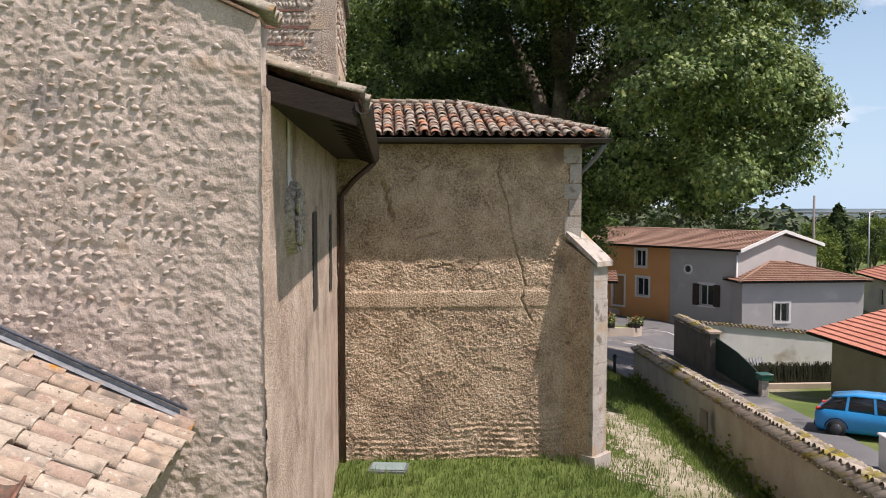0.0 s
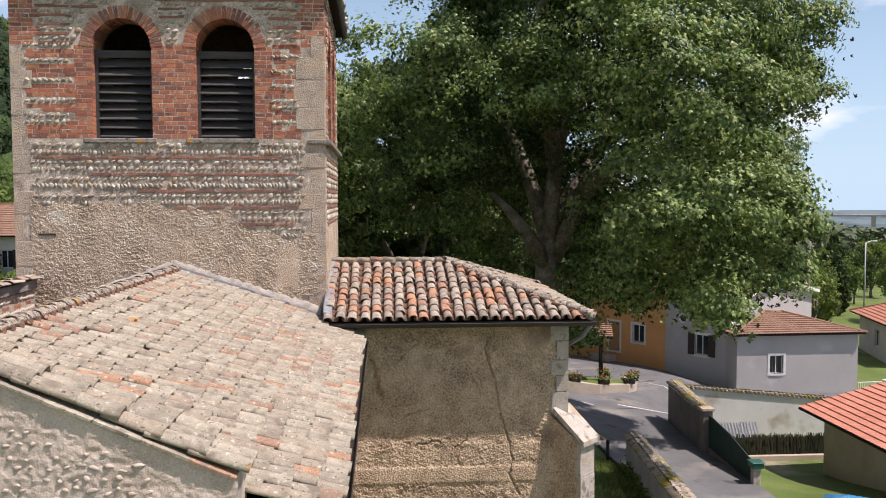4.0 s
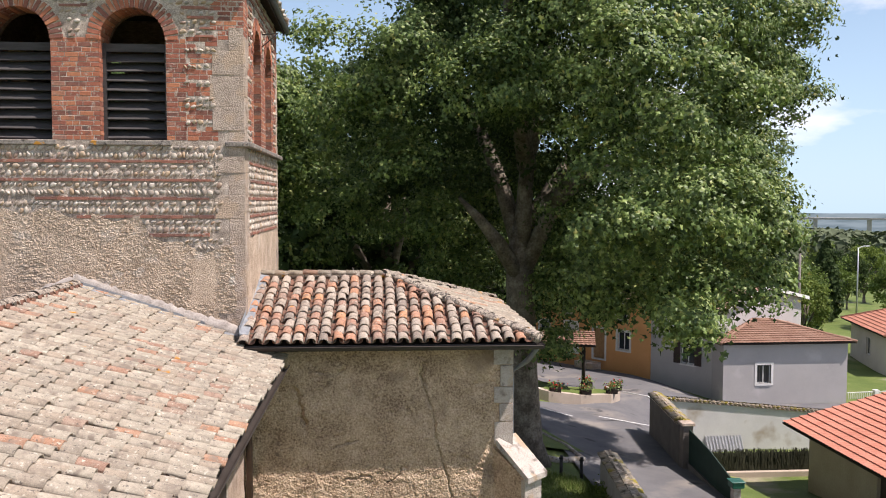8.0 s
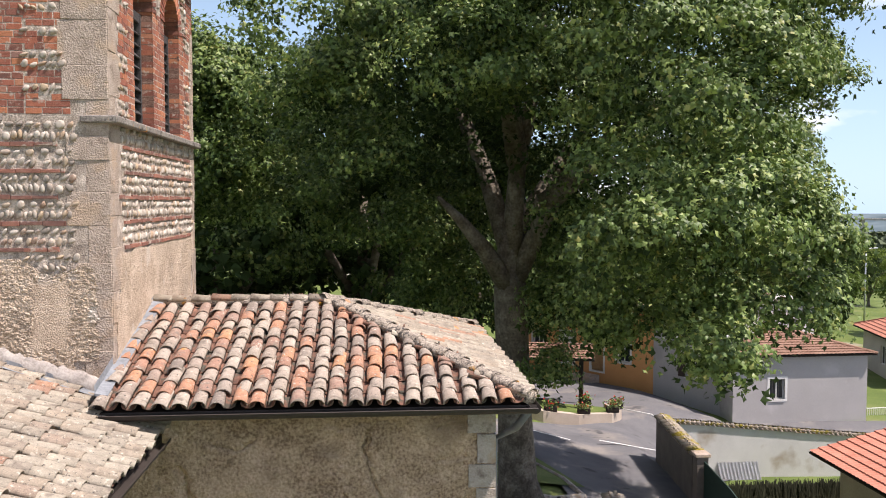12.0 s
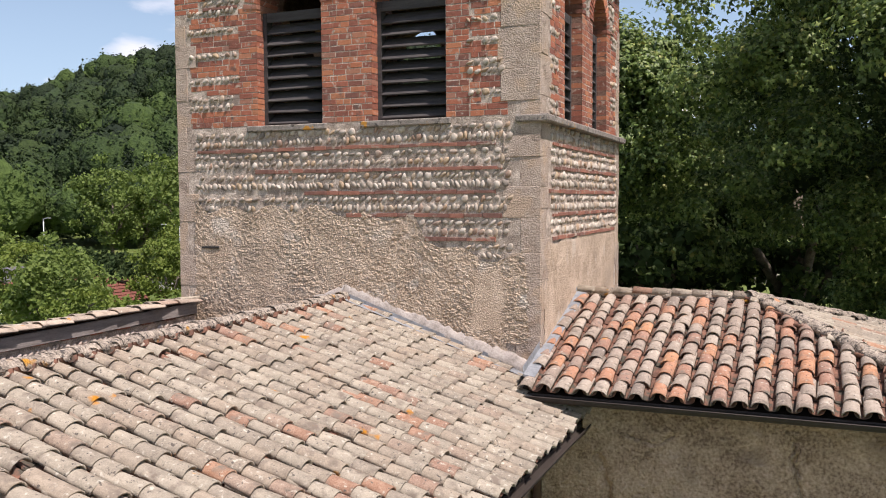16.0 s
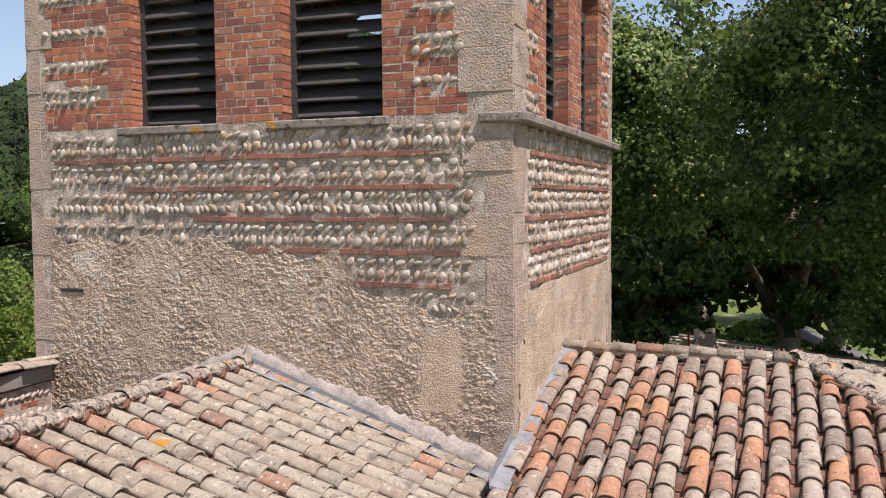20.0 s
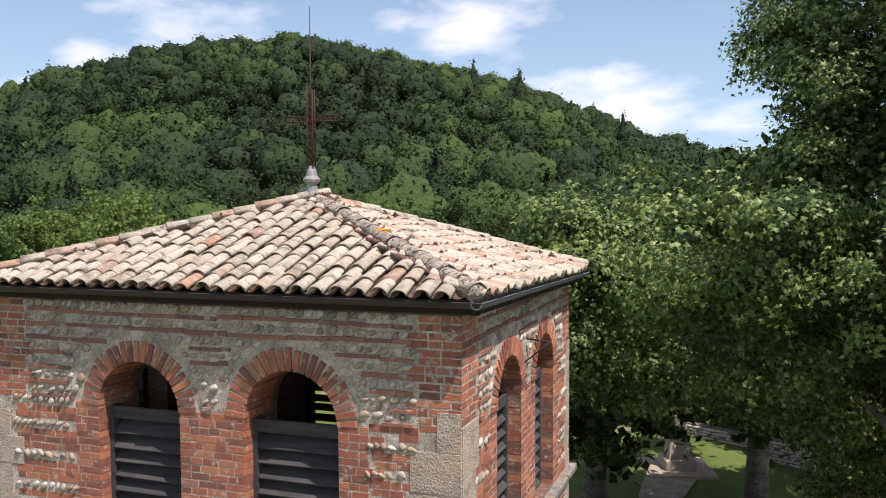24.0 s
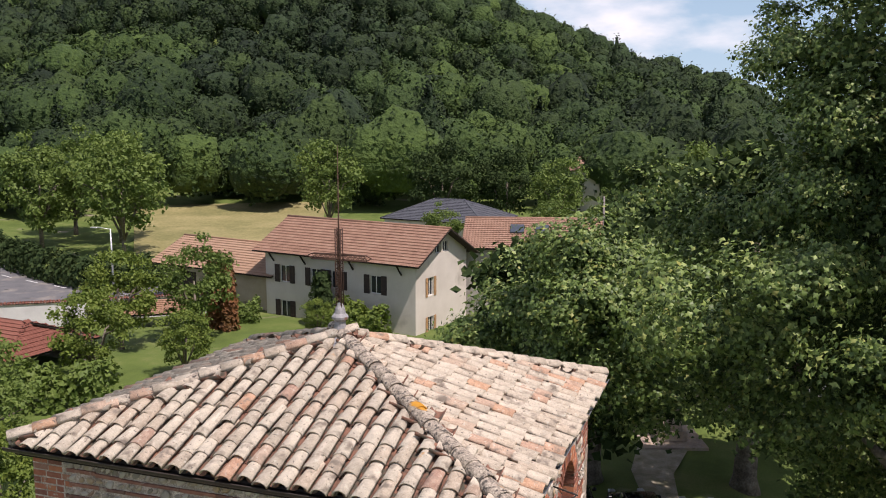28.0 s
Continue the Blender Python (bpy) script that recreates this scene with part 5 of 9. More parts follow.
GZT = TE - 0.05
gutter(transept, (ex0 + 0.02, ey0 - 0.04, GZT), (ex1 + 0.06, ey0 - 0.04, GZT))
gutter(transept, (ex1 + 0.03, ey0 - 0.07, GZT), (ex1 + 0.03, ey1, GZT), out=(1, 0, 0))
fascia(transept, (ex0, ey0 + 0.07, TE - 0.05), (ex1, ey0 + 0.07, TE - 0.05), 0.08)
tube("downpipe", [(ex1 + 0.0, ey0 + 0.1, GZT - 0.05), (ex1 - 0.12, ey0 + 0.3, GZT - 0.3), (TX1 + 0.06, TY0 + 0.45, GZT - 0.6), (TX1 + 0.06, TY0 + 0.45, 0)], 0.045, M_ZINC_DARK, transept, 8)

# zinc flashings where the roofs meet the tower
T2 = TOWER
def fillet(parent, a, b, out, h, seed):
    """A torn mortar fillet along a roof line against a wall."""
    a, b, out = Vector(a), Vector(b), Vector(out)
    r, n, vs, fs = random.Random(seed), max(4, int((b - a).length / 0.06)), [], []
    for k in range(n + 1):
        p = a.lerp(b, k / n)
        t = h * r.uniform(0.7, 1.25)
        vs += [p + Vector((0, 0, t)), p + Vector((0, 0, t * 0.75)) + out * 0.03, p + out * 0.075 * r.uniform(0.8, 1.2), p - Vector((0, 0, 0.12)) + out * 0.07, p - Vector((0, 0, 0.12))]
    fs = [(5 * k + i, 5 * k + (i + 1) % 5, 5 * k + 5 + (i + 1) % 5, 5 * k + 5 + i) for k in range(n) for i in range(5)]
    return put("mortar_fillet", mesh_from("mortar_fillet", vs, fs, M_FILLET, True), parent, None, "grey torn lime mortar fillet")


def flashing(parent, a, b, up, side, label=""):
    """A folded strip from a to b: up the wall and out over the tiles."""
    a, b, up, side = Vector(a), Vector(b), Vector(up), Vector(side)
    sec = [up, up + side * 0.012, side * 0.03 + up * 0.12, side - up * 0.10, side - up * 0.16, side * 0.02 - up * 0.15]
    vs = [p + q for p in (a, b) for q in sec]
    n = len(sec)
    fs = [(i, (i + 1) % n, n + (i + 1) % n, n + i) for i in range(n)] + [tuple(range(n))[::-1], tuple(range(n, 2 * n))]
    return put("flashing", mesh_from("flashing", vs, fs, M_ZINC), parent, None, "grey zinc flashing")


flashing(nave, (NRX + 0.02, 15.30, NR + 0.09), (-0.93, 15.35, NE + 0.24 + 0.09), (0, 0, 0.05), (0, -0.15, 0))
fillet(nave, (NRX - 0.05, 15.405, NR + 0.15), (-0.93, 15.405, NE + 0.24 + 0.14), (0, -1, 0), 0.11, 1)
fillet(nave, (NRX, 15.40, NR + 0.13), (-6.1, 15.36, 5.70), (0, -1.6, 0), 0.10, 2)
flashing(transept, (-0.85, 14.75, TE + 0.14), (-0.85, ry, TR + 0.10), (0, 0, 0.10), (0.14, 0, 0))

# ---- nave details ----
def facade_relief(U, V):
    """Grainy render with shallow hollows and a few trowel ridges."""
    base = 0.014 + 0.009 * fbm(U / 0.20, V / 0.12, 4, 51) + 0.0085 * fbm(U / 0.030, V / 0.026, 2, 52)
    pit = sstep(0.35, 0.6, vnoise(U / 0.11 + 0.5 * vnoise(U / 0.3, V / 0.3, 59), V / 0.06, 58))
    patch = sstep(0.1, 0.4, vnoise(U / 0.45, V / 0.35, 60))
    return base - 0.008 * pit * (0.4 + 0.6 * patch) + 0.004 * patch


def gable_top(u):
    return 5.86 + (7.03 - 5.86) * np.clip(1 - np.abs(u + 3.5) / 2.65, 0, 1) - 0.01


facade = panel("facade_render", nave, pose(0, FY - 0.004, 0), 2.925, 6.5, facade_relief, M_FACADE, 0.0145, u0=-3.75, v0=0.0, top=gable_top)
prn = random.Random(61)
pebs = []
zz = 2.2
while zz < 6.8:
    u = -3.7
    dens = 0.30 + 0.62 * float(sstep(2.8, 4.6, zz))
    while u < -0.95:
        near = 0.7 * float(sstep(-1.5, -1.15, u))
        if prn.random() < dens * (1 - near) * (0.75 + 0.5 * float(vnoise(np.array(u / 0.5), np.array(zz / 0.4), 5))) and zz < gable_top(u) - 0.16:
            s = prn.choice((0.7, 0.8, 0.9, 1.0, 1.0, 1.35))
            pebs.append(Matrix.Translation((u, -0.004 - prn.uniform(0, 0.009), zz + prn.uniform(-0.03, 0.03))) @ Matrix.Rotation(prn.uniform(-0.7, 0.35), 4, "Y") @ Matrix.Rotation(prn.uniform(-0.3, 0.3), 4, "X") @ Matrix.Diagonal((0.031 * s * prn.uniform(0.65, 1.3), 0.021, 0.019 * s * prn.uniform(0.6, 1.25), 1)))
        u += prn.uniform(0.07, 0.125)
    zz += 0.08
chip = np.random.default_rng(12)
CHIP_V = PEB_V * chip.uniform(0.74, 1.16, (len(PEB_V), 1))
joined("pebble_work", CHIP_V, PEB_F, [m for m in pebs[0::2]], M_PEBBLE_DUSTY, facade)
CHIP_V = PEB_V[:, [1, 0, 2]] * chip.uniform(0.70, 1.14, (len(PEB_V), 1))
joined("pebble_work", CHIP_V, [f[::-1] for f in PEB_F], [m for m in pebs[1::2]], M_PEBBLE_DUSTY, facade)
# coping tiles along the gable
thin_me = mesh_from("verge_tile", BRICK_V, BRICK_F, M_TILE)
gcr = random.Random(63)
sl = Vector((-3.5 - NX, 0, 7.03 - 5.86)).normalized()
nrm = Vector((0, 0, 1)) - sl * sl.z
base = Matrix((Vector((0, 1, 0)), sl, nrm.normalized())).transposed().to_4x4()
tile_me = tile_mesh(M_TILE)
for rowk in range(3):
    s = -0.06
    while s < 2.85:
        p = Vector((NX + 0.03, FY + 0.095 + 0.18 * rowk, 5.90)) + sl * s + nrm.normalized() * (0.02 + gcr.uniform(-0.01, 0.01))
        put("coping_tile", tile_me, nave, Matrix.Translation(p) @ base @ Matrix.Rotation(radians(-3 + gcr.uniform(-1.5, 1.5)), 4, "X") @ Matrix.Rotation(radians(gcr.uniform(-4, 4)), 4, "Z") @ Matrix.Scale(1.12, 4))
        s += 0.32
s = 0.0
while s < 2.8:
    p = Vector((NX + 0.02, FY - 0.045, 5.875)) + sl * s
    put("verge_tile", thin_me, nave, Matrix.Translation(p) @ Matrix.Rotation(math.atan2(sl.z, sl.x) * -1, 4, "Y") @ Matrix.Rotation(radians(gcr.uniform(-2, 2)), 4, "Z") @ Matrix.Diagonal((0.348, 0.4 + gcr.uniform(0, 0.02), 0.020, 1)))
    s += 0.35

# side wall of the nave, in sun below the eave's shade
SY0 = FY + 0.5


def side_relief(U, V):
    b = 0.008 + cast(71, 0.022, 0.035)(U, V)
    sm = sstep(-0.15, 0.15, (U - 1.2) * 0.55 - (V - 1.2) + 0.25 * vnoise(U, V, 73)) * (1 - sstep(2.9, 3.2, V)) * sstep(1.0, 1.4, U)
    return b * (1 - 0.8 * sm) + 0.02 * sm


# slits widened and near jambs lowered to show in the camera's view
slits = [(10.19, 3.34, 4.49), (13.05, 3.25, 4.40)]
side_holes = [lambda a, b, c=c: (np.abs(a + FY - c[0]) < 0.26) & (b > c[1]) & (b < c[2]) for c in slits]
side_n = panel("side_render", nave, pose(NX + 0.004, FY, 0, 0, 0, 90), 9.14, 5.42, side_relief, M_NAVE_SIDE, 0.026, side_holes, u0=-0.03)
for c, lo, hi in slits:
    bm = bmesh.new()
    for d in ((c - FY - 0.34, c - FY - 0.26, -0.012, 0.05, lo - 0.05, hi + 0.06), (c - FY + 0.26, c - FY + 0.34, -0.045, 0.05, lo - 0.05, hi + 0.06)):
        box_bm(bm, *d, 0.008)
    part("slit_window", bm, M_STONE, side_n, "slit window with a stone surround, widened for the camera")
    # black slab level with the render paints the shade of the opening
    box("dark_recess", (c - FY - 0.26, c - FY + 0.26, -0.033, 0.02, lo, hi), M_IRON, side_n)
# carved relief on the wall, stretched lengthwise to fit the camera's view
med = []
bm = bmesh.new()
mu, mz, mr, me_w = 7.55 - FY, 4.48, 0.31, 1.45
segs = 32
for q0, q1, h0, h1 in ((mr * 1.05, mr, 0.0, 0.11), (mr, mr * 0.82, 0.11, 0.075), (mr * 0.82, mr * 0.2, 0.075, 0.065), (mr * 0.2, 0.001, 0.10, 0.11)):
    A = [bm.verts.new((mu + me_w * q0 * math.cos(2 * math.pi * k / segs), -h0, mz + q0 * math.sin(2 * math.pi * k / segs))) for k in range(segs)]
    B = [bm.verts.new((mu + me_w * q1 * math.cos(2 * math.pi * k / segs), -h1, mz + q1 * math.sin(2 * math.pi * k / segs))) for k in range(segs)]
    for k in range(segs):
        bm.faces.new([A[k], A[(k + 1) % segs], B[(k + 1) % segs], B[k]])
part("carved_roundel", bm, M_CARVED, side_n, "carved stone roundel with spokes, stretched to fit the view")
for k in range(12):
    a = 2 * math.pi * k / 12
    tube("spoke", [(mu + 0.08 * math.cos(a), -0.10, mz + 0.06 * math.sin(a)), (mu + 0.36 * math.cos(a), -0.115, mz + 0.25 * math.sin(a))], [0.016, 0.026], M_CARVED, side_n, 6)
# white lime run above it
prism("lime_run", [(mu + a, -0.03, z) for a, z in ((-0.20, 5.30), (-0.10, 5.28), (-0.12, 5.02), (-0.02, 4.84), (0.22, 4.76), (0.30, 4.66), (0.05, 4.64), (-0.16, 4.58), (-0.30, 4.64), (-0.24, 4.90))], (0, -0.012, 0), M_LIME, side_n, "white lime run down the wall")

# eave of the nave: rafters, board, gutter, downpipe
y = ny0 + 0.15
while y < 15.0:
    prism("rafter", [(nx1 + 0.02, y, NE - 0.06), (nx1 + 0.02, y, NE - 0.15), (NX - 0.05, y, NE - 0.15 + 0.24), (NX - 0.05, y, NE - 0.06 + 0.24)], (0, 0.07, 0), M_WOOD_DARK, nave)
    y += 0.55
fascia(nave, (nx1, ny0, NE - 0.03), (nx1, 14.9, NE - 0.03), 0.10, out=(1, 0, 0))
gutter(nave, (nx1 + 0.07, ny0 - 0.02, NE - 0.06), (nx1 + 0.07, 14.85, NE - 0.06), out=(1, 0, 0), material=M_GUTTER)
prism("barge_beam", [(nx1 + 0.02, ny0 - 0.01, NE - 0.04), (nx1 + 0.02, ny0 - 0.01, NE - 0.20), (NX + 0.01, ny0 - 0.01, NE - 0.02), (NX + 0.01, ny0 - 0.01, NE + 0.16)], (0, 0.12, 0), M_WOOD_DARK, nave, "wooden barge beam, eave shade in its dark colour")
tube("downpipe", [(nx1 + 0.05, 14.8, NE - 0.12), (-0.55, 14.92, NE - 0.45), (-0.74, 14.95, NE - 0.7), (-0.74, 14.95, 0.0)], 0.05, M_DOWNPIPE, nave, 10, "rust brown metal downpipe")

# side chapel beyond the ridge: verge tiles, barge board and rubble wall
chapel = thing("side_chapel", "side chapel with a tiled roof, old barge board and rubble wall", "chapel")
CX, CY0, CY1, CZ0, CZ1 = -5.84, 10.2, 15.22, 6.42, 6.44
ch_wall = prism("wall", [(CX, CY0, -1), (CX, CY1, -1), (CX, CY1, CZ1 - 0.22), (CX, CY0, CZ0 - 0.22)], (-0.4, 0, 0), M_FACADE, chapel)
prism("barge_board", [(CX + 0.03, CY0 - 0.2, CZ0 - 0.19), (CX + 0.03, CY1 - 0.05, CZ1 - 0.17), (CX + 0.03, CY1 - 0.05, CZ1 - 0.02), (CX + 0.03, CY0 - 0.2, CZ0 - 0.05)], (0.04, 0, 0), M_BOARD_GREY, chapel, "weathered grey barge board")
chn = random.Random(81)
ch_l = math.hypot(CY1 - CY0 + 0.2, CZ1 - CZ0)
ch_roof = tiled_slope(chapel, (CX - 4.4, CY0 - 0.2, CZ0 - 1.60), (1, 0, 0.36), (0, CY1 - CY0 + 0.2, CZ1 - CZ0), [(0, 0), (4.68, 0), (4.68, ch_l), (0, ch_l)], M_TILE, chn, keep=0)
cpn = random.Random(82)
for k in range(13):
    put("coping_tile", tile_mesh(M_TILE_PORCH), chapel, Matrix.Translation((CX + 0.05 + cpn.uniform(-0.02, 0.02), CY0 + 0.38 * k, CZ0 + 0.035 + cpn.uniform(-0.01, 0.012))) @ Matrix.Rotation(radians(cpn.uniform(-5, 5)), 4, "Z") @ Matrix.Rotation(radians(-2.5), 4, "X") @ Matrix.Diagonal((1.3, 1.08, 0.8, 1)))
crs = Courses(83)
for k in range(7):
    zz = 5.60 + 0.105 * k
    crs.pebble_row(0.5, 4.9, zz + 0.03, 0.10, 0.9, 0.08) if k % 2 else [crs.brick(u, u + 0.22, zz, zz + 0.055) for u in np.arange(1.2 + 0.1 * k, 4.7, 0.43)]
chap_face = put("rubble_face", mesh_from("rubble_face", [(0.0, 0.0, 4.5), (5.0, 0.0, 4.5), (5.0, 0, CZ1 - 0.20), (0.0, 0, CZ0 - 0.20)], [(0, 1, 2, 3)], M_MORTAR), chapel, pose(CX + 0.008, CY0, 0, 0, 0, 90))
for m in crs.bricks:
    put("brick", brick_me, chap_face, m)
joined("pebble_work", PEB_V, PEB_F, [m for m in crs.pebbles if m.translation.z < CZ0 - 0.2], M_PEBBLE_DUSTY, chap_face)

# entrance porch below the facade: hipped tile roof against the gable
porch = thing("entrance_porch", "low porch with a canal tile roof against the facade", "porch")
PE, PSL, PXE = 3.04, 0.475, -1.38
PY0, PRX, PW = 3.2, -3.6, -3.6
rise_p = PSL * (PXE - PRX)
prn2 = random.Random(91)
lp = math.hypot(PXE - PRX, rise_p)
PY_F = 3.35
hip_y = PY_F + (PXE - PRX)
tiled_slope(porch, (PXE, PY_F, PE), (0, 1, 0), (PRX - PXE, 0, rise_p), [(0, 0), (FY - PY_F - 0.05, 0), (FY - PY_F - 0.05, lp), (hip_y - PY_F, lp)], M_TILE_PORCH, prn2, pitch=0.20, row=0.235, keep=140)
lfp = math.hypot(hip_y - PY_F, rise_p)
tiled_slope(porch, (PRX - (PXE - PRX), PY_F, PE), (1, 0, 0), (0, hip_y - PY_F, rise_p), [(0, 0), (2 * (PXE - PRX), 0), (PXE - PRX, lfp)], M_TILE_PORCH, prn2, keep=0)
ridge_line(porch, (PXE, PY_F, PE + 0.05), (PRX, hip_y, PE + rise_p + 0.05), M_HIP, prn2)
box("wall", (PRX - 1.8, PXE - 0.28, PY_F + 0.3, FY - 0.002, -1.5, PE + 0.03), M_SMOOTH, porch)
flashing(porch, (PXE - 0.02, FY - 0.03, PE + 0.135), (PRX, FY - 0.03, PE + rise_p + 0.135), (0, 0, 0.035), (0, -0.085, 0))
tube("drip_edge", [(PXE + 0.03, FY - 0.045, PE + 0.17), (PRX, FY - 0.045, PE + rise_p + 0.185)], 0.012, M_SLATE_EDGE, porch, 6)


# ---- trees ----
LEAF_V = np.array([(0, 0, 0), (0.46, 0.36, -0.05), (0.15, 0.5, 0.04), (0.04, 1.0, -0.08), (-0.17, 0.5, 0.04), (-0.46, 0.4, -0.05)])
LEAF_F = np.array([(0, 1, 2), (0, 2, 4), (2, 3, 4), (0, 4, 5)])
QUAD_V = np.array([(-0.5, 0, 0), (0.5, 0.1, 0.08), (0.35, 1, -0.1), (-0.4, 0.85, 0.1)])
QUAD_F = np.array([(0, 1, 2), (0, 2, 3)])
SPEAR_V = np.array([(0, -0.05, 0), (0.42, 0.42, 0.07), (0.02, 1.05, -0.08), (-0.42, 0.5, 0.07)])


def frames_from(nrm, rng):
    """Random turns whose z follows nrm, which are arrays of unit vectors."""
    n = nrm / np.linalg.norm(nrm, axis=1, keepdims=True)
    r = rng.normal(size=n.shape)
    a = r - n * (r * n).sum(1, keepdims=True)
    a /= np.linalg.norm(a, axis=1, keepdims=True)
    return np.stack([a, np.cross(n, a), n], -1)


def leaves(name, pos, nrm, size, rng, material, shape=(LEAF_V, LEAF_F), parent=None, label=""):
    R = frames_from(nrm, rng)
    V = np.einsum("nij,kj->nki", R, shape[0]) * size[:, None, None] + pos[:, None, :]
    F = (shape[1][None] + (np.arange(len(pos)) * len(shape[0]))[:, None, None]).reshape(-1, 3)
    return put(name, mesh_np(name, V.reshape(-1, 3), F, material), parent, None, label)


def pad_points(centres, radii, per, rng, flat=0.55):
    """Leaves on uneven rounded puffs that hang over at the rim and thin out below."""
    k = len(centres)
    d = rng.normal(size=(k, per, 3))
    d /= np.linalg.norm(d, axis=2, keepdims=True)
    d[:, :, 2] = np.where(d[:, :, 2] < -0.35, -0.6 * d[:, :, 2], d[:, :, 2])
    az = np.arctan2(d[:, :, 1:2], d[:, :, 0:1])
    rr = radii[:, None, None] * rng.uniform(0.55, 1.08, (k, per, 1)) * (0.82 + 0.26 * np.sin(3 * az + 4 * d[:, :, 2:] + rng.uniform(0, 6, (k, 1, 1))))
    p = centres[:, None, :] + d * rr * np.array([1, 1, flat])
    nr = d * 0.70 + rng.normal(size=d.shape) * 0.55 + np.array([0.08, -0.05, 0.25])
    return p.reshape(-1, 3), nr.reshape(-1, 3)


# ---- village ----
def ribbed(name, o, u, v, poly, material, parent, pitch=0.24, row=0.36, amp=0.035):
    """A tiled roof plane seen from afar: round ribs and stepped rows, trimmed to poly in (u, v)."""
    o, u, v = Vector(o), Vector(u).normalized(), Vector(v).normalized()
    n = u.cross(v)
    n = n if n.z > 0 else -n
    us, vs = [p[0] for p in poly], [p[1] for p in poly]
    nu, nr = int((max(us) - min(us)) / pitch * 4) + 1, int((max(vs) - min(vs)) / row) + 1
    su = np.linspace(min(us), max(us), nu + 1)
    sv = np.repeat(np.linspace(min(vs), max(vs), nr + 1), 2)[1:-1]
    lift = np.tile([0.045, 0.0], nr)
    U, V = np.meshgrid(su, sv)
    H = lift[:, None] + amp * np.abs(np.sin(math.pi * U / pitch))
    P = np.array(o)[None, None] + U[..., None] * np.array(u) + V[..., None] * np.array(v) + H[..., None] * np.array(n)
    w = nu + 1
    i = (np.arange(len(sv) - 1)[:, None] * w + np.arange(nu)[None]).ravel()
    F = np.stack([i, i + 1, i + w + 1, i + w], -1)
    cu, cv = U.reshape(-1)[F].mean(1), V.reshape(-1)[F].mean(1)
    ok = np.array([inside(poly, a, b) for a, b in zip(cu, cv)])
    me = mesh_np(name, P.reshape(-1, 3), F[ok], material)
    put(name, me, parent)
    pts = [o + u * a + v * b - n * 0.02 for a, b in poly]
    prism("roof_board", pts, -n * 0.07, M_WOOD_DARK, parent)


M_GLASS = mat("dark_window_glass", [(0.3, (0.02, 0.025, 0.03)), (0.7, (0.04, 0.045, 0.05))], 2, fine=10, rough=0.08, bump=0, spec=0.6)
M_WHITE = mat("white_painted_wood", [(0.3, (0.62, 0.61, 0.58)), (0.7, (0.74, 0.73, 0.70))], 3, fine=30, bump=0.1, rough=0.6)
M_SHUT_DARK = mat("dark_brown_shutter", [(0.3, (0.035, 0.025, 0.022)), (0.7, (0.07, 0.05, 0.042))], 4, fine=30, bump=0.2)
M_SHUT_TAN = mat("tan_wooden_shutter", [(0.3, (0.30, 0.17, 0.08)), (0.7, (0.45, 0.28, 0.14))], 4, fine=30, bump=0.2)
M_SHUT_RED = mat("red_wooden_shutter", [(0.3, (0.26, 0.03, 0.025)), (0.7, (0.36, 0.06, 0.05))], 4, fine=30, bump=0.2)
M_ORANGE = mat("orange_render", [(0.3, (0.58, 0.28, 0.105)), (0.7, (0.70, 0.36, 0.15))], 0.7, fine=20, bump=0.15)
M_GREY = mat("grey_render", [(0.3, (0.36, 0.345, 0.335)), (0.7, (0.46, 0.44, 0.425))], 0.5, fine=20, bump=0.15, spots=[((0.52, 0.50, 0.49), 0.6, 0.6, 0.75)])
M_CREAM = mat("cream_render", [(0.3, (0.52, 0.47, 0.41)), (0.7, (0.66, 0.61, 0.54))], 0.6, fine=20, bump=0.15, spots=[((0.40, 0.36, 0.31), 0.5, 0.62, 0.75)])
M_WHITEWALL = mat("white_rough_wall", [(0.3, (0.50, 0.49, 0.48)), (0.7, (0.66, 0.65, 0.63))], 0.9, fine=25, bump=0.4, spots=[((0.38, 0.33, 0.27), 0.8, 0.60, 0.75)])
M_OLDWALL = mat("weathered_wall_render", [(0.3, (0.26, 0.23, 0.19)), (0.6, (0.40, 0.36, 0.30)), (0.8, (0.48, 0.43, 0.36))], 1.2, fine=30, bump=0.5)
M_DARKWALL = mat("dark_weathered_wall", [(0.3, (0.11, 0.095, 0.08)), (0.7, (0.21, 0.185, 0.155))], 1.5, fine=30, bump=0.5)
M_BARN = mat("ochre_barn_wall", [(0.3, (0.30, 0.24, 0.17)), (0.7, (0.46, 0.39, 0.29))], 0.6, fine=15, bump=0.3)
M_RUBBLE = mat("grey_rubble_wall", [(0.3, (0.26, 0.24, 0.21)), (0.6, (0.42, 0.40, 0.36)), (0.8, (0.52, 0.50, 0.46))], 2.2, fine=12, bump=0.6, dist=0.04)
M_MOSS = mat("mossy_coping_tile", [(0.32, (0.12, 0.10, 0.07)), (0.5, (0.30, 0.26, 0.20)), (0.7, (0.46, 0.41, 0.34))], 6, fine=40, bump=0.6, pick=[(0, (0.24, 0.20, 0.15)), (0.5, (0.42, 0.37, 0.30)), (1, (0.36, 0.27, 0.20))], vary=0.5, spots=[((0.26, 0.21, 0.03), 1.3, 0.50, 0.60), ((0.10, 0.09, 0.06), 4, 0.58, 0.68)])
M_GREENMESH = mat("dark_green_fence_fabric", [(0.3, (0.010, 0.028, 0.02)), (0.7, (0.022, 0.05, 0.036))], 3, fine=60, bump=0.4, rough=0.7)
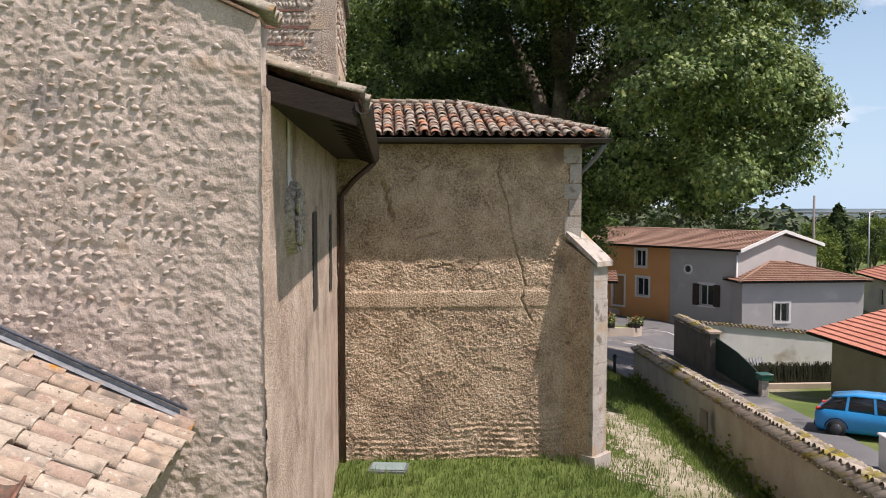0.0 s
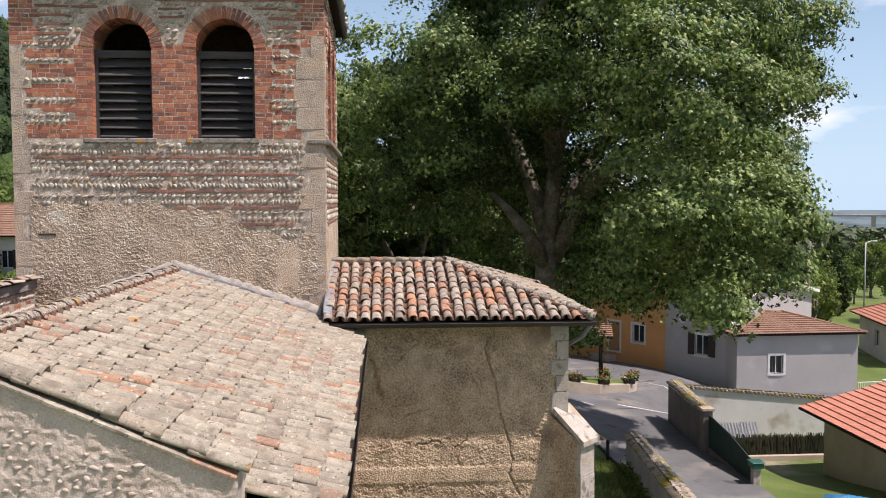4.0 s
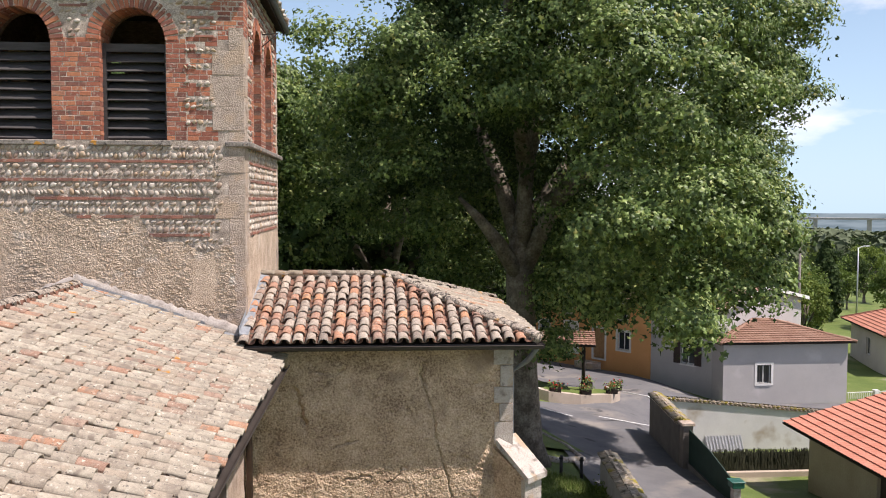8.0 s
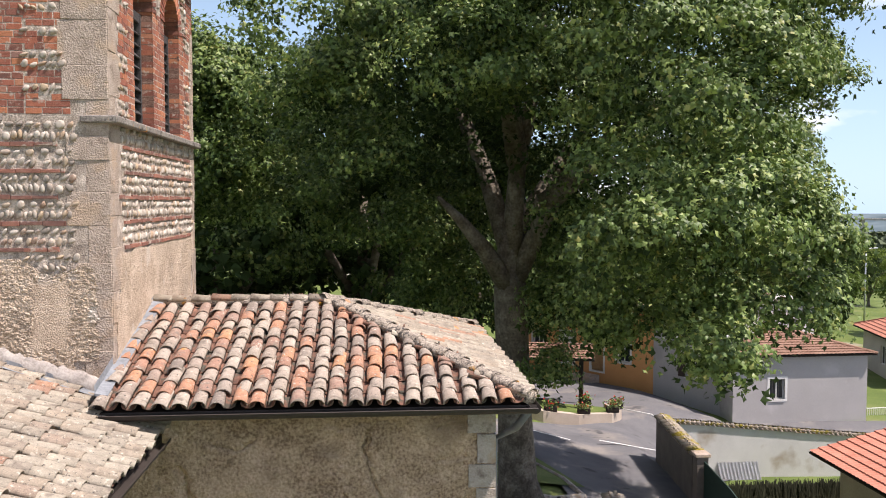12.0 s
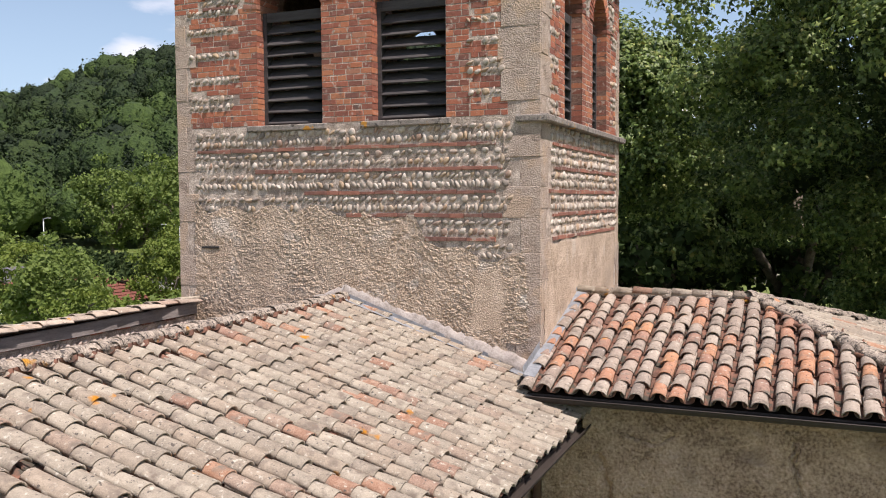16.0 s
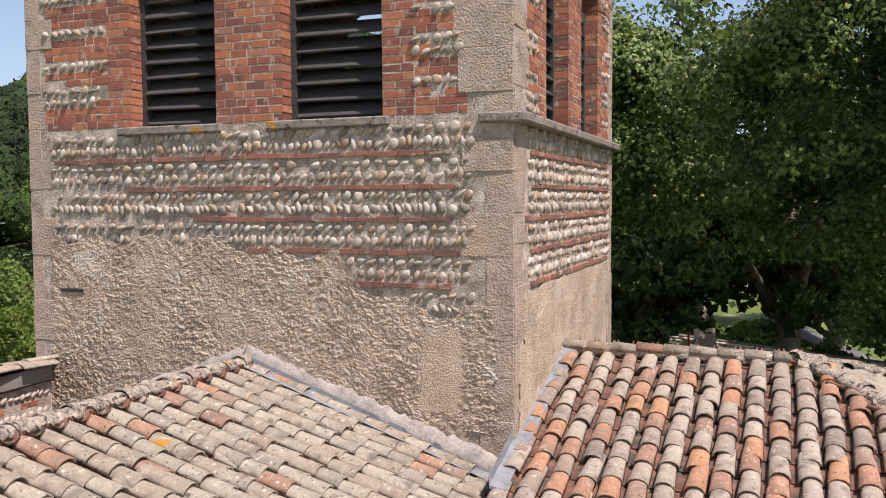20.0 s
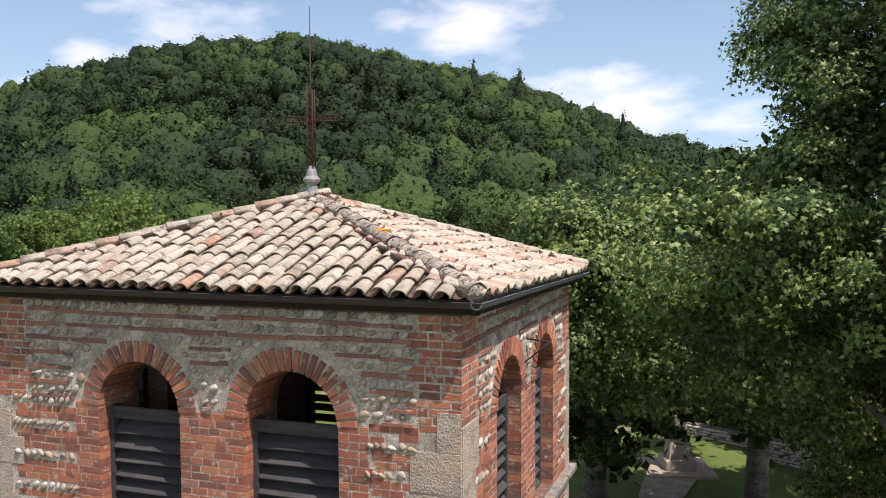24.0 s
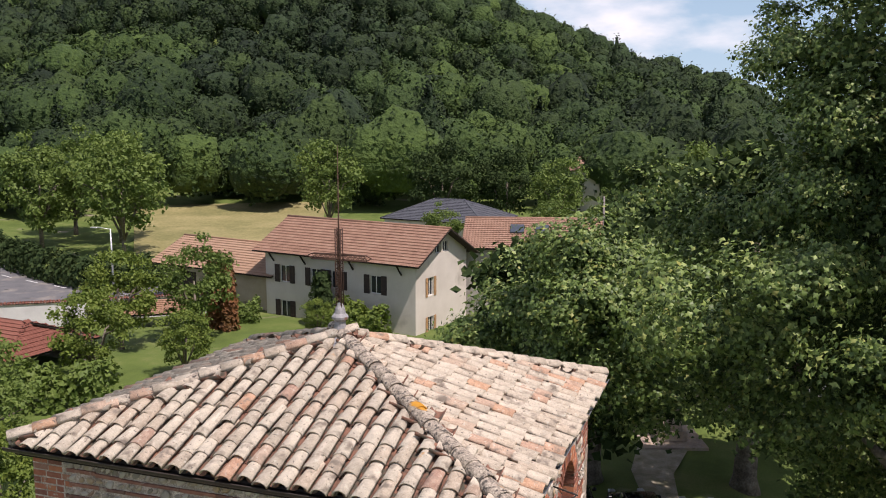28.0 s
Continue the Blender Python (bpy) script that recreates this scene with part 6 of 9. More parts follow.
M_HEATHER = mat("dark_heather_screen", [(0.3, (0.022, 0.026, 0.014)), (0.7, (0.060, 0.062, 0.036))], 8, fine=40, bump=0.6)
M_BEIGE = mat("beige_low_wall", [(0.3, (0.40, 0.33, 0.26)), (0.7, (0.52, 0.44, 0.36))], 1.5, fine=25, bump=0.3)
M_SLATE = mat("dark_slate_roof", [(0.3, (0.05, 0.055, 0.065)), (0.7, (0.10, 0.105, 0.12))], 1, fine=10, bump=0.2)
M_STEEL = mat("galvanised_steel", [(0.3, (0.42, 0.43, 0.44)), (0.7, (0.58, 0.59, 0.60))], 4, fine=30, rough=0.4, metal=0.5, bump=0.05)


def window(wall, x, z, w, h, surround=None, shutters=None, open_width=None, bars=False, door=None):
    """A window or door in the opening at (x, z) of a wall whose outside is -y."""
    bm = bmesh.new()
    fw, y = 0.06, 0.12
    for d in ((x, x + fw, y, y + 0.06, z, z + h), (x + w - fw, x + w, y, y + 0.06, z, z + h), (x + fw, x + w - fw, y, y + 0.06, z, z + fw), (x + fw, x + w - fw, y, y + 0.06, z + h - fw, z + h), (x + w / 2 - 0.035, x + w / 2 + 0.035, y, y + 0.05, z + fw, z + h - fw)):
        box_bm(bm, *d)
    win = part("window" if door is None else "door", bm, M_WHITE if door is None else door, wall)
    box("pane" if door is None else "panel", (x + fw, x + w - fw, y + 0.02, y + 0.035, z + fw, z + h - fw), M_GLASS if door is None else door, win)
    if surround:
        s = 0.14
        bm = bmesh.new()
        for d in ((x - s, x, -0.02, 0.1, z - s * 0.8, z + h + s), (x + w, x + w + s, -0.02, 0.1, z - s * 0.8, z + h + s), (x, x + w, -0.02, 0.1, z + h, z + h + s), (x, x + w, -0.05, 0.1, z - s * 0.8, z)):
            box_bm(bm, *d)
        part("surround", bm, surround, win)
    if shutters:
        sw = open_width or w / 2
        for x0 in (x - sw - 0.02, x + w + 0.02):
            bm = bmesh.new()
            box_bm(bm, x0, x0 + sw, -0.06, -0.015, z - 0.03, z + h + 0.03, 0.008)
            for zz in (z + h * 0.2, z + h * 0.8):
                box_bm(bm, x0 + 0.03, x0 + sw - 0.03, -0.085, -0.06, zz - 0.05, zz + 0.05)
            part("shutter", bm, shutters, win)
    if bars:
        for k in range(1, 5):
            tube("bar", [(x + w * k / 5, 0.05, z), (x + w * k / 5, 0.05, z + h)], 0.012, M_IRON, win, 5)


def house(name, label, m, L, D, H, wall_mat, roof_mat, rise, ov=0.35, roof="gable", base=-1.5, openings=(), category="house", pitch=0.24, side_mat=None, group=""):
    """A house: local x along its length, y its depth; its front faces -y. openings: (face, x, z, w, h, options)."""
    t = thing(name, label, category, m, group)
    faces = {"S": (pose(0, 0, 0), L), "E": (pose(L, 0, 0, 0, 0, 90), D), "N": (pose(L, D, 0, 0, 0, 180), L), "W": (pose(0, D, 0, 0, 0, -90), D)}
    th = 0.3
    for f, (mm, w) in faces.items():
        ops = [o for o in openings if o[0] == f]
        i0, i1 = (0, w) if f in "SN" else (th, w - th)
        outer = [(i0, base), (i1, base), (i1, H), (i0, H)]
        if roof == "gable" and f in "EW":
            sl = rise / (D / 2)
            outer = [(i0, base), (i1, base), (i1, H + sl * th), (w / 2, H + rise), (i0, H + sl * th)]
        hs = [[(o[1], o[2]), (o[1] + o[3], o[2]), (o[1] + o[3], o[2] + o[4]), (o[1], o[2] + o[4])] for o in ops]
        wl = holed_wall("wall", outer, hs, th, side_mat if side_mat and f in "EW" else wall_mat, t, mm)
        for o in ops:
            window(wl, *o[1:5], **(o[5] if len(o) > 5 else {}))
    sl = rise / (D / 2)
    sv = math.hypot(D / 2 + ov, sl * (D / 2 + ov))
    rf = box("roof", (0.3, L - 0.3, 0.3, D - 0.3, H - 0.1, H - 0.02), M_WOOD_DARK, t)
    ez = H - sl * ov + 0.10
    if roof == "gable":
        pl = [(0, 0), (L + 2 * ov, 0), (L + 2 * ov, sv), (0, sv)]
        ribbed("tile_field", (-ov, -ov, ez), (1, 0, 0), (0, 1, sl), pl, roof_mat, rf, pitch)
        ribbed("tile_field", (L + ov, D + ov, ez), (-1, 0, 0), (0, -1, sl), pl, roof_mat, rf, pitch)
        tube("ridge", [(-ov, D / 2, H + rise + 0.12), (L + ov, D / 2, H + rise + 0.12)], 0.11, roof_mat, rf, 8)
    else:
        r = D / 2 + ov
        ribbed("tile_field", (-ov, -ov, ez), (1, 0, 0), (0, 1, sl), [(0, 0), (L + 2 * ov, 0), (L + 2 * ov - r, sv), (r, sv)], roof_mat, rf, pitch)
        ribbed("tile_field", (L + ov, D + ov, ez), (-1, 0, 0), (0, -1, sl), [(0, 0), (L + 2 * ov, 0), (L + 2 * ov - r, sv), (r, sv)], roof_mat, rf, pitch)
        ribbed("tile_field", (L + ov, -ov, ez), (0, 1, 0), (-1, 0, sl), [(0, 0), (D + 2 * ov, 0), (r, sv)], roof_mat, rf, pitch)
        ribbed("tile_field", (-ov, D + ov, ez), (0, -1, 0), (1, 0, sl), [(0, 0), (D + 2 * ov, 0), (r, sv)], roof_mat, rf, pitch)
        for a, b in (((-ov, -ov), (D / 2, D / 2)), ((L + ov, -ov), (L - D / 2, D / 2)), ((L + ov, D + ov), (L - D / 2, D / 2)), ((-ov, D + ov), (D / 2, D / 2)), ((D / 2, D / 2), (L - D / 2, D / 2))):
            z0 = ez if b == (D / 2, D / 2) and a[0] < 0 or a[1] < 0 or a[1] > D or a[0] > L else H + rise + 0.1
            tube("hip", [(*a, z0 + 0.03), (*b, H + rise + 0.12)], 0.09, roof_mat, rf, 8)
    return t


def at_ground(x, y):
    return float(hgt(x, y))


# orange and grey terraced houses along the street
STREET = pose(12.9, 61.6, -3.0, 0, 0, -53.13)
opt = dict(surround=M_WHITE)
house("terraced_house", "orange rendered terraced house with pale window surrounds", STREET @ pose(-1, 0, 0), 10.2, 10, 4.45, M_ORANGE, M_ROOF_FAR, 0.85, 0.3, base=-2,
      openings=[("S", 5.6, 0.35, 0.95, 2.0, dict(surround=M_WHITE, door=M_SHUT_TAN)), ("S", 7.6, 1.15, 0.95, 1.2, opt), ("S", 7.5, 3.1, 0.8, 1.1, opt), ("S", 3.1, 0.5, 1.1, 2.0, dict(surround=M_WHITE, door=M_WHITE)), ("S", 2.9, 3.1, 0.8, 1.1, opt), ("S", 0.7, 1.15, 0.9, 1.2, opt)])
grey_front = house("terraced_house", "grey rendered terraced house with a round window and dark shutters", STREET @ pose(9.22, 0, 0), 4.8, 10, 4.45, M_GREY, M_ROOF_FAR, 0.85, 0.3, base=-2,
      openings=[("S", 2.2, 0.95, 0.95, 1.3, dict(surround=M_WHITE, shutters=M_SHUT_DARK))]).children[0]
ow = tube("round_window", [(1.33 + 0.27 * math.cos(a), -0.01, 3.15 + 0.27 * math.sin(a)) for a in np.linspace(0, 2 * math.pi, 25)], 0.07, M_WHITE, grey_front, 6, "round white framed window")
tube("pane", [(1.33, 0.0, 3.15), (1.33, -0.02, 3.15)], 0.22, M_GLASS, ow, 20)
box("doorstep", (4.7, 6.3, -0.9, -0.02, -1.2, 0.1), M_STONE, None, 0.02, "stone doorstep before the orange house", STREET @ pose(-1, 0, 0), "step")
house("house_extension", "single storey grey extension with a low tiled hip roof", pose(21.1, 49.2, -3.65, 0, 0, 2), 7.6, 6.5, 3.35, M_GREY, M_ROOF_FAR, 0.78, 0.35, "hip", -1.5,
      openings=[("S", 2.05, 0.95, 0.85, 1.1, dict(surround=M_WHITE, bars=True))])
tagged(tube("rain_pipe", [(21.2, 50.3, 1.2), (21.15, 50.2, -4.4)], 0.06, M_WHITE, None, 8), "white downpipe at the house corner", "downpipe")
# white barge boards on the grey gable
for k, (y0_, z0_, y1_, z1_) in enumerate(((-0.35, 4.42, 5.0, 5.47), (10.35, 4.42, 5.0, 5.47))):
    bb = prism("barge_board", [STREET @ Vector((14.36, y0_, z0_ - 0.05)), STREET @ Vector((14.36, y1_, z1_ - 0.05)), STREET @ Vector((14.36, y1_, z1_ + 0.16)), STREET @ Vector((14.36, y0_, z0_ + 0.16))], STREET.to_3x3() @ Vector((0.05, 0, 0)), M_WHITE)
    tagged(bb, "white painted barge board of the grey gable", "barge board")

# red roofed house beside the lane
house("bungalow", "low house with a bright terracotta tile roof and brown walls", pose(18.0, 33.2, -2.95, 0, 0, -90), 9.0, 8.0, 2.2, M_BARN, M_ROOF_BRIGHT, 1.05, 0.75, "gable", -1.5,
      openings=[("S", 4.6, 0.2, 2.2, 2.0, dict(door=M_SHUT_DARK)), ("W", 3.0, 0.9, 1.1, 1.0, {})], pitch=0.2)
house("far_house", "house with a red hipped roof beyond the gardens", pose(36.6, 58.0, -4.75, 0, 0, -13), 12, 8.6, 3.5, M_CREAM, M_ROOF_RED, 1.75, 0.6, "hip", -3,
      openings=[("S", 2, 1.2, 1.2, 1.4, {}), ("S", 6, 1.2, 1.2, 1.4, {}), ("W", 3.6, 1.2, 1.0, 1.3, {})])


def coped_wall(name, label, a, b, z0, z1, height, thick, wall_mat, tile_mat, seed, keep=None, two=True, below=1.0, tile_len=1.0):
    """A garden wall from a to b whose top runs from z0 to z1, with a tiled coping."""
    a, b = Vector((*a, 0)), Vector((*b, 0))
    d = b - a
    L = d.length
    u = d.normalized()
    s = Vector((-u.y, u.x, 0))
    t = thing(name, label, "garden wall")
    n = 12
    vs = [a + u * (L * k / n) + s * q + Vector((0, 0, z0 + (z1 - z0) * k / n - e)) for k in range(n + 1) for q, e in ((-thick / 2, height + below), (thick / 2, height + below), (thick / 2, 0), (-thick / 2, 0))]
    fs = [(4 * k + i, 4 * k + (i + 1) % 4, 4 * k + 4 + (i + 1) % 4, 4 * k + 4 + i) for k in range(n) for i in range(4)] + [(0, 3, 2, 1), (4 * n, 4 * n + 1, 4 * n + 2, 4 * n + 3)]
    put("wall_body", mesh_from("wall_body", vs, fs, wall_mat), t)
    r = random.Random(seed)
    me = tile_mesh(tile_mat)
    k, i = 0.1, 0
    while k < L:
        z = z0 + (z1 - z0) * k / L
        for side in ((1, -1) if two else (1,)):
            out = s * side
            up = (Vector((0, 0, 0.30)) - out).normalized()
            nn = Vector((0, 0, 1)) - up * up.z
            nn.normalize()
            base = Matrix((up.cross(nn) * 1, up, nn)).transposed().to_4x4()
            p = a + u * (k + r.uniform(-0.01, 0.01)) + out * (thick / 2 + 0.10) + Vector((0, 0, z + 0.02 + r.uniform(-0.015, 0.015)))
            put("coping_tile", me, t, Matrix.Translation(p) @ base @ Matrix.Rotation(radians(r.uniform(-5, 5)), 4, "Z") @ Matrix.Diagonal((1.12, tile_len, 1.35, 1)))
        k += 0.215
        i += 1
    bm = bmesh.new()
    prism("coping_bed", [a + s * -(thick / 2 + 0.08) + Vector((0, 0, z0 - 0.02)), a + s * (thick / 2 + 0.08) + Vector((0, 0, z0 - 0.02)), a + Vector((0, 0, z0 + 0.09))], d + Vector((0, 0, z1 - z0)), M_HIP, t)
    bm.free()
    return t


bw = coped_wall("churchyard_wall", "long rendered churchyard wall with a mossy tile coping", (9.0, 29.6), (6.2, 7.0), -0.72, 0.95, 1.3, 0.42, M_OLDWALL, M_MOSS, 101, tile_len=1.15)
# dark slab on the churchyard wall, painting the shade of a small recess
box("niche", (-0.17, 0.17, -0.02, 0.03, -0.22, 0.26), M_DARKWALL, bw, 0.01, "small dark slab that paints a recess in the wall", pose(7.46, 18.9, -0.42, 0, 0, -83) @ pose(0, -0.215, 0) )
coped_wall("garden_wall", "dark weathered garden wall with mossy coping", (13.9, 39.6), (13.25, 33.9), -1.02, -0.88, 1.6, 0.4, M_DARKWALL, M_MOSS, 102)
coped_wall("garden_wall", "white garden wall with a thin tile coping", (14.1, 39.75), (24.5, 40.4), -1.22, -2.35, 1.9, 0.3, M_WHITEWALL, M_MOSS, 103, below=1.6, two=True, tile_len=0.42)
pl = thing("gate_pillar", "stone gate pillar with a flat cap", "pillar", pose(13.25, 33.65, 0))
box("shaft", (-0.2, 0.2, -0.2, 0.2, -3.4, -0.82), M_DARKWALL, pl, 0.01)
box("cap", (-0.27, 0.27, -0.27, 0.27, -0.82, -0.70), M_STONE, pl, 0.02)

# green screen fence along the lane, on a low kerb wall
fa, fb = Vector((13.27, 33.4, 0)), Vector((13.3, 29.3, 0))
fence = thing("fence", "dark green fabric screen fence on a low wall", "fence")
prism("screen", [fa + Vector((0, 0, -2.25)), fb + Vector((0, 0, -2.45)), fb + Vector((0, 0, -1.62)), fa.lerp(fb, 0.5) + Vector((0, 0, -1.18)), fa + Vector((0, 0, -0.95))], (0.04, 0, 0), M_GREENMESH, fence)
prism("kerb_wall", [fa + Vector((-0.05, 0, -3.4)), fb + Vector((-0.05, 0, -3.4)), fb + Vector((-0.05, 0, -2.44)), fa + Vector((-0.05, 0, -2.24))], (0.22, 0, 0), M_DARKWALL, fence)
for k in range(4):
    p = fa.lerp(fb, k / 3.0)
    tube("post", [p + Vector((0.08, 0, -2.6)), p + Vector((0.08, 0, -1.0 - 0.2 * k))], 0.025, M_GREENMESH, fence, 6)
mb = thing("letterbox", "green metal letterbox on a pale concrete pillar", "letterbox", pose(13.32, 29.1, 0))
box("pillar", (-0.13, 0.13, -0.13, 0.13, -3.2, -1.75), M_WHITESTONE, mb, 0.01)
box("box", (-0.20, 0.22, -0.22, 0.22, -1.75, -1.55), M_LETTERBOX, mb, 0.02, "green metal box")
box("lid", (-0.23, 0.25, -0.25, 0.25, -1.55, -1.52), M_LETTERBOX, mb, 0.01)
# heather screen and beige low wall of the garden
gs = thing("garden_screen", "dark heather screen on a beige low wall", "fence")
box("low_wall", (14.2, 20.4, 35.3, 35.5, -4.6, -3.3), M_BEIGE, gs, 0.015)
hrn = np.random.default_rng(8)
hx = hrn.uniform(13.7, 20.4, 2600)
hp = np.stack([hx, hrn.uniform(35.55, 35.72, 2600), hrn.uniform(-3.75, -2.95, 2600)], -1)
TWIG_V = np.array([(-0.02, 0, 0), (0.02, 0, 0), (0.015, 0.02, 1), (-0.015, 0.01, 1)])
TWIGS = [Matrix.Translation(p) @ Matrix.Rotation(q, 4, "Y") @ Matrix.Rotation(w, 4, "X") @ Matrix.Diagonal((1, 1, 0.55, 1)) for p, q, w in zip(hp.tolist(), hrn.normal(0, 0.12, 2600).tolist(), hrn.normal(0, 0.1, 2600).tolist())]
joined("heather_brushwood", TWIG_V, [(0, 1, 2, 3)], TWIGS, M_HEATHER, gs)
box("screen_backing", (13.7, 20.4, 35.74, 35.78, -3.8, -2.62), M_HEATHER, gs)

sheet = thing("corrugated_sheet", "pale corrugated metal sheet leaning in the garden corner", "metal sheet", pose(16.4, 39.15, -4.05, 60, 0, 4) @ Matrix.Scale(0.9, 4))
bm = bmesh.new()
rows = [[bm.verts.new((0.035 * k, v, 0.018 * math.sin(1.25 * k))) for k in range(58)] for v in (0.0, 0.7, 1.35)]
for ra, rb in zip(rows, rows[1:]):
    for k in range(57):
        bm.faces.new((ra[k], ra[k + 1], rb[k + 1], rb[k]))
bmesh.ops.solidify(bm, geom=bm.faces[:], thickness=0.006)
part("sheet", bm, M_STEEL, sheet)
rail = thing("railing", "white metal railing on a low garden wall", "railing", pose(29.4, 50.6, -4.9, 0, 0, 6))
box("low_wall", (0, 6.4, -0.1, 0.1, -0.8, 0.35), M_GREY, rail, 0.01)
for z in (0.45, 1.25):
    box("rail", (0, 6.4, -0.02, 0.02, z, z + 0.05), M_WHITE, rail, 0.005)
for k in range(50):
    box("baluster", (0.05 + 0.128 * k, 0.08 + 0.128 * k, -0.012, 0.012, 0.5, 1.25), M_WHITE, rail)
for x in (1.9, 4.4):
    box("post", (x - 0.15, x + 0.15, -0.15, 0.15, -0.8, 1.4), M_WHITE, rail, 0.01)


M_CARGLASS = mat("tinted_car_glass", [(0.3, (0.012, 0.014, 0.016)), (0.7, (0.02, 0.022, 0.025))], 2, fine=10, rough=0.05, bump=0, spec=0.7)
M_TAIL = mat("red_lamp_plastic", [(0.3, (0.45, 0.02, 0.02)), (0.7, (0.55, 0.04, 0.03))], 4, fine=30, rough=0.2, bump=0)
M_TYRE = mat("black_rubber", [(0.3, (0.012, 0.012, 0.012)), (0.7, (0.025, 0.025, 0.025))], 8, fine=40, rough=0.8, bump=0.2)
M_CARBLUE = mat("bright_blue_car_paint", [(0.3, (0.01, 0.22, 0.52)), (0.7, (0.02, 0.28, 0.60))], 1, fine=6, rough=0.25, bump=0, spec=0.6)
M_CARBLACK = mat("black_car_paint", [(0.3, (0.010, 0.011, 0.013)), (0.7, (0.018, 0.02, 0.023))], 1, fine=6, rough=0.2, bump=0, spec=0.6)
M_CARGREY = mat("dark_grey_car_paint", [(0.3, (0.04, 0.043, 0.048)), (0.7, (0.06, 0.063, 0.07))], 1, fine=6, rough=0.25, bump=0, spec=0.6)
M_CARSILVER = mat("silver_car_paint", [(0.3, (0.30, 0.31, 0.33)), (0.7, (0.36, 0.37, 0.39))], 1, fine=6, rough=0.3, bump=0, spec=0.6)


def car(name, label, m, paint, length=3.95, group=""):
    """A small hatchback: nose towards +x, wheels on z = 0."""
    t = thing(name, label, "car", m, group)
    Lh = length / 2
    # stations along x: bottom, belt and half width
    st = [(-Lh, 0.42, 0.80, 0.66), (-Lh + 0.06, 0.28, 0.93, 0.76), (-Lh + 0.35, 0.22, 0.98, 0.84), (-0.9, 0.20, 0.97, 0.86), (0.2, 0.20, 0.93, 0.86), (0.95, 0.20, 0.90, 0.85), (Lh - 0.5, 0.22, 0.80, 0.82), (Lh - 0.12, 0.28, 0.66, 0.74), (Lh, 0.40, 0.55, 0.60)]
    def loft(name, rows, material, label=""):
        n = len(rows[0])
        vs = [p for r in rows for p in r]
        fs = [(i * n + k, i * n + (k + 1) % n, (i + 1) * n + (k + 1) % n, (i + 1) * n + k) for i in range(len(rows) - 1) for k in range(n)] + [tuple(range(n))[::-1], tuple(range((len(rows) - 1) * n, len(rows) * n))]
        return put(name, mesh_from(name, vs, fs, material, True), t, None, label)
    rows = []
    for x, b, z, w in st:
        rows.append([(x, -w * 0.92, b), (x, -w, b + 0.14), (x, -w, (b + z) / 2), (x, -w * 0.97, z - 0.05), (x, -w * 0.86, z), (x, w * 0.86, z), (x, w * 0.97, z - 0.05), (x, w, (b + z) / 2), (x, w, b + 0.14), (x, w * 0.92, b)])
    body = loft("body", rows, paint)
    gl = [(-Lh + 0.10, 0.92, 0.62, 0.90), (-Lh + 0.62, 1.37, 0.57, 0.92), (-0.7, 1.45, 0.60, 0.92), (0.1, 1.44, 0.60, 0.90), (0.62, 1.22, 0.62, 0.90), (1.12, 0.90, 0.66, 0.86)]
    loft("glazing", [[(x, -0.80, lo), (x, -w, z - 0.03), (x, -w * 0.9, z), (x, w * 0.9, z), (x, w, z - 0.03), (x, 0.80, lo)] for x, z, w, lo in gl], M_CARGLASS, "dark tinted glass")
    loft("roof", [[(x, -w - 0.015, z - 0.035), (x, -w * 0.9, z + 0.015), (x, w * 0.9, z + 0.015), (x, w + 0.015, z - 0.035)] for x, z, w, lo in ((-Lh + 0.50, 1.35, 0.57, 0), (-0.7, 1.45, 0.60, 0), (0.1, 1.44, 0.60, 0), (0.30, 1.38, 0.60, 0))], paint)
    for s in (-1, 1):
        for xa, za, xb, zb in ((-0.95, 0.93, -0.9, 1.40), (-0.05, 0.92, -0.1, 1.42)):
            prism("pillar", [(xa - 0.04, s * 0.80, za), (xa + 0.05, s * 0.80, za), (xb + 0.04, s * 0.615, zb), (xb - 0.04, s * 0.615, zb)], (0, s * 0.02, 0.004), paint, t)
        box("tail_light", (-Lh + 0.04, -Lh + 0.24, s * 0.62 - 0.12, s * 0.62 + 0.14, 0.78, 0.98), M_TAIL, t, 0.03, "red tail light")
        box("headlight", (Lh - 0.32, Lh - 0.05, s * 0.58 - 0.14, s * 0.58 + 0.12, 0.60, 0.74), M_STEEL, t, 0.03)
        box("mirror", (0.62, 0.76, s * 0.93 - 0.08, s * 0.93 + 0.08, 0.92, 1.05), paint, t, 0.03)
        for x in (-Lh + 0.72, Lh - 0.78):
            y = s * 0.80
            w = tube("wheel", [(x, y - 0.09, 0.31), (x, y + 0.09, 0.31)], 0.31, M_TYRE, t, 18)
            tube("rim", [(x, y + s * 0.085, 0.31), (x, y + s * 0.10, 0.31)], 0.19, M_CARGREY, w, 14)
            tube("wheel_arch", [(x + 0.37 * math.cos(a), s * 0.855, 0.31 + 0.37 * math.sin(a)) for a in np.linspace(0.1, 3.04, 9)], 0.022, M_TYRE, t, 6)
    box("bumper", (-Lh - 0.03, -Lh + 0.14, -0.62, 0.62, 0.32, 0.50), M_TYRE, t, 0.03)
    box("number_plate", (-Lh - 0.04, -Lh - 0.02, -0.26, 0.26, 0.54, 0.65), M_WHITE, t)
    return t


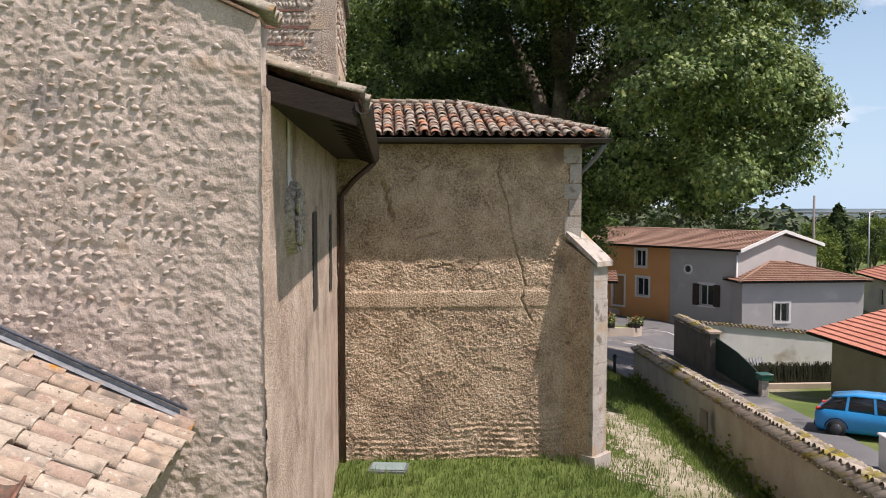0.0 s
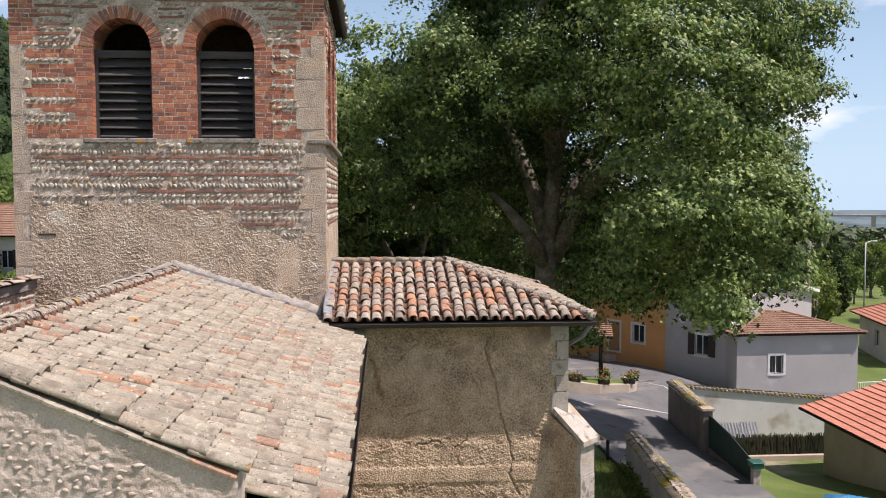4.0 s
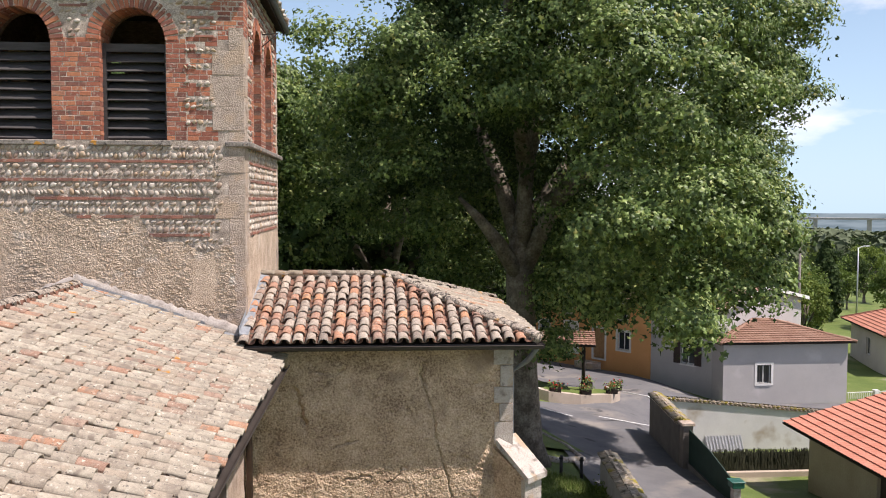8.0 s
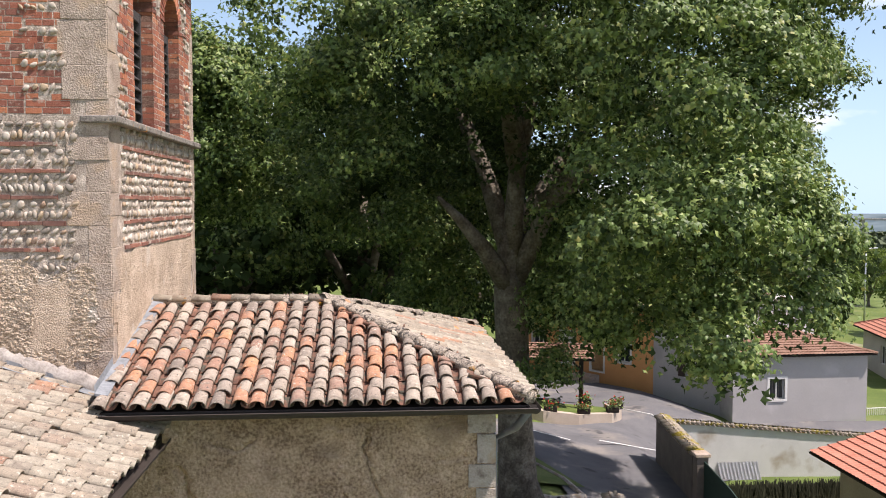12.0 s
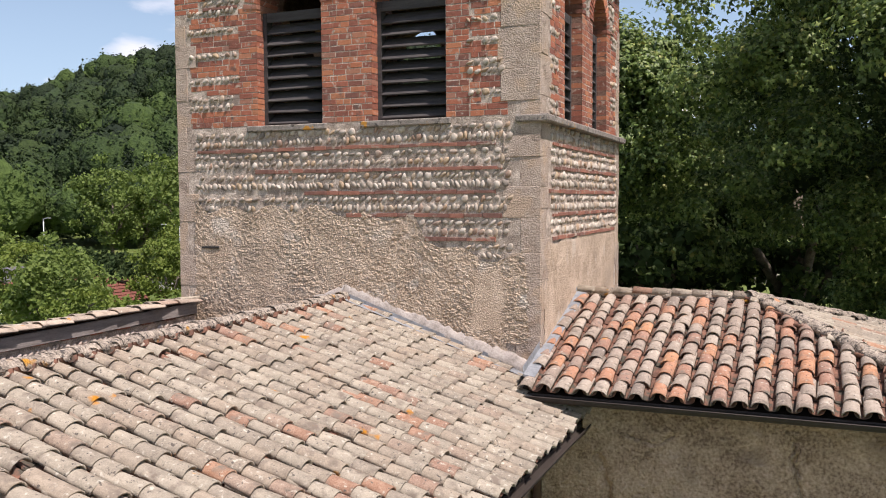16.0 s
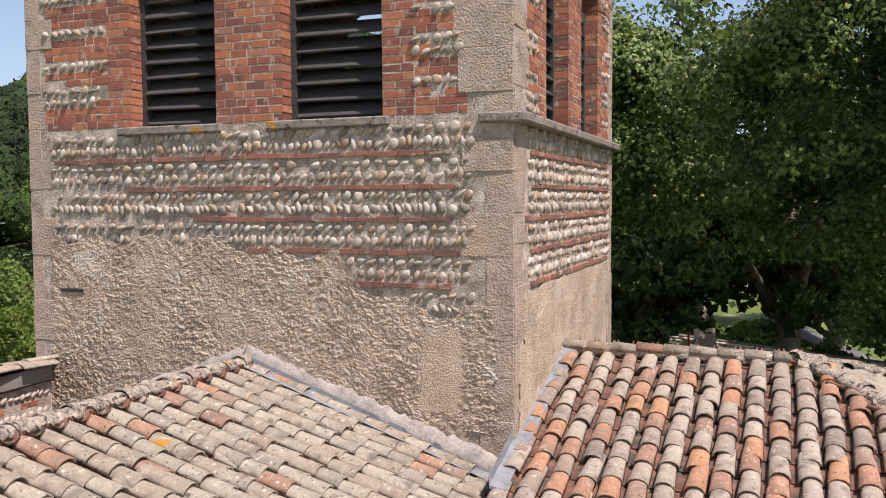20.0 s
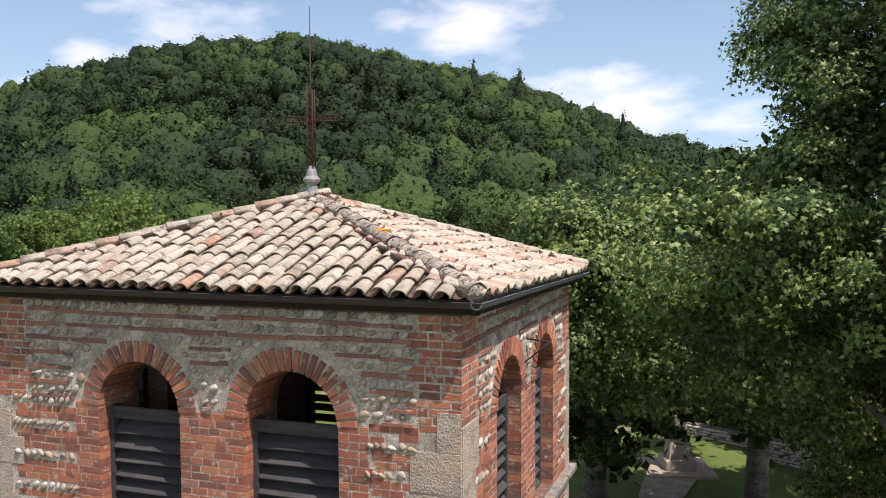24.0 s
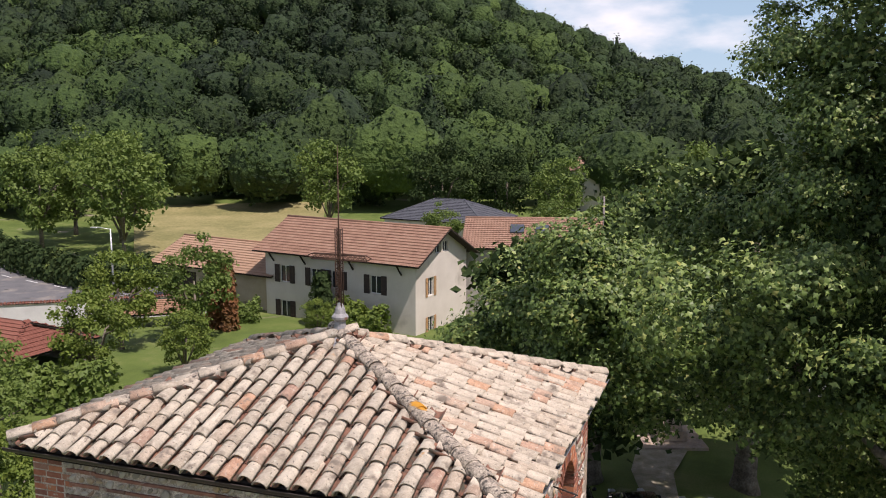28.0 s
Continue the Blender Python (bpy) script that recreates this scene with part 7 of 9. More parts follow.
def ground_pose(x, y, heading, lift=0.1):
    """A pose that lies on the ground with +x towards heading (degrees)."""
    h = radians(heading)
    u = Vector((math.cos(h), math.sin(h), 0))
    v = Vector((-u.y, u.x, 0))
    zx = (at_ground(x + u.x, y + u.y) - at_ground(x - u.x, y - u.y)) / 2
    zy = (at_ground(x + v.x, y + v.y) - at_ground(x - v.x, y - v.y)) / 2
    U = (u + Vector((0, 0, zx))).normalized()
    V = (v + Vector((0, 0, zy)))
    V = (V - U * V.dot(U)).normalized()
    m = Matrix((U, V, U.cross(V))).transposed().to_4x4()
    return Matrix.Translation((x, y, at_ground(x, y) + lift)) @ m


car("car", "bright blue small hatchback parked on the lane", ground_pose(14.15, 23.35, -36, 0.0) @ Matrix.Scale(0.84, 4), M_CARBLUE)
for x, y, hd, p, lb in ((-4.6, 39.2, 108, M_CARBLACK, "black car parked tail out under the trees"), (-2.1, 39.3, 112, M_CARBLACK, "glossy black estate car parked under trees"), (0.6, 39.4, 114, M_CARGREY, "dark grey hatchback parked under the trees"), (3.2, 39.6, 116, M_CARBLACK, "black hatchback in deep tree shade")):
    car("car", lb, ground_pose(x, y, hd, 0.06), p, 4.2, "cars parked in a row")

# monument, red pole, stone wall of the square
mx, my = -1.9, 49.4
mon = thing("obelisk", "grey stone memorial obelisk on a stepped base", "monument", pose(mx, my, at_ground(mx, my), 0, 0, 20))
box("step", (-1.5, 1.5, -1.5, 1.5, -0.3, 0.16), M_STONE, mon, 0.02)
box("plinth", (-0.72, 0.72, -0.72, 0.72, 0.16, 0.62), M_STONE, mon, 0.03)
bm = bmesh.new()
for zz, q in ((0.62, 0.5), (1.3, 0.44), (3.15, 0.27), (3.42, 0.02)):
    for sx, sy in ((-1, -1), (1, -1), (1, 1), (-1, 1)):
        bm.verts.new((sx * q, sy * q, zz))
bm.verts.ensure_lookup_table()
for k in range(3):
    for i in range(4):
        bm.faces.new([bm.verts[4 * k + i], bm.verts[4 * k + (i + 1) % 4], bm.verts[4 * k + 4 + (i + 1) % 4], bm.verts[4 * k + 4 + i]])
part("shaft", bm, M_STONE, mon)
rp = thing("pole", "tall red painted pole on the lawn", "pole", pose(-3.1, 54.5, at_ground(-3.1, 54.5)))
tube("shaft", [(0, 0, -0.2), (0, 0, 5.5)], 0.06, M_REDPOLE, rp, 8)
box("base", (-0.2, 0.2, -0.2, 0.2, -0.2, 0.08), M_STONE, rp, 0.01)
strip("path", [(-1.2, 40.8), (-2.2, 45), (-2.0, 49)], (1.2, 2.4), M_GRAVEL_GRASS, 0.07, "pale gravel path to the memorial", "path")
sw = thing("stone_wall", "low wall of rounded field stones", "stone wall")
a_, b_ = Vector((-14, 60, 0.0)), Vector((7, 52.5, 0.0))
prism("wall_core", [a_ + Vector((0, 0, -1)), b_ + Vector((0, 0, -2)), b_ + Vector((0, 0, 0.4)), a_ + Vector((0, 0, 1.05))], (0.15, 0.42, 0), M_DARKWALL, sw)
srn = random.Random(6)
stn = []
for k in range(900):
    f, z = srn.random(), srn.randint(0, 6)
    p = a_.lerp(b_, f) + Vector((0, 0, 1.0 * (1 - f) + 0.35 * f - 0.08 - 0.16 * z))
    stn.append(Matrix.Translation(p) @ Matrix.Rotation(srn.uniform(-0.3, 0.3), 4, "Y") @ Matrix.Diagonal((0.16, 0.08, 0.07, 1)))
joined("field_stones", PEB_V, PEB_F, stn, M_PEBBLE_DUSTY, sw)

# little fountain square with planters, flower pots and a timber shelter
fx, fy = 12.2, 47.6
fz = at_ground(fx, fy)
ft = thing("planter_wall", "low curved stone wall round a flower bed", "planter")
pts = [(9.4, 46.0), (10.2, 45.7), (12.0, 45.9), (13.8, 46.5), (14.6, 47.6), (14.3, 48.6)]
vs, fs = [], []
for k, (x, y) in enumerate(pts):
    g = at_ground(x, y)
    c = Vector((11.5, 49.5, 0)) - Vector((x, y, 0))
    c = c.normalized() * 0.35
    vs += [(x, y, g - 0.5), (x, y, g + 0.55), (x + c.x, y + c.y, g + 0.55), (x + c.x, y + c.y, g - 0.5)]
for k in range(len(pts) - 1):
    fs += [(4 * k + i, 4 * k + (i + 1) % 4, 4 * k + 4 + (i + 1) % 4, 4 * k + 4 + i) for i in range(4)]
fs += [(0, 1, 2, 3), tuple(range(4 * len(pts) - 4, 4 * len(pts)))[::-1]]
put("wall_ring", mesh_from("wall_ring", vs, fs, M_BEIGE), ft)
put("soil", mesh_from("soil", [(x, y, at_ground(x, y) + 0.35) for x, y in pts] + [(11.0, 49.5, fz + 0.4)], [(k, k + 1, len(pts)) for k in range(len(pts) - 1)], M_GRASS), ft)
shl = thing("timber_shelter", "small timber shelter with a tiled roof", "shelter", pose(9.9, 49.0, at_ground(10.5, 48.5) + 0.15, 0, 0, -12))
for x, y in ((0, 0), (2.9, 0), (0, 2.6), (2.9, 2.6)):
    tube("post", [(x, y, -0.3), (x, y, 2.7)], 0.10, M_WOOD_DARK, shl, 4)
for y in (0, 2.6):
    tube("beam", [(-0.3, y, 2.7), (3.3, y, 2.7)], 0.09, M_WOOD_DARK, shl, 4)
tube("brace", [(2.9, 0, 1.9), (2.2, 0, 2.65)], 0.06, M_WOOD_DARK, shl, 4)
ribbed("roof", (-0.5, -0.7, 2.65), (1, 0, 0), (0, 1, 0.22), [(0, 0), (4.0, 0), (4.0, 2.2), (0, 2.2)], M_ROOF_FAR, shl)
ribbed("roof", (3.5, 3.3, 2.65), (-1, 0, 0), (0, -1, 0.22), [(0, 0), (4.0, 0), (4.0, 2.2), (0, 2.2)], M_ROOF_FAR, shl)


def flower_pot(x, y, z, seed):
    t = thing("flower_box", "planter box with green leaves and red flowers", "flower box", pose(x, y, z), "flower boxes at the fountain")
    box("box", (-0.3, 0.3, -0.16, 0.16, 0, 0.26), M_WOOD_DARK, t, 0.02)
    g = np.random.default_rng(seed)
    p = g.normal(0, 1, (140, 3)) * np.array([0.2, 0.12, 0.1]) + np.array([0, 0, 0.36])
    leaves("foliage", p, g.normal(size=p.shape) + np.array([0, 0, 1]), g.uniform(0.08, 0.16, 140), g, M_LEAF, parent=t)
    p = g.normal(0, 1, (30, 3)) * np.array([0.2, 0.12, 0.08]) + np.array([0, 0, 0.44])
    leaves("flowers", p, g.normal(size=p.shape) + np.array([0, 0, 1]), g.uniform(0.05, 0.09, 30), g, M_TAIL, (QUAD_V, QUAD_F), t)


for k, (x, y) in enumerate(((10.6, 45.95), (12.3, 46.2), (13.9, 46.8), (14.4, 47.8), (12.9, 48.4))):
    flower_pot(x, y, at_ground(x, y) + 0.55, 30 + k)

# grass island, bollards
strip("lawn_island", [(7.4, 33.4), (6.2, 36.5)], 4.2, M_GRASS, 0.14, "small grass island with a stone kerb", "lawn")
kb = thing("kerb", "pale stone kerb round the grass island", "kerb")
kp = [(3.4, 32.6), (5.6, 31.8), (7.8, 31.9), (9.0, 33.0), (8.7, 34.8), (7.4, 37.2)]
tube("kerb_stone", [(x, y, at_ground(x, y) + 0.08) for x, y in kp], 0.13, M_WHITESTONE, kb, 6)
for x, y in ((7.5, 29.9), (8.3, 30.3)):
    b = thing("bollard", "short black iron bollard at the lawn edge", "bollard", pose(x, y, at_ground(x, y)), "bollards")
    tube("shaft", [(0, 0, -0.2), (0, 0, 0.62)], 0.06, M_IRON, b, 8)
    tube("cap", [(0, 0, 0.62), (0, 0, 0.74)], [0.085, 0.05], M_IRON, b, 8)
# road markings
for k, (x, y, hd, l, w) in enumerate(((16.1, 46.6, -20, 0.9, 0.6), (18.2, 46.4, -15, 1.6, 0.5), (9.5, 42.6, -12, 2.6, 0.12), (13.2, 41.7, -12, 2.6, 0.12), (5.8, 43.6, -14, 2.2, 0.12))):
    bm = bmesh.new()
    box_bm(bm, -l / 2, l / 2, -w / 2, w / 2, 0.0, 0.006)
    tagged(part("road_marking", bm, M_WHITEPAINT, None, "white painted road marking", ground_pose(x, y, hd, 0.085)), "", "road marking", "road markings", "structure")
tube("road_edge_line", [(14.9, 49.5, at_ground(14.9, 49.5) + 0.09), (16.4, 48.4, at_ground(16.4, 48.4) + 0.09), (16.8, 47.2, at_ground(16.8, 47.2) + 0.09)], 0.05, M_WHITEPAINT, None, 4)
tagged(bpy.data.objects["road_edge_line"], "curved white edge line at the corner", "road marking", "", "structure")
# utility hatch in the lawn by the transept
hp_ = thing("inspection_hatch", "grey green metal inspection hatch in the grass", "hatch", pose(0.05, 14.5, 0.0, 0, 0, -8))
box("frame", (-0.33, 0.33, -0.24, 0.24, -0.1, 0.05), M_ZINC_DARK, hp_, 0.01)
box("lid", (-0.29, 0.29, -0.20, 0.20, 0.05, 0.07), M_HATCH, hp_, 0.008)

# ---- houses behind the church ----
HS = Vector((-34.8, 66.5, 0))
hrz = math.degrees(math.atan2(63.4 - 66.5, -20.1 + 34.8))
dk = dict(shutters=M_SHUT_DARK, open_width=0.5)
tn = dict(shutters=M_SHUT_TAN, open_width=0.28)
MH = pose(-34.6, 66.9, -1.3, 0, 0, hrz)
house("manor_house", "large cream house with dark shutters and a tiled gable roof", MH, 14.2, 7.2, 6.7, M_CREAM, M_ROOF_FAR, 1.9, 0.75, "gable", -1.5,
      openings=[("S", 1.5, 4.0, 1.0, 1.35, dk), ("S", 4.6, 4.0, 1.0, 1.35, dk), ("S", 6.6, 4.0, 1.0, 1.35, dk), ("S", 10.2, 4.0, 1.0, 1.35, dk), ("S", 1.5, 1.2, 1.0, 1.35, dk), ("S", 4.6, 1.2, 1.0, 1.35, dk),
                ("E", 1.6, 3.9, 0.8, 1.35, tn), ("E", 1.6, 1.0, 0.8, 1.35, tn), ("E", 2.6, 6.9, 0.8, 0.8, {}), ("E", 3.7, 6.9, 0.8, 0.8, {})])
for x in (0.9, 4.1, 8.7, 13.0):
    eb = tube("eave_bracket", [MH @ Vector((x, -0.02, 5.6)), MH @ Vector((x, -0.7, 6.45))], 0.07, M_WOOD_DARK, None, 4)
    tagged(eb, "dark timber eave bracket", "bracket", "eave brackets")
house("barn", "ochre barn with a wide tiled roof beside the manor house", MH @ pose(-12.6, 0.6, 0), 12.5, 6.6, 4.6, M_BARN, M_ROOF_BUFF, 1.5, 0.9, "gable", -1.5,
      openings=[("S", 1.6, 0.3, 2.4, 3.4, dict(door=M_SHUT_DARK)), ("S", 6.5, 2.4, 1.0, 1.5, {}), ("S", 6.4, 0.2, 1.2, 1.7, dict(door=M_SHUT_DARK)), ("S", 9.6, 0.5, 1.0, 1.3, {})])
house("stone_house", "grey rubble house with red shutters and roof windows", pose(-19.5, 71.8, -1.0, 0, 0, 14), 10.5, 9.5, 6.4, M_RUBBLE, M_ROOF_FAR, 1.7, 0.4, "gable", -1.5,
      openings=[("S", 1.2, 3.6, 0.8, 1.4, dict(shutters=M_SHUT_RED, open_width=0.35)), ("S", 5.0, 4.6, 0.5, 0.9, {}), ("E", 3.0, 4.4, 0.9, 1.2, {})])
for x in (3.4, 5.4):
    sk = box("roof_window", (0, 1.1, 0, 1.4, 0.0, 0.10), M_SLATE_EDGE, None, 0.02, "dark roof window in the tiled roof", pose(-19.5, 71.8, -1.0, 0, 0, 14) @ pose(x, 2.0, 7.32, 19.7, 0, 0), "roof window")
house("slate_house", "house with a dark slate hipped roof among trees", pose(-40.0, 103, -0.5, 0, 0, -8), 13, 9, 4.2, M_CREAM, M_SLATE, 2.0, 0.4, "hip", -2, pitch=0.5)
house("village_house", "red roofed house half hidden by trees", pose(-9, 98, 0.5, 0, 0, -20), 10, 8, 5.2, M_CREAM, M_ROOF_FAR, 1.8, 0.4, "gable", -3)
house("village_house", "red roofed house half hidden by trees", pose(-4, 88, 0.5, 0, 0, 10), 10, 8, 4.2, M_CREAM, M_ROOF_BRIGHT, 1.8, 0.4, "gable", -3)
house("village_house", "tiled house far up the valley", pose(-28, 150, 2.0, 0, 0, 5), 12, 8, 5.2, M_CREAM, M_ROOF_FAR, 1.8, 0.4, "gable", -3)
# open shed and walls at the road
shed = thing("open_shed", "open timber shed with an old red tile roof", "shed", pose(-49.0, 46.5, -1.1, 0, 0, -6))
for x in (0.3, 4.5, 9.8):
    for y in (0.2, 5.2):
        tube("post", [(x, y, -0.6), (x, y, 2.7)], 0.11, M_WOOD_DARK, shed, 6)
ribbed("roof", (-0.5, -0.7, 2.55), (1, 0, 0), (0, 1, 0.42), [(0, 0), (11.4, 0), (9.2, 3.75), (1.8, 3.75)], M_ROOF_RUST, shed)
ribbed("roof", (10.9, 6.3, 2.55), (-1, 0, 0), (0, -1, 0.42), [(0, 0), (11.4, 0), (9.2, 3.75), (1.8, 3.75)], M_ROOF_RUST, shed)
ribbed("roof", (10.9, -0.7, 2.55), (0, 1, 0), (-1, 0, 0.62), [(0, 0), (7.0, 0), (3.5, 3.0)], M_ROOF_RUST, shed)
box("back_wall", (0, 10.2, 5.3, 5.55, -1, 2.7), M_DARKWALL, shed)
coped_wall("road_wall", "long rendered wall with a red tile coping by the road", (-62, 50.0), (-37.5, 66.5), 1.3, 1.5, 2.2, 0.35, M_WHITEWALL, M_ROOF_RUST, 104)
ls2 = thing("shed_roof", "small pale tiled lean-to against the road wall", "lean-to", pose(-43, 60.5, -0.9, 0, 0, 33))
ribbed("roof", (0, -2.5, 1.9), (1, 0, 0), (0, 1, 0.25), [(0, 0), (5, 0), (5, 2.6), (0, 2.6)], M_ROOF_BUFF, ls2)
for x in (0.2, 4.8):
    tube("post", [(x, -2.3, -0.4), (x, -2.3, 1.9)], 0.08, M_WOOD_DARK, ls2, 5)
lp = thing("street_lamp", "tall grey street lamp with a single arm", "street lamp", pose(-52.7, 70.5, at_ground(-52.7, 70.5)))
tube("post", [(0, 0, -0.3), (0, 0, 6.3)], [0.10, 0.06], M_STEEL, lp, 8)
tube("arm", [(0, 0, 6.25), (-0.9, -0.2, 6.4), (-1.3, -0.3, 6.4)], 0.04, M_STEEL, lp, 6)
box("lamp_head", (-1.9, -1.2, -0.45, -0.15, 6.34, 6.44), M_STEEL, lp, 0.03)
lp2 = copy_thing(lp, pose(-83, 82, at_ground(-83, 82), 0, 0, 150))
# white dashes on the bend
for k in range(8):
    f = k / 8
    x, y = -84 + 36 * f, 79.4 - 12 * f + 3.5 * f * f
    bm = bmesh.new()
    box_bm(bm, -1.0, 1.0, -0.07, 0.07, 0, 0.006)
    tagged(part("road_marking", bm, M_WHITEPAINT, None, "white painted road marking", ground_pose(x, y, -22 + 14 * f, 0.12)), "", "road marking", "road markings", "structure")
# stove pipe on the far side roof and a wooden utility pole
tagged(tube("stove_pipe", [(-14.0, 27.5, 2.0), (-14.0, 27.5, 7.2)], 0.12, M_IRON, None, 8), "black metal stove pipe", "chimney pipe")
for x, y, h in ((-12, 92, 8), (34, 66, 9)):
    tagged(tube("utility_pole", [(x, y, at_ground(x, y) - 0.5), (x, y, at_ground(x, y) + h)], [0.14, 0.09], M_BOARD_GREY, None, 7), "weathered grey wooden utility pole", "utility pole", "utility poles")

cb = thing("cabinet", "white electricity cabinet beside the lane", "cabinet", ground_pose(12.25, 19.8, 80, 0.0))
box("body", (-0.28, 0.28, -0.14, 0.14, -0.3, 0.9), M_WHITE, cb, 0.02)
box("lid", (-0.31, 0.31, -0.17, 0.17, 0.9, 0.96), M_WHITE, cb, 0.02)


def big_plane():
    """The great plane tree beside the church."""
    rng = np.random.default_rng(3)
    C, R = np.array([6.7, 31.0, 12.4]), np.array([9.0, 10.8, 11.0])
    t = thing("plane_tree", "huge plane tree with a dense green crown and pale mottled trunk", "tree", pose(0, 0, 0))
    boughs = []
    while len(boughs) < 125:
        d = rng.normal(size=3)
        d /= np.linalg.norm(d)
        az = math.atan2(d[1], d[0])
        lob = 0.86 + 0.10 * math.sin(5 * az + 2.0) * (1 - abs(d[2])) + 0.07 * math.sin(8 * d[2] + 2 * az)
        p = C + d * R * lob * (rng.uniform(0.5, 0.75) if rng.random() < 0.3 else rng.uniform(0.82, 1.03))
        if p[2] < 6.8 + 1.4 * (p[0] < 6.5) or (1.0 < p[0] < 6.8 and p[1] < 30 and p[2] < 10.6):
            continue
        if p[0] < -2.4 - 0.15 * (p[1] - 31):
            continue
        if any(np.linalg.norm(p - q[0]) < 3.1 for q in boughs) and rng.random() < 0.985:
            continue
        boughs.append((p, rng.uniform(1.2, 2.1), 9))
    # boughs towards church and lane, placed to the camera's view; some shade the road
    for bx, by, bz, br, n in ((8.2, 21.8, 7.2, 2.3, 26), (9.9, 22.8, 6.4, 2.0, 18), (7.4, 21.6, 9.8, 2.2, 18), (10.9, 24.6, 7.6, 2.2, 22), (12.8, 28.0, 8.2, 2.0, 18), (8.5, 20.9, 5.0, 0.9, 6), (11.8, 26.4, 11.0, 2.2, 18), (13.6, 29.6, 13.0, 2.0, 16), (-0.8, 28.6, 10.6, 2.3, 22), (1.6, 26.6, 9.6, 1.9, 16), (-2.2, 30.0, 9.2, 2.2, 18), (3.2, 25.6, 11.8, 2.0, 14), (-1.5, 31.5, 7.6, 2.0, 14), (1.0, 32.5, 7.0, 2.2, 14), (4.0, 35.0, 9.0, 3.0, 34), (8.0, 36.0, 9.5, 3.0, 30), (0.5, 35.0, 10.0, 3.0, 24), (5.0, 33.5, 13.0, 3.0, 24), (6.0, 29.5, 13.5, 2.2, 18), (8.5, 29.0, 11.5, 2.2, 16), (7.3, 29.9, 4.4, 1.2, 10), (7.2, 30.2, 2.9, 0.9, 7), (13.4, 33.5, 8.0, 2.2, 18), (14.0, 35.5, 9.5, 2.2, 18), (12.4, 36.5, 7.2, 2.0, 14), (13.0, 34.5, 12.0, 2.4, 18), (15.0, 33.6, 8.5, 1.8, 16), (15.6, 32.6, 11.5, 1.8, 16), (14.6, 36.0, 6.8, 1.7, 14), (15.2, 35.0, 10.0, 2.0, 16), (5.4, 26.2, 11.6, 1.8, 14), (7.0, 27.0, 12.6, 1.8, 14), (5.8, 25.2, 14.2, 1.8, 12), (9.5, 33.0, 6.0, 1.9, 14), (8.6, 31.0, 5.6, 1.2, 9), (2.6, 30.4, 12.2, 1.8, 22), (3.8, 30.6, 13.8, 1.9, 22), (3.9, 31.2, 15.4, 1.9, 22), (3.2, 32.2, 17.0, 2.0, 22), (4.6, 31.0, 17.6, 2.0, 22), (3.6, 33.4, 18.8, 2.0, 18), (5.4, 30.2, 15.4, 1.9, 18), (5.0, 32.6, 12.2, 2.0, 18), (9.6, 32.0, 4.9, 1.3, 12), (11.4, 32.5, 5.2, 1.4, 16), (13.2, 33.0, 5.2, 1.4, 16), (14.6, 33.2, 6.0, 1.4, 12), (10.4, 29.6, 5.2, 1.3, 12), (12.0, 30.0, 5.6, 1.4, 16), (10.6, 35.5, 5.4, 1.5, 16), (16.0, 36.8, 9.0, 1.6, 14), (17.0, 38.0, 11.5, 1.6, 14), (8.0, 24.0, 5.3, 1.3, 12), (9.2, 23.2, 5.1, 1.2, 12), (8.8, 26.0, 6.0, 1.5, 12), (10.4, 25.6, 6.0, 1.4, 12), (5.0, 28.2, 11.0, 1.6, 12), (7.2, 28.2, 10.8, 1.6, 12), (3.0, 32.0, 7.0, 2.0, 16), (3.5, 33.0, 5.4, 1.8, 12), (5.0, 34.0, 5.8, 2.0, 14), (-4.9, 30.2, 9.0, 1.6, 16), (-3.6, 30.6, 11.0, 1.6, 16), (-2.0, 30.0, 12.0, 1.5, 16), (-5.2, 31.2, 7.6, 1.6, 12), (-3.5, 29.0, 8.6, 1.8, 16), (-1.2, 29.0, 11.4, 1.6, 14)):
        c = np.array([bx, by, bz])
        for k in range(max(1, round(n / 5.5))):
            d = rng.normal(size=3)
            d *= 0.62 * br / np.linalg.norm(d)
            boughs.append((c + (d if n > 9 else 0), max(0.8, br * 0.62), 9))
    cs, face = [], []
    for c, br, n in boughs:
        out = (c - C) / R
        out = out / np.linalg.norm(out) * 0.5 + np.array([0, 0, 0.35])
        for k in range(n):
            d = rng.normal(size=3)
            d = d / np.linalg.norm(d) + out
            d /= np.linalg.norm(d)
            cs.append(c + d * br * np.array([1, 1, 0.8]) * rng.uniform(0.55, 0.95))
            face.append(d)
    face = np.array(face)
    # crown outline cut to the camera's view: a low wide tier, notch, narrower top
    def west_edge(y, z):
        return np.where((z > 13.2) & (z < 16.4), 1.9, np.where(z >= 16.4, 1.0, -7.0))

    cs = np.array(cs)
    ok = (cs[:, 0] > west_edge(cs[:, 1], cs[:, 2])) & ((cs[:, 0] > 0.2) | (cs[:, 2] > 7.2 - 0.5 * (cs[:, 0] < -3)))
    # clumps left out so the sun lights the low tier towards the tower
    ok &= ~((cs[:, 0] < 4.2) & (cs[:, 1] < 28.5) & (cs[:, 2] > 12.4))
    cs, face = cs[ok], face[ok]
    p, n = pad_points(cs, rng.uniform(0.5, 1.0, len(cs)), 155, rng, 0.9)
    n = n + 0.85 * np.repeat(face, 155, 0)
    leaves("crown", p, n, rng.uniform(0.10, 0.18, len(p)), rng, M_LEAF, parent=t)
    # darker leaves deep inside: the crown's inner shade is put into their colour
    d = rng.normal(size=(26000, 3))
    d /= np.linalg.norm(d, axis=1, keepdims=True)
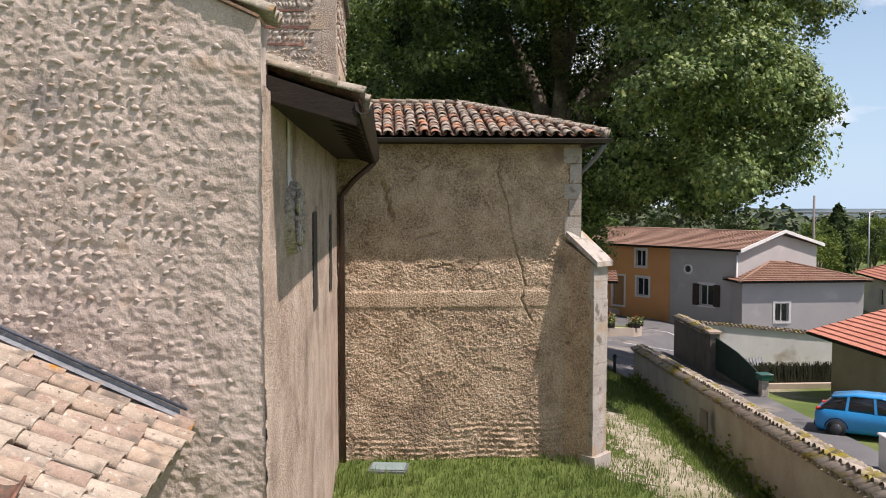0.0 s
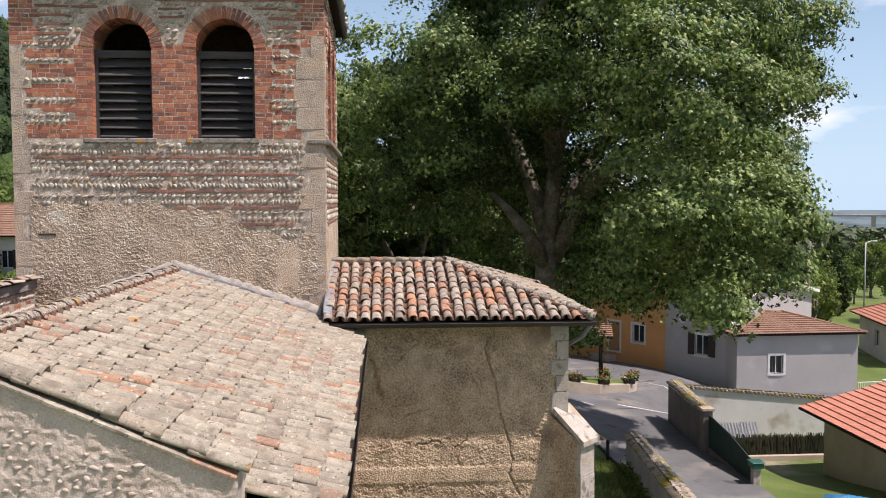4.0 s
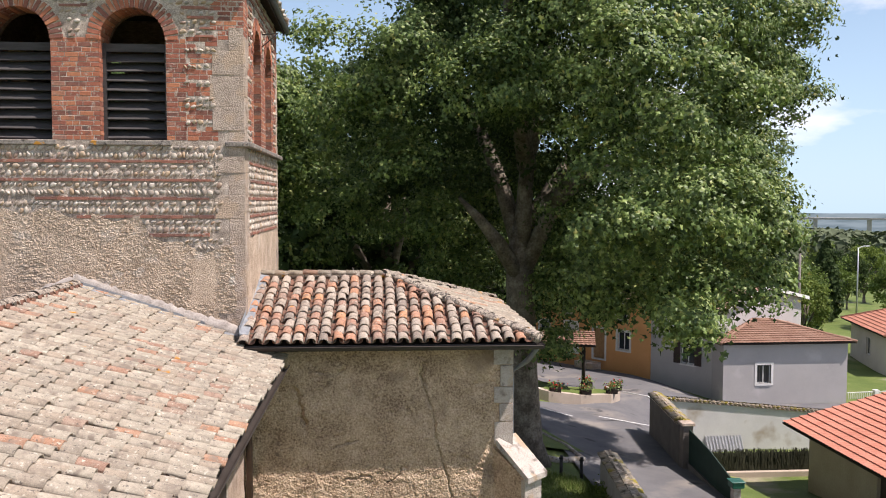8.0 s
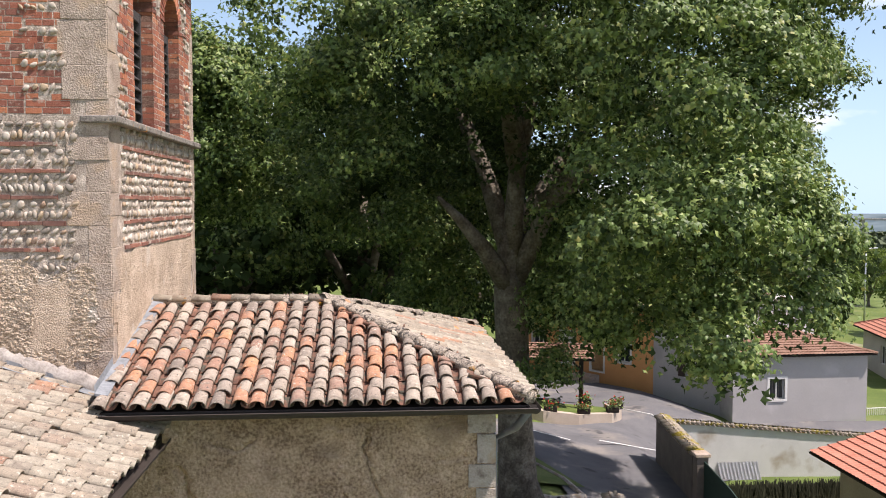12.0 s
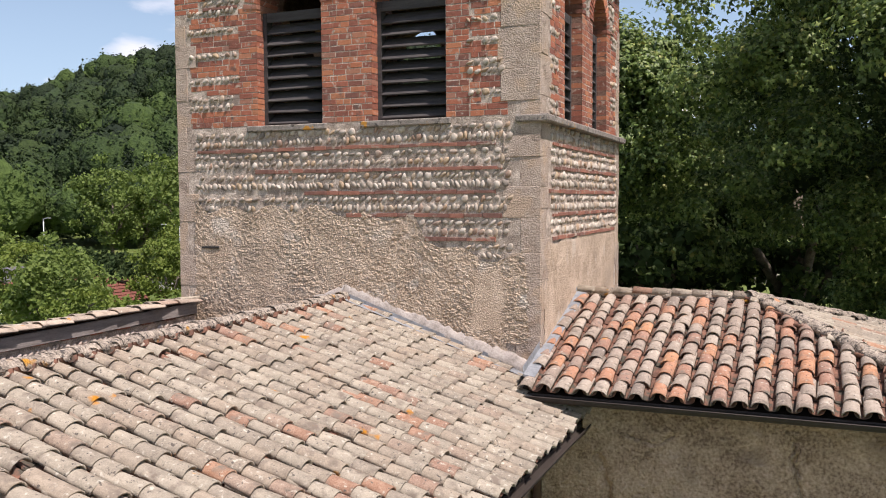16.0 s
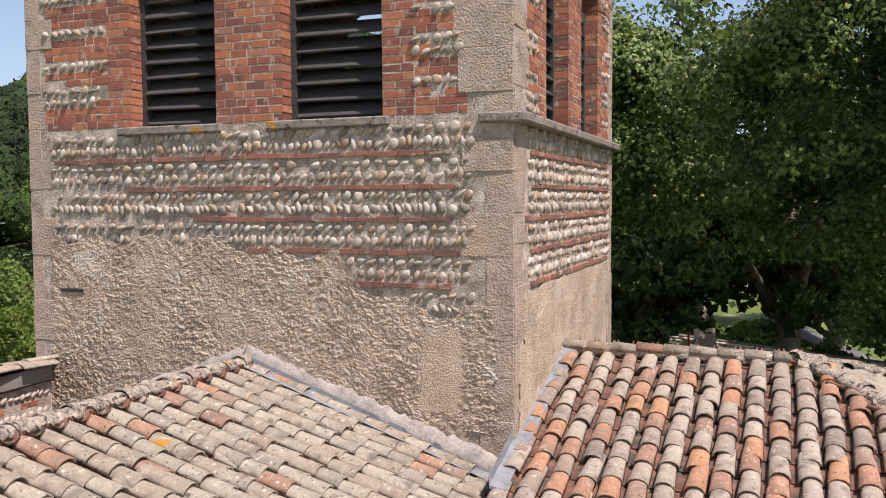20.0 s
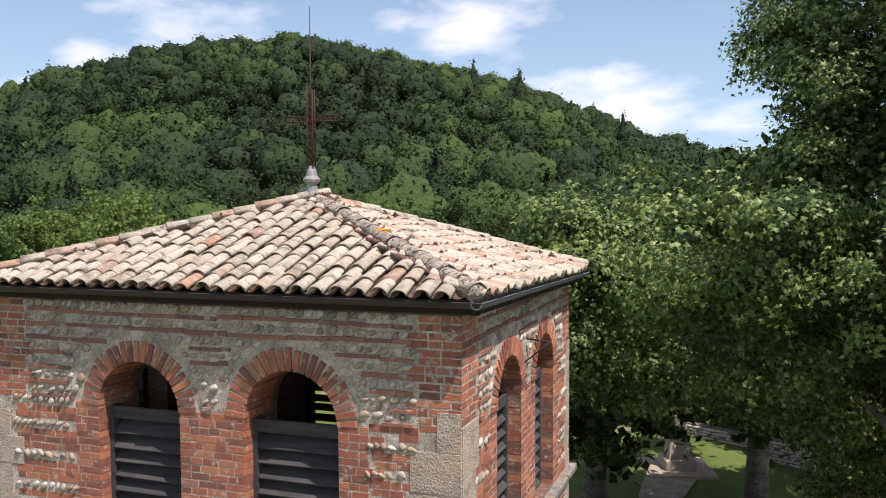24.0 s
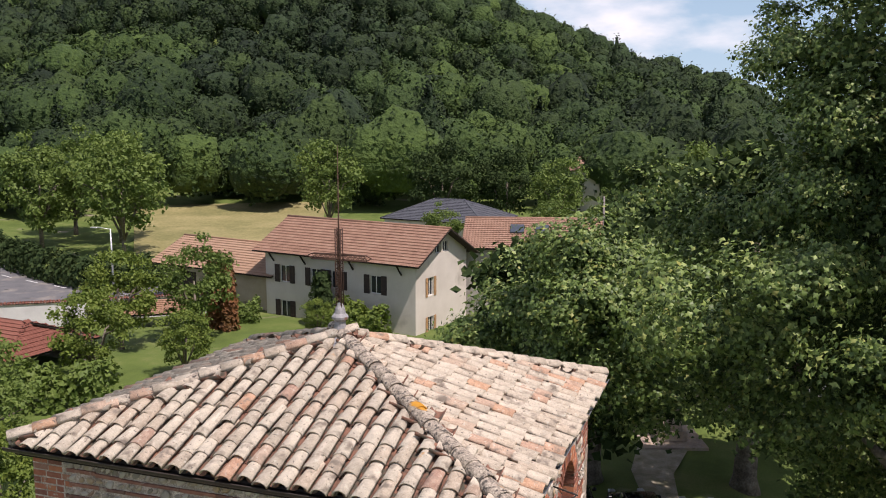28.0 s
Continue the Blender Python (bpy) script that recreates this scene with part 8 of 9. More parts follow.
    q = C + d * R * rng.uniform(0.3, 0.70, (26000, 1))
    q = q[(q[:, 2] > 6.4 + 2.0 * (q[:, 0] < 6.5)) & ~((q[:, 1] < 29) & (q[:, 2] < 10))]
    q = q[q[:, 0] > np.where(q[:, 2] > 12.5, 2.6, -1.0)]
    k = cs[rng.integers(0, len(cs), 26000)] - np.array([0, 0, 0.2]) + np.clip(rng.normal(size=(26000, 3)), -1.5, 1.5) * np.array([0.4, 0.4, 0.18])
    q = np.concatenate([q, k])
    leaves("inner_foliage", q, rng.normal(size=q.shape) + np.array([0, -0.4, 0.6]), rng.uniform(0.14, 0.24, len(q)), rng, M_LEAF_DARK, parent=t, label="dark inner leaves, crown shade put into their colour")
    g = float(hgt(6.3, 31.2))
    tube("trunk", [(6.6, 31.3, g - 0.3), (6.5, 31.2, g + 0.6), (6.35, 31.0, g + 3), (6.2, 30.9, 5.0), (6.15, 30.8, 6.2), (6.2, 30.5, 7.6)], [0.85, 0.60, 0.50, 0.50, 0.42, 0.2], M_BARK, t, 14)
    ends = [((6.2, 30.85, 5.2), (5.3, 30.2, 6.5), (4.6, 29.7, 7.3), (3.9, 29.3, 8.0)), ((6.15, 30.8, 5.6), (6.3, 30.3, 9), (6.9, 30, 12), (7, 30, 16)), ((6.2, 30.85, 5.3), (7.4, 30, 8.2), (9, 29, 10), (11.5, 27.5, 11.5)),
            ((6.1, 30.8, 6.6), (5.5, 32, 9), (4.5, 34, 12), (3.5, 36, 15)), ((6.1, 30.7, 6.6), (8, 32.5, 9), (10.5, 34.5, 12), (12, 36, 14)), ((6.3, 30.3, 9), (5.6, 28.5, 11.5), (5, 26, 13.5), (5, 24, 14.5)), ((7.2, 30.2, 7.9), (7.7, 28.5, 8.6), (8, 27, 8.9), (8.1, 25.6, 8.8))]
    for e in ends:
        tube("limb", e, [0.34, 0.25, 0.17, 0.06], M_BARK, t, 9)


big_plane()


def tree_kind(seed, h, r, trunk_h, material, per=60, clumps=70, leaf=0.45, shape=None, squash=1.0):
    """A tree of modest size, built once and copied."""
    rng = np.random.default_rng(seed)
    t = thing("tree", "leafy broadleaf tree with a full green crown", "tree")
    cs = []
    cz = trunk_h + (h - trunk_h) * 0.5
    R = np.array([r, r, (h - trunk_h) * 0.52])
    for k in range(clumps):
        d = rng.normal(size=3)
        d /= np.linalg.norm(d)
        lob = 0.85 + 0.15 * math.sin(4 * math.atan2(d[1], d[0]) + seed)
        cs.append(np.array([0, 0, cz]) + d * R * lob * rng.uniform(0.35, 1.0) ** 0.5)
    cs = np.array(cs)
    p, n = pad_points(cs, rng.uniform(0.18, 0.32, clumps) * r, per, rng, 0.9)
    leaves("crown", p, n, rng.uniform(0.5, 1.0, len(p)) * leaf, rng, material, (SPEAR_V, QUAD_F), t)
    tube("trunk", [(0, 0, -0.4), (0.05, 0, trunk_h * 0.6), (0, 0.1, cz)], [0.26, 0.18, 0.08], M_BARK, t, 8)
    for k in range(4):
        a = k * 1.6 + seed
        tube("limb", [(0, 0, trunk_h * 0.8), (0.4 * r * math.cos(a), 0.4 * r * math.sin(a), cz * 0.9), (0.7 * r * math.cos(a), 0.7 * r * math.sin(a), cz)], [0.12, 0.09, 0.03], M_BARK, t, 6)
    return t


def forest():
    """The wooded hill: rounded crowns, each an uneven dome with leaf sprays on it."""
    rng = np.random.default_rng(9)
    mats = (M_HILL_OLIVE, M_HILL_LIGHT, M_HILL_MID, M_HILL_DARK)
    spray = [([], [], []) for _ in mats]
    dome = [([], []) for _ in mats]
    near_dome, far_dome = ico(3), ico(2)
    grid = {}
    for k in range(9000):
        a, r = radians(rng.uniform(-4, 58)), math.sqrt(rng.uniform(150 ** 2, 520 ** 2))
        x, y = -r * math.sin(a), r * math.cos(a)
        c = 9.5 if r < 250 else 8.0
        key = (int(x // c), int(y // c), c)
        if key in grid:
            continue
        grid[key] = 1
        z = float(hgt(x, y))
        big = 1.2 if r < 250 else 1.0
        big *= rng.choice((0.72, 0.9, 1.0, 1.0, 1.15, 1.35))
        h, w = rng.uniform(8, 12) * big, rng.uniform(4.0, 6.0) * big
        cone = rng.random() < 0.05 and r < 400
        # stands of one kind: the kind follows a slow field
        fld = float(vnoise(np.array(x / 42.0), np.array(y / 42.0), 91)) + rng.uniform(-0.45, 0.45) + (0.25 if r < 230 else 0)
        g = 3 if cone else (1 if fld > 0.5 else 2 if fld > 0.05 else 0 if fld > -0.5 else 3)
        bv, bf = near_dome if r < 230 else far_dome
        u = bv.copy()
        ph = rng.uniform(0, 6.28, 3)
        bump = 0.80 + 0.13 * np.sin(4.1 * u[:, 0] + ph[0]) * np.sin(4.4 * u[:, 1] + ph[1]) + 0.11 * np.sin(7.5 * u[:, 0] + 5 * u[:, 2] + ph[2]) * np.sin(8 * u[:, 1] - 6 * u[:, 2]) + rng.uniform(-0.05, 0.05, len(u))
        ext = np.array([w, w, h * 0.5])
        q = u * ext * bump[:, None]
        if cone:
            h *= 1.3
            hz = (u[:, 2] + 1) / 2
            q = np.stack([u[:, 0] * w * 0.62 * (1.15 - hz), u[:, 1] * w * 0.62 * (1.15 - hz), (hz - 0.5) * h], -1) * bump[:, None] * 1.15
        q[:, 2] = np.maximum(q[:, 2], -h * 0.32)
        ctr = np.array([x, y, z + h * 0.5])
        V, F = dome[g]
        off = V_off[g]
        V.append(ctr + q)
        F.append(np.array(bf) + off)
        V_off[g] = off + len(bv)
        # sprays of leaves that break the outline
        n = 760 if r < 215 else 400 if r < 330 else 190
        pick = rng.integers(0, len(u), n)
        P, N, S = spray[g]
        P.append(ctr + q[pick] * rng.uniform(0.92, 1.16, (n, 1)) + rng.normal(size=(n, 3)) * 0.35)
        N.append(u[pick] + rng.normal(size=(n, 3)) * 0.75 + np.array([0, 0, 0.25]))
        S.append(rng.uniform(0.4, 0.95, n) * (1.0 if r < 215 else 1.25))
    labels = ("olive green broadleaf forest on the hillside", "light green crowns in the hillside forest", "mid green crowns in the hillside forest", "dark green crowns in the hillside forest")
    for (V, F), (P, N, S), mt, lb in zip(dome, spray, mats, labels):
        body = put("hill_forest", mesh_np("hill_forest", np.concatenate(V), np.concatenate(F), mt, True), None, None, lb, "forest", "", "stuff")
        tagged(leaves("leaf_sprays", np.concatenate(P), np.concatenate(N), np.concatenate(S), rng, mt, (SPEAR_V, QUAD_F), body), "", "", "", "stuff")


V_off = [0, 0, 0, 0]
forest()

# ---- trees and hedges round the village ----
kinds = [tree_kind(1, 10, 4.2, 1.8, M_LEAF_MID, 85, 75, 0.38), tree_kind(2, 12, 4.8, 2.2, M_LEAF_MID, 64, 80, 0.46), tree_kind(3, 8, 3.2, 1.2, M_LEAF_LIGHT, 100, 60, 0.30), tree_kind(4, 14, 5.4, 2.5, M_LEAF_DARK, 75, 85, 0.48)]
ht = [10, 12, 8, 14]
place = random.Random(17)


def plant(k, x, y, s=1.0, sink=0.0):
    m = pose(x, y, at_ground(x, y) - sink, 0, 0, place.uniform(0, 360)) @ Matrix.Scale(s, 4)
    return m


def cypress(x, y, h, r, seed):
    """A narrow dark cypress made of upright sprays."""
    rng = np.random.default_rng(seed)
    t = thing("cypress", "tall narrow dark green cypress", "tree")
    n = 3200
    z = rng.uniform(0.03, 1, n)
    th = rng.uniform(0, 6.28, n)
    rr = r * np.sin(np.pi * np.clip(z, 0, 1) ** 0.6) ** 0.7 * (1 + 0.25 * np.sin(3 * th + 9 * z)) * rng.uniform(0.5, 1.1, n)
    g = at_ground(x, y)
    P = np.stack([x + rr * np.cos(th), y + rr * np.sin(th), g + z * h], -1)
    leaves("crown", P, np.stack([np.cos(th), np.sin(th), 0.5 + 0 * th], -1) + rng.normal(size=(n, 3)) * 0.4, rng.uniform(0.2, 0.4, n), rng, M_LEAF_DARK, (QUAD_V, QUAD_F), parent=t)
    tube("trunk", [(x, y, g - 0.3), (x, y, g + 0.8 * h)], [0.2, 0.05], M_BARK, t, 6)


cypress(46.1, 84.5, 3.9 - at_ground(46.1, 84.5), 1.5, 91)
lamp_z = at_ground(49.7, 85.0)
copy_thing(lp, pose(49.7, 85.0, lamp_z, 0, 0, 200) @ Matrix.Diagonal((1, 1, (3.3 - lamp_z) / 6.4, 1)))
spots = [(1, -66, 88, 1.25), (0, -80, 90, 1.35), (1, -74, 97, 1.2), (0, -84, 100, 1.4), (3, -38, 118, 0.95), (1, -52, 112, 1.1), (3, -30, 122, 0.85), (1, -22, 118, 0.9), (0, -15, 112, 0.7), (1, -20, 104, 0.55), (0, -30, 96, 0.62), 
         (2, -34, 47, 0.75), (2, -38, 54, 0.9), (0, -34.5, 57.5, 0.72), (2, -30, 50, 0.55), (0, -27.5, 33, 0.62), (2, -23, 30, 0.62), (0, -33, 38, 0.6), (2, -39, 41, 0.75), (0, -45, 42, 0.85), (2, -27, 61, 0.38), 
         (3, -12, 102, 0.5), (0, 2, 96, 0.9), (3, 10, 104, 0.9), (1, -4, 112, 1.1), (0, 14, 92, 0.8), (1, 22, 84, 0.8), (3, 30, 92, 0.6), (2, 37, 71, 0.72), (3, 31, 74, 0.5), (0, 34, 78, 0.6), (2, 41, 79, 0.7), (0, 29.5, 68, 0.42), (2, 32.5, 64, 0.38), (1, 46, 70, 0.45), (2, 55, 76, 0.7), (0, 62, 88, 0.6), (3, 56, 98, 0.5), (1, 72, 95, 0.55), (0, 84, 112, 0.7), (3, 74, 126, 0.6),
         (0, 16, 70, 0.75), (0, 48, 88, 0.9), (3, 92, 130, 1.0), (2, 64, 108, 1.0), (0, 50, 78, 0.8), (1, 38, 74, 0.55)]
used = set()
for k, x, y, s in spots:
    # tree heights below the lane are capped so the camera sees the plain
    if x > 20:
        s = min(s, (3.2 - at_ground(x, y)) / ht[k])
    if k not in used:
        used.add(k)
        kinds[k].matrix_world = plant(k, x, y, s)
    else:
        copy_thing(kinds[k], Matrix.LocRotScale((x, y, at_ground(x, y)), Euler((0, 0, place.uniform(0, 6.28))), (s, s, s))).scale = (s, s, s)
    

# further plane trees of the square
def square_plane(x, y, h, r, seed, low):
    rng = np.random.default_rng(seed)
    t = thing("plane_tree", "tall plane tree shading the square", "tree", group="plane trees of the square")
    g = at_ground(x, y)
    cs, face, mid, R = [], [], np.array([x, y, g + (h + low) / 2]), np.array([r, r, (h - low) / 2])
    for k in range(34):
        d = rng.normal(size=3)
        d /= np.linalg.norm(d)
        c = mid + d * R * rng.uniform(0.5, 0.9)
        for j in range(8):
            e = rng.normal(size=3)
            e = e / np.linalg.norm(e) + d * 0.5 + np.array([0, 0, 0.3])
            e /= np.linalg.norm(e)
            cs.append(c + e * rng.uniform(0.8, 1.6))
            face.append(e)
    p, n = pad_points(np.array(cs), rng.uniform(0.5, 1.0, len(cs)), 115, rng, 0.9)
    leaves("crown", p, n + 0.85 * np.repeat(np.array(face), 115, 0), rng.uniform(0.14, 0.24, len(p)), rng, M_LEAF, (SPEAR_V, QUAD_F), parent=t)
    # darker leaves added inside to paint the crown's shade and block light
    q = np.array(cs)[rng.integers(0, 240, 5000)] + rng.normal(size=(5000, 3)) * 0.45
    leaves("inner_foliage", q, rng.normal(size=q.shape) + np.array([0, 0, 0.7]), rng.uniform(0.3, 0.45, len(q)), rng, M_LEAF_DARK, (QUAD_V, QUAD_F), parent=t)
    tube("trunk", [(x, y, g - 0.3), (x, y, g + 0.5), (x + 0.1, y, g + low + 1), (x, y, g + h * 0.7)], [0.75, 0.5, 0.4, 0.1], M_BARK, t, 12)
    for k in range(5):
        a = k * 1.3 + seed
        tube("limb", [(x, y, g + low), (x + 0.45 * r * math.cos(a), y + 0.45 * r * math.sin(a), g + low + (h - low) * 0.35), (x + 0.8 * r * math.cos(a), y + 0.8 * r * math.sin(a), g + low + (h - low) * 0.55)], [0.25, 0.16, 0.05], M_BARK, t, 7)


square_plane(1.6, 45.2, 15, 7.0, 5, 3.0)
square_plane(-4.7, 43.4, 11.0, 4.9, 6, 2.4)
square_plane(8.0, 55.5, 14, 6.0, 7, 3.2)
square_plane(-3.0, 60.5, 12, 6.0, 8, 2.2)
square_plane(4.5, 66.0, 13, 6.0, 10, 1.5)


def hedge(line, w, h, material, seed, label, per=220, leaf=0.16):
    """A clipped hedge along a line."""
    rng = np.random.default_rng(seed)
    P, N = [], []
    for a, b in zip(line, line[1:]):
        L = math.hypot(b[0] - a[0], b[1] - a[1])
        n = int(L * per)
        f = rng.random(n)
        x, y = a[0] + (b[0] - a[0]) * f, a[1] + (b[1] - a[1]) * f
        th = rng.uniform(0, math.pi, n)
        q = rng.uniform(0.75, 1.1, n)
        sx, sy = -(b[1] - a[1]) / L, (b[0] - a[0]) / L
        c, s = np.cos(th) * q, np.sin(th) * q
        bul = 1 + 0.18 * np.sin(f * L * 1.7) + 0.1 * np.sin(f * L * 4.1)
        P.append(np.stack([x + sx * c * w / 2, y + sy * c * w / 2, hgt(x, y) + s ** 0.6 * h * bul * np.where(rng.random(n) < 0.25, rng.random(n), 1)], -1))
        N.append(np.stack([sx * c, sy * c, s], -1) + rng.normal(size=(n, 3)) * 0.5)
    P, N = np.concatenate(P), np.concatenate(N)
    ob = leaves("hedge", P, N, rng.uniform(0.7, 1.4, len(P)) * leaf, rng, material, (QUAD_V, QUAD_F), label=label)
    tagged(ob, "", "hedge")


hedge([(-95, 90), (-70, 78), (-58, 74), (-50, 78)], 3.0, 2.6, M_LEAF_DARK, 21, "dark green roadside hedge", 160, 0.32)
hedge([(-37, 62.5), (-33.5, 64.0)], 1.4, 1.8, M_LEAF_MID, 22, "clipped green garden hedge", 500)
hedge([(-30, 44), (-36, 42), (-44, 45)], 2.4, 2.2, M_LEAF_MID, 23, "loose green shrubs in the garden", 260, 0.22)
hedge([(-9, 59.2), (-4, 57.8), (4, 55.5), (9, 53.6)], 1.0, 1.5, M_LEAF_MID, 24, "green hedge behind the stone wall", 380)
hedge([(27.5, 56.5), (31, 60.5), (35.6, 66.5)], 3.2, 2.0, M_LEAF_DARK, 27, "dark green shrubs between the gardens", 260, 0.22)
hedge([(38, 55.6), (47, 53.6)], 1.2, 1.1, M_LEAF_MID, 28, "low green hedge before the red-roofed house", 380)
hedge([(-26.5, 63.2), (-22.5, 62.6)], 1.6, 2.2, M_LEAF_LIGHT, 25, "shrubs before the manor house", 420, 0.2)


def column_bush(x, y, h, r, seed, material, label):
    rng = np.random.default_rng(seed)
    n = 1600
    z = rng.uniform(0, 1, n)
    th = rng.uniform(0, 6.28, n)
    rr = r * (1 - 0.55 * z ** 3) * (1 + 0.2 * np.sin(3 * th + 5 * z)) * rng.uniform(0.6, 1.05, n)
    P = np.stack([x + rr * np.cos(th), y + rr * np.sin(th), at_ground(x, y) + z * h], -1)
    N = np.stack([np.cos(th), np.sin(th), 0.4 + 0 * th], -1) + rng.normal(size=(n, 3)) * 0.4
    tagged(leaves("climber_column", P, N, rng.uniform(0.15, 0.3, n), rng, material, (QUAD_V, QUAD_F), label=label), "", "climbing plant")


column_bush(-35.4, 61.2, 5.6, 0.75, 31, M_LEAF_RUST, "tall reddish climber on a column")
column_bush(-34.2, 61.0, 4.9, 0.6, 32, M_LEAF_RUST, "tall reddish climber on a column")
column_bush(-28.4, 64.5, 4.0, 0.9, 33, M_LEAF_DARK, "dark climber beside the manor door")


# grass tufts of the churchyard
def tufts():
    rng = np.random.default_rng(12)
    n = 42000
    x, y = rng.uniform(-0.9, 9.2, n), rng.uniform(8.5, 30, n)
    wall_x = 7.0 + (y - 13.7) * 0.117 + 0.2
    keep = (x < wall_x) & ~((y > 15.0) & (x < 3.6))
    worn = np.exp(-((x - 5.3 - 0.05 * (y - 15)) / 0.75) ** 2) * sstep(11, 15, y) * (1 - sstep(20, 25, y))
    keep &= rng.random(n) > 0.8 * worn
    keep &= ~((np.abs(x - 0.05) < 0.36) & (np.abs(y - 14.5) < 0.27))
    x, y = x[keep], y[keep]
    P = np.stack([x, y, hgt(x, y) - 0.01], -1)
    m = len(P)
    yaw = rng.uniform(0, 6.28, m)
    h = rng.uniform(0.06, 0.17, m) * (1 + 0.6 * (vnoise(x * 0.8, y * 0.8, 3) > 0.3))
    V, k = [], 4
    for j in range(3):
        a = yaw + j * 2.1
        dx, dy = np.cos(a), np.sin(a)
        lean = rng.uniform(0.1, 0.7, m)
        b = P + np.stack([dx * 0.02, dy * 0.02, 0 * dx], -1)
        s = np.stack([-dy, dx, 0 * dx], -1) * 0.008
        tip = b + np.stack([dx * h * lean, dy * h * lean, h], -1)
        V.append(np.stack([b - s, b + s, tip], 1))
    V = np.concatenate(V).reshape(-1, 3)
    F = np.arange(len(V)).reshape(-1, 3)
    tagged(put("grass", mesh_np("grass", V, F, M_BLADE)), "short green churchyard grass", "grass", "", "stuff")


tufts()
def gravel():
    """Worn, uneven gravel showing through the grass."""
    gx, gy = np.arange(2.6, 8.2, 0.07), np.arange(8.0, 25.0, 0.07)
    X, Y = np.meshgrid(gx, gy)
    Z = hgt(X, Y) + 0.012
    w = len(gx)
    i = (np.arange(len(gy) - 1)[:, None] * w + np.arange(w - 1)[None]).ravel()
    F = np.stack([i, i + 1, i + w + 1, i + w], -1)
    cx, cy = X.ravel()[F].mean(1), Y.ravel()[F].mean(1)
    mid = 5.4 + 0.06 * (cy - 15)
    core = np.exp(-((cx - mid) / 0.95) ** 2) * sstep(9, 13, cy) * (1 - sstep(18.5, 23, cy)) + 0.7 * np.exp(-((cx - 4.2) / 0.6) ** 2 - ((cy - 15.0) / 1.6) ** 2)
    ok = core + 0.55 * fbm(cx * 1.1, cy * 0.8, 4, 5) + 0.25 * vnoise(cx * 7, cy * 7, 8) > 0.52
    tagged(put("gravel_patch", mesh_np("gravel_patch", np.stack([X, Y, Z], -1).reshape(-1, 3), F[ok], M_GRAVEL_GRASS, True)), "worn gravel patch in the grass", "gravel", "", "structure")


gravel()
# weeds along the churchyard wall
wr = np.random.default_rng(15)
wy = wr.uniform(10, 29, 420)
wx = 7.0 + (wy - 13.7) * 0.117 - 0.10 - np.abs(wr.normal(0, 0.16, 420))
wp = np.stack([wx, wy, hgt(wx, wy)], -1)
wp2 = np.repeat(wp, 8, 0) + np.abs(wr.normal(0, 1, (3360, 3))) * np.array([0.05, 0.08, 0.18])
tagged(leaves("weeds", wp2, wr.normal(size=wp2.shape) + np.array([0, 0, 0.6]), wr.uniform(0.04, 0.10, len(wp2)), wr, M_LEAF_LIGHT, (QUAD_V, QUAD_F), label="small weeds at the foot of the wall"), "", "weeds", "", "stuff")


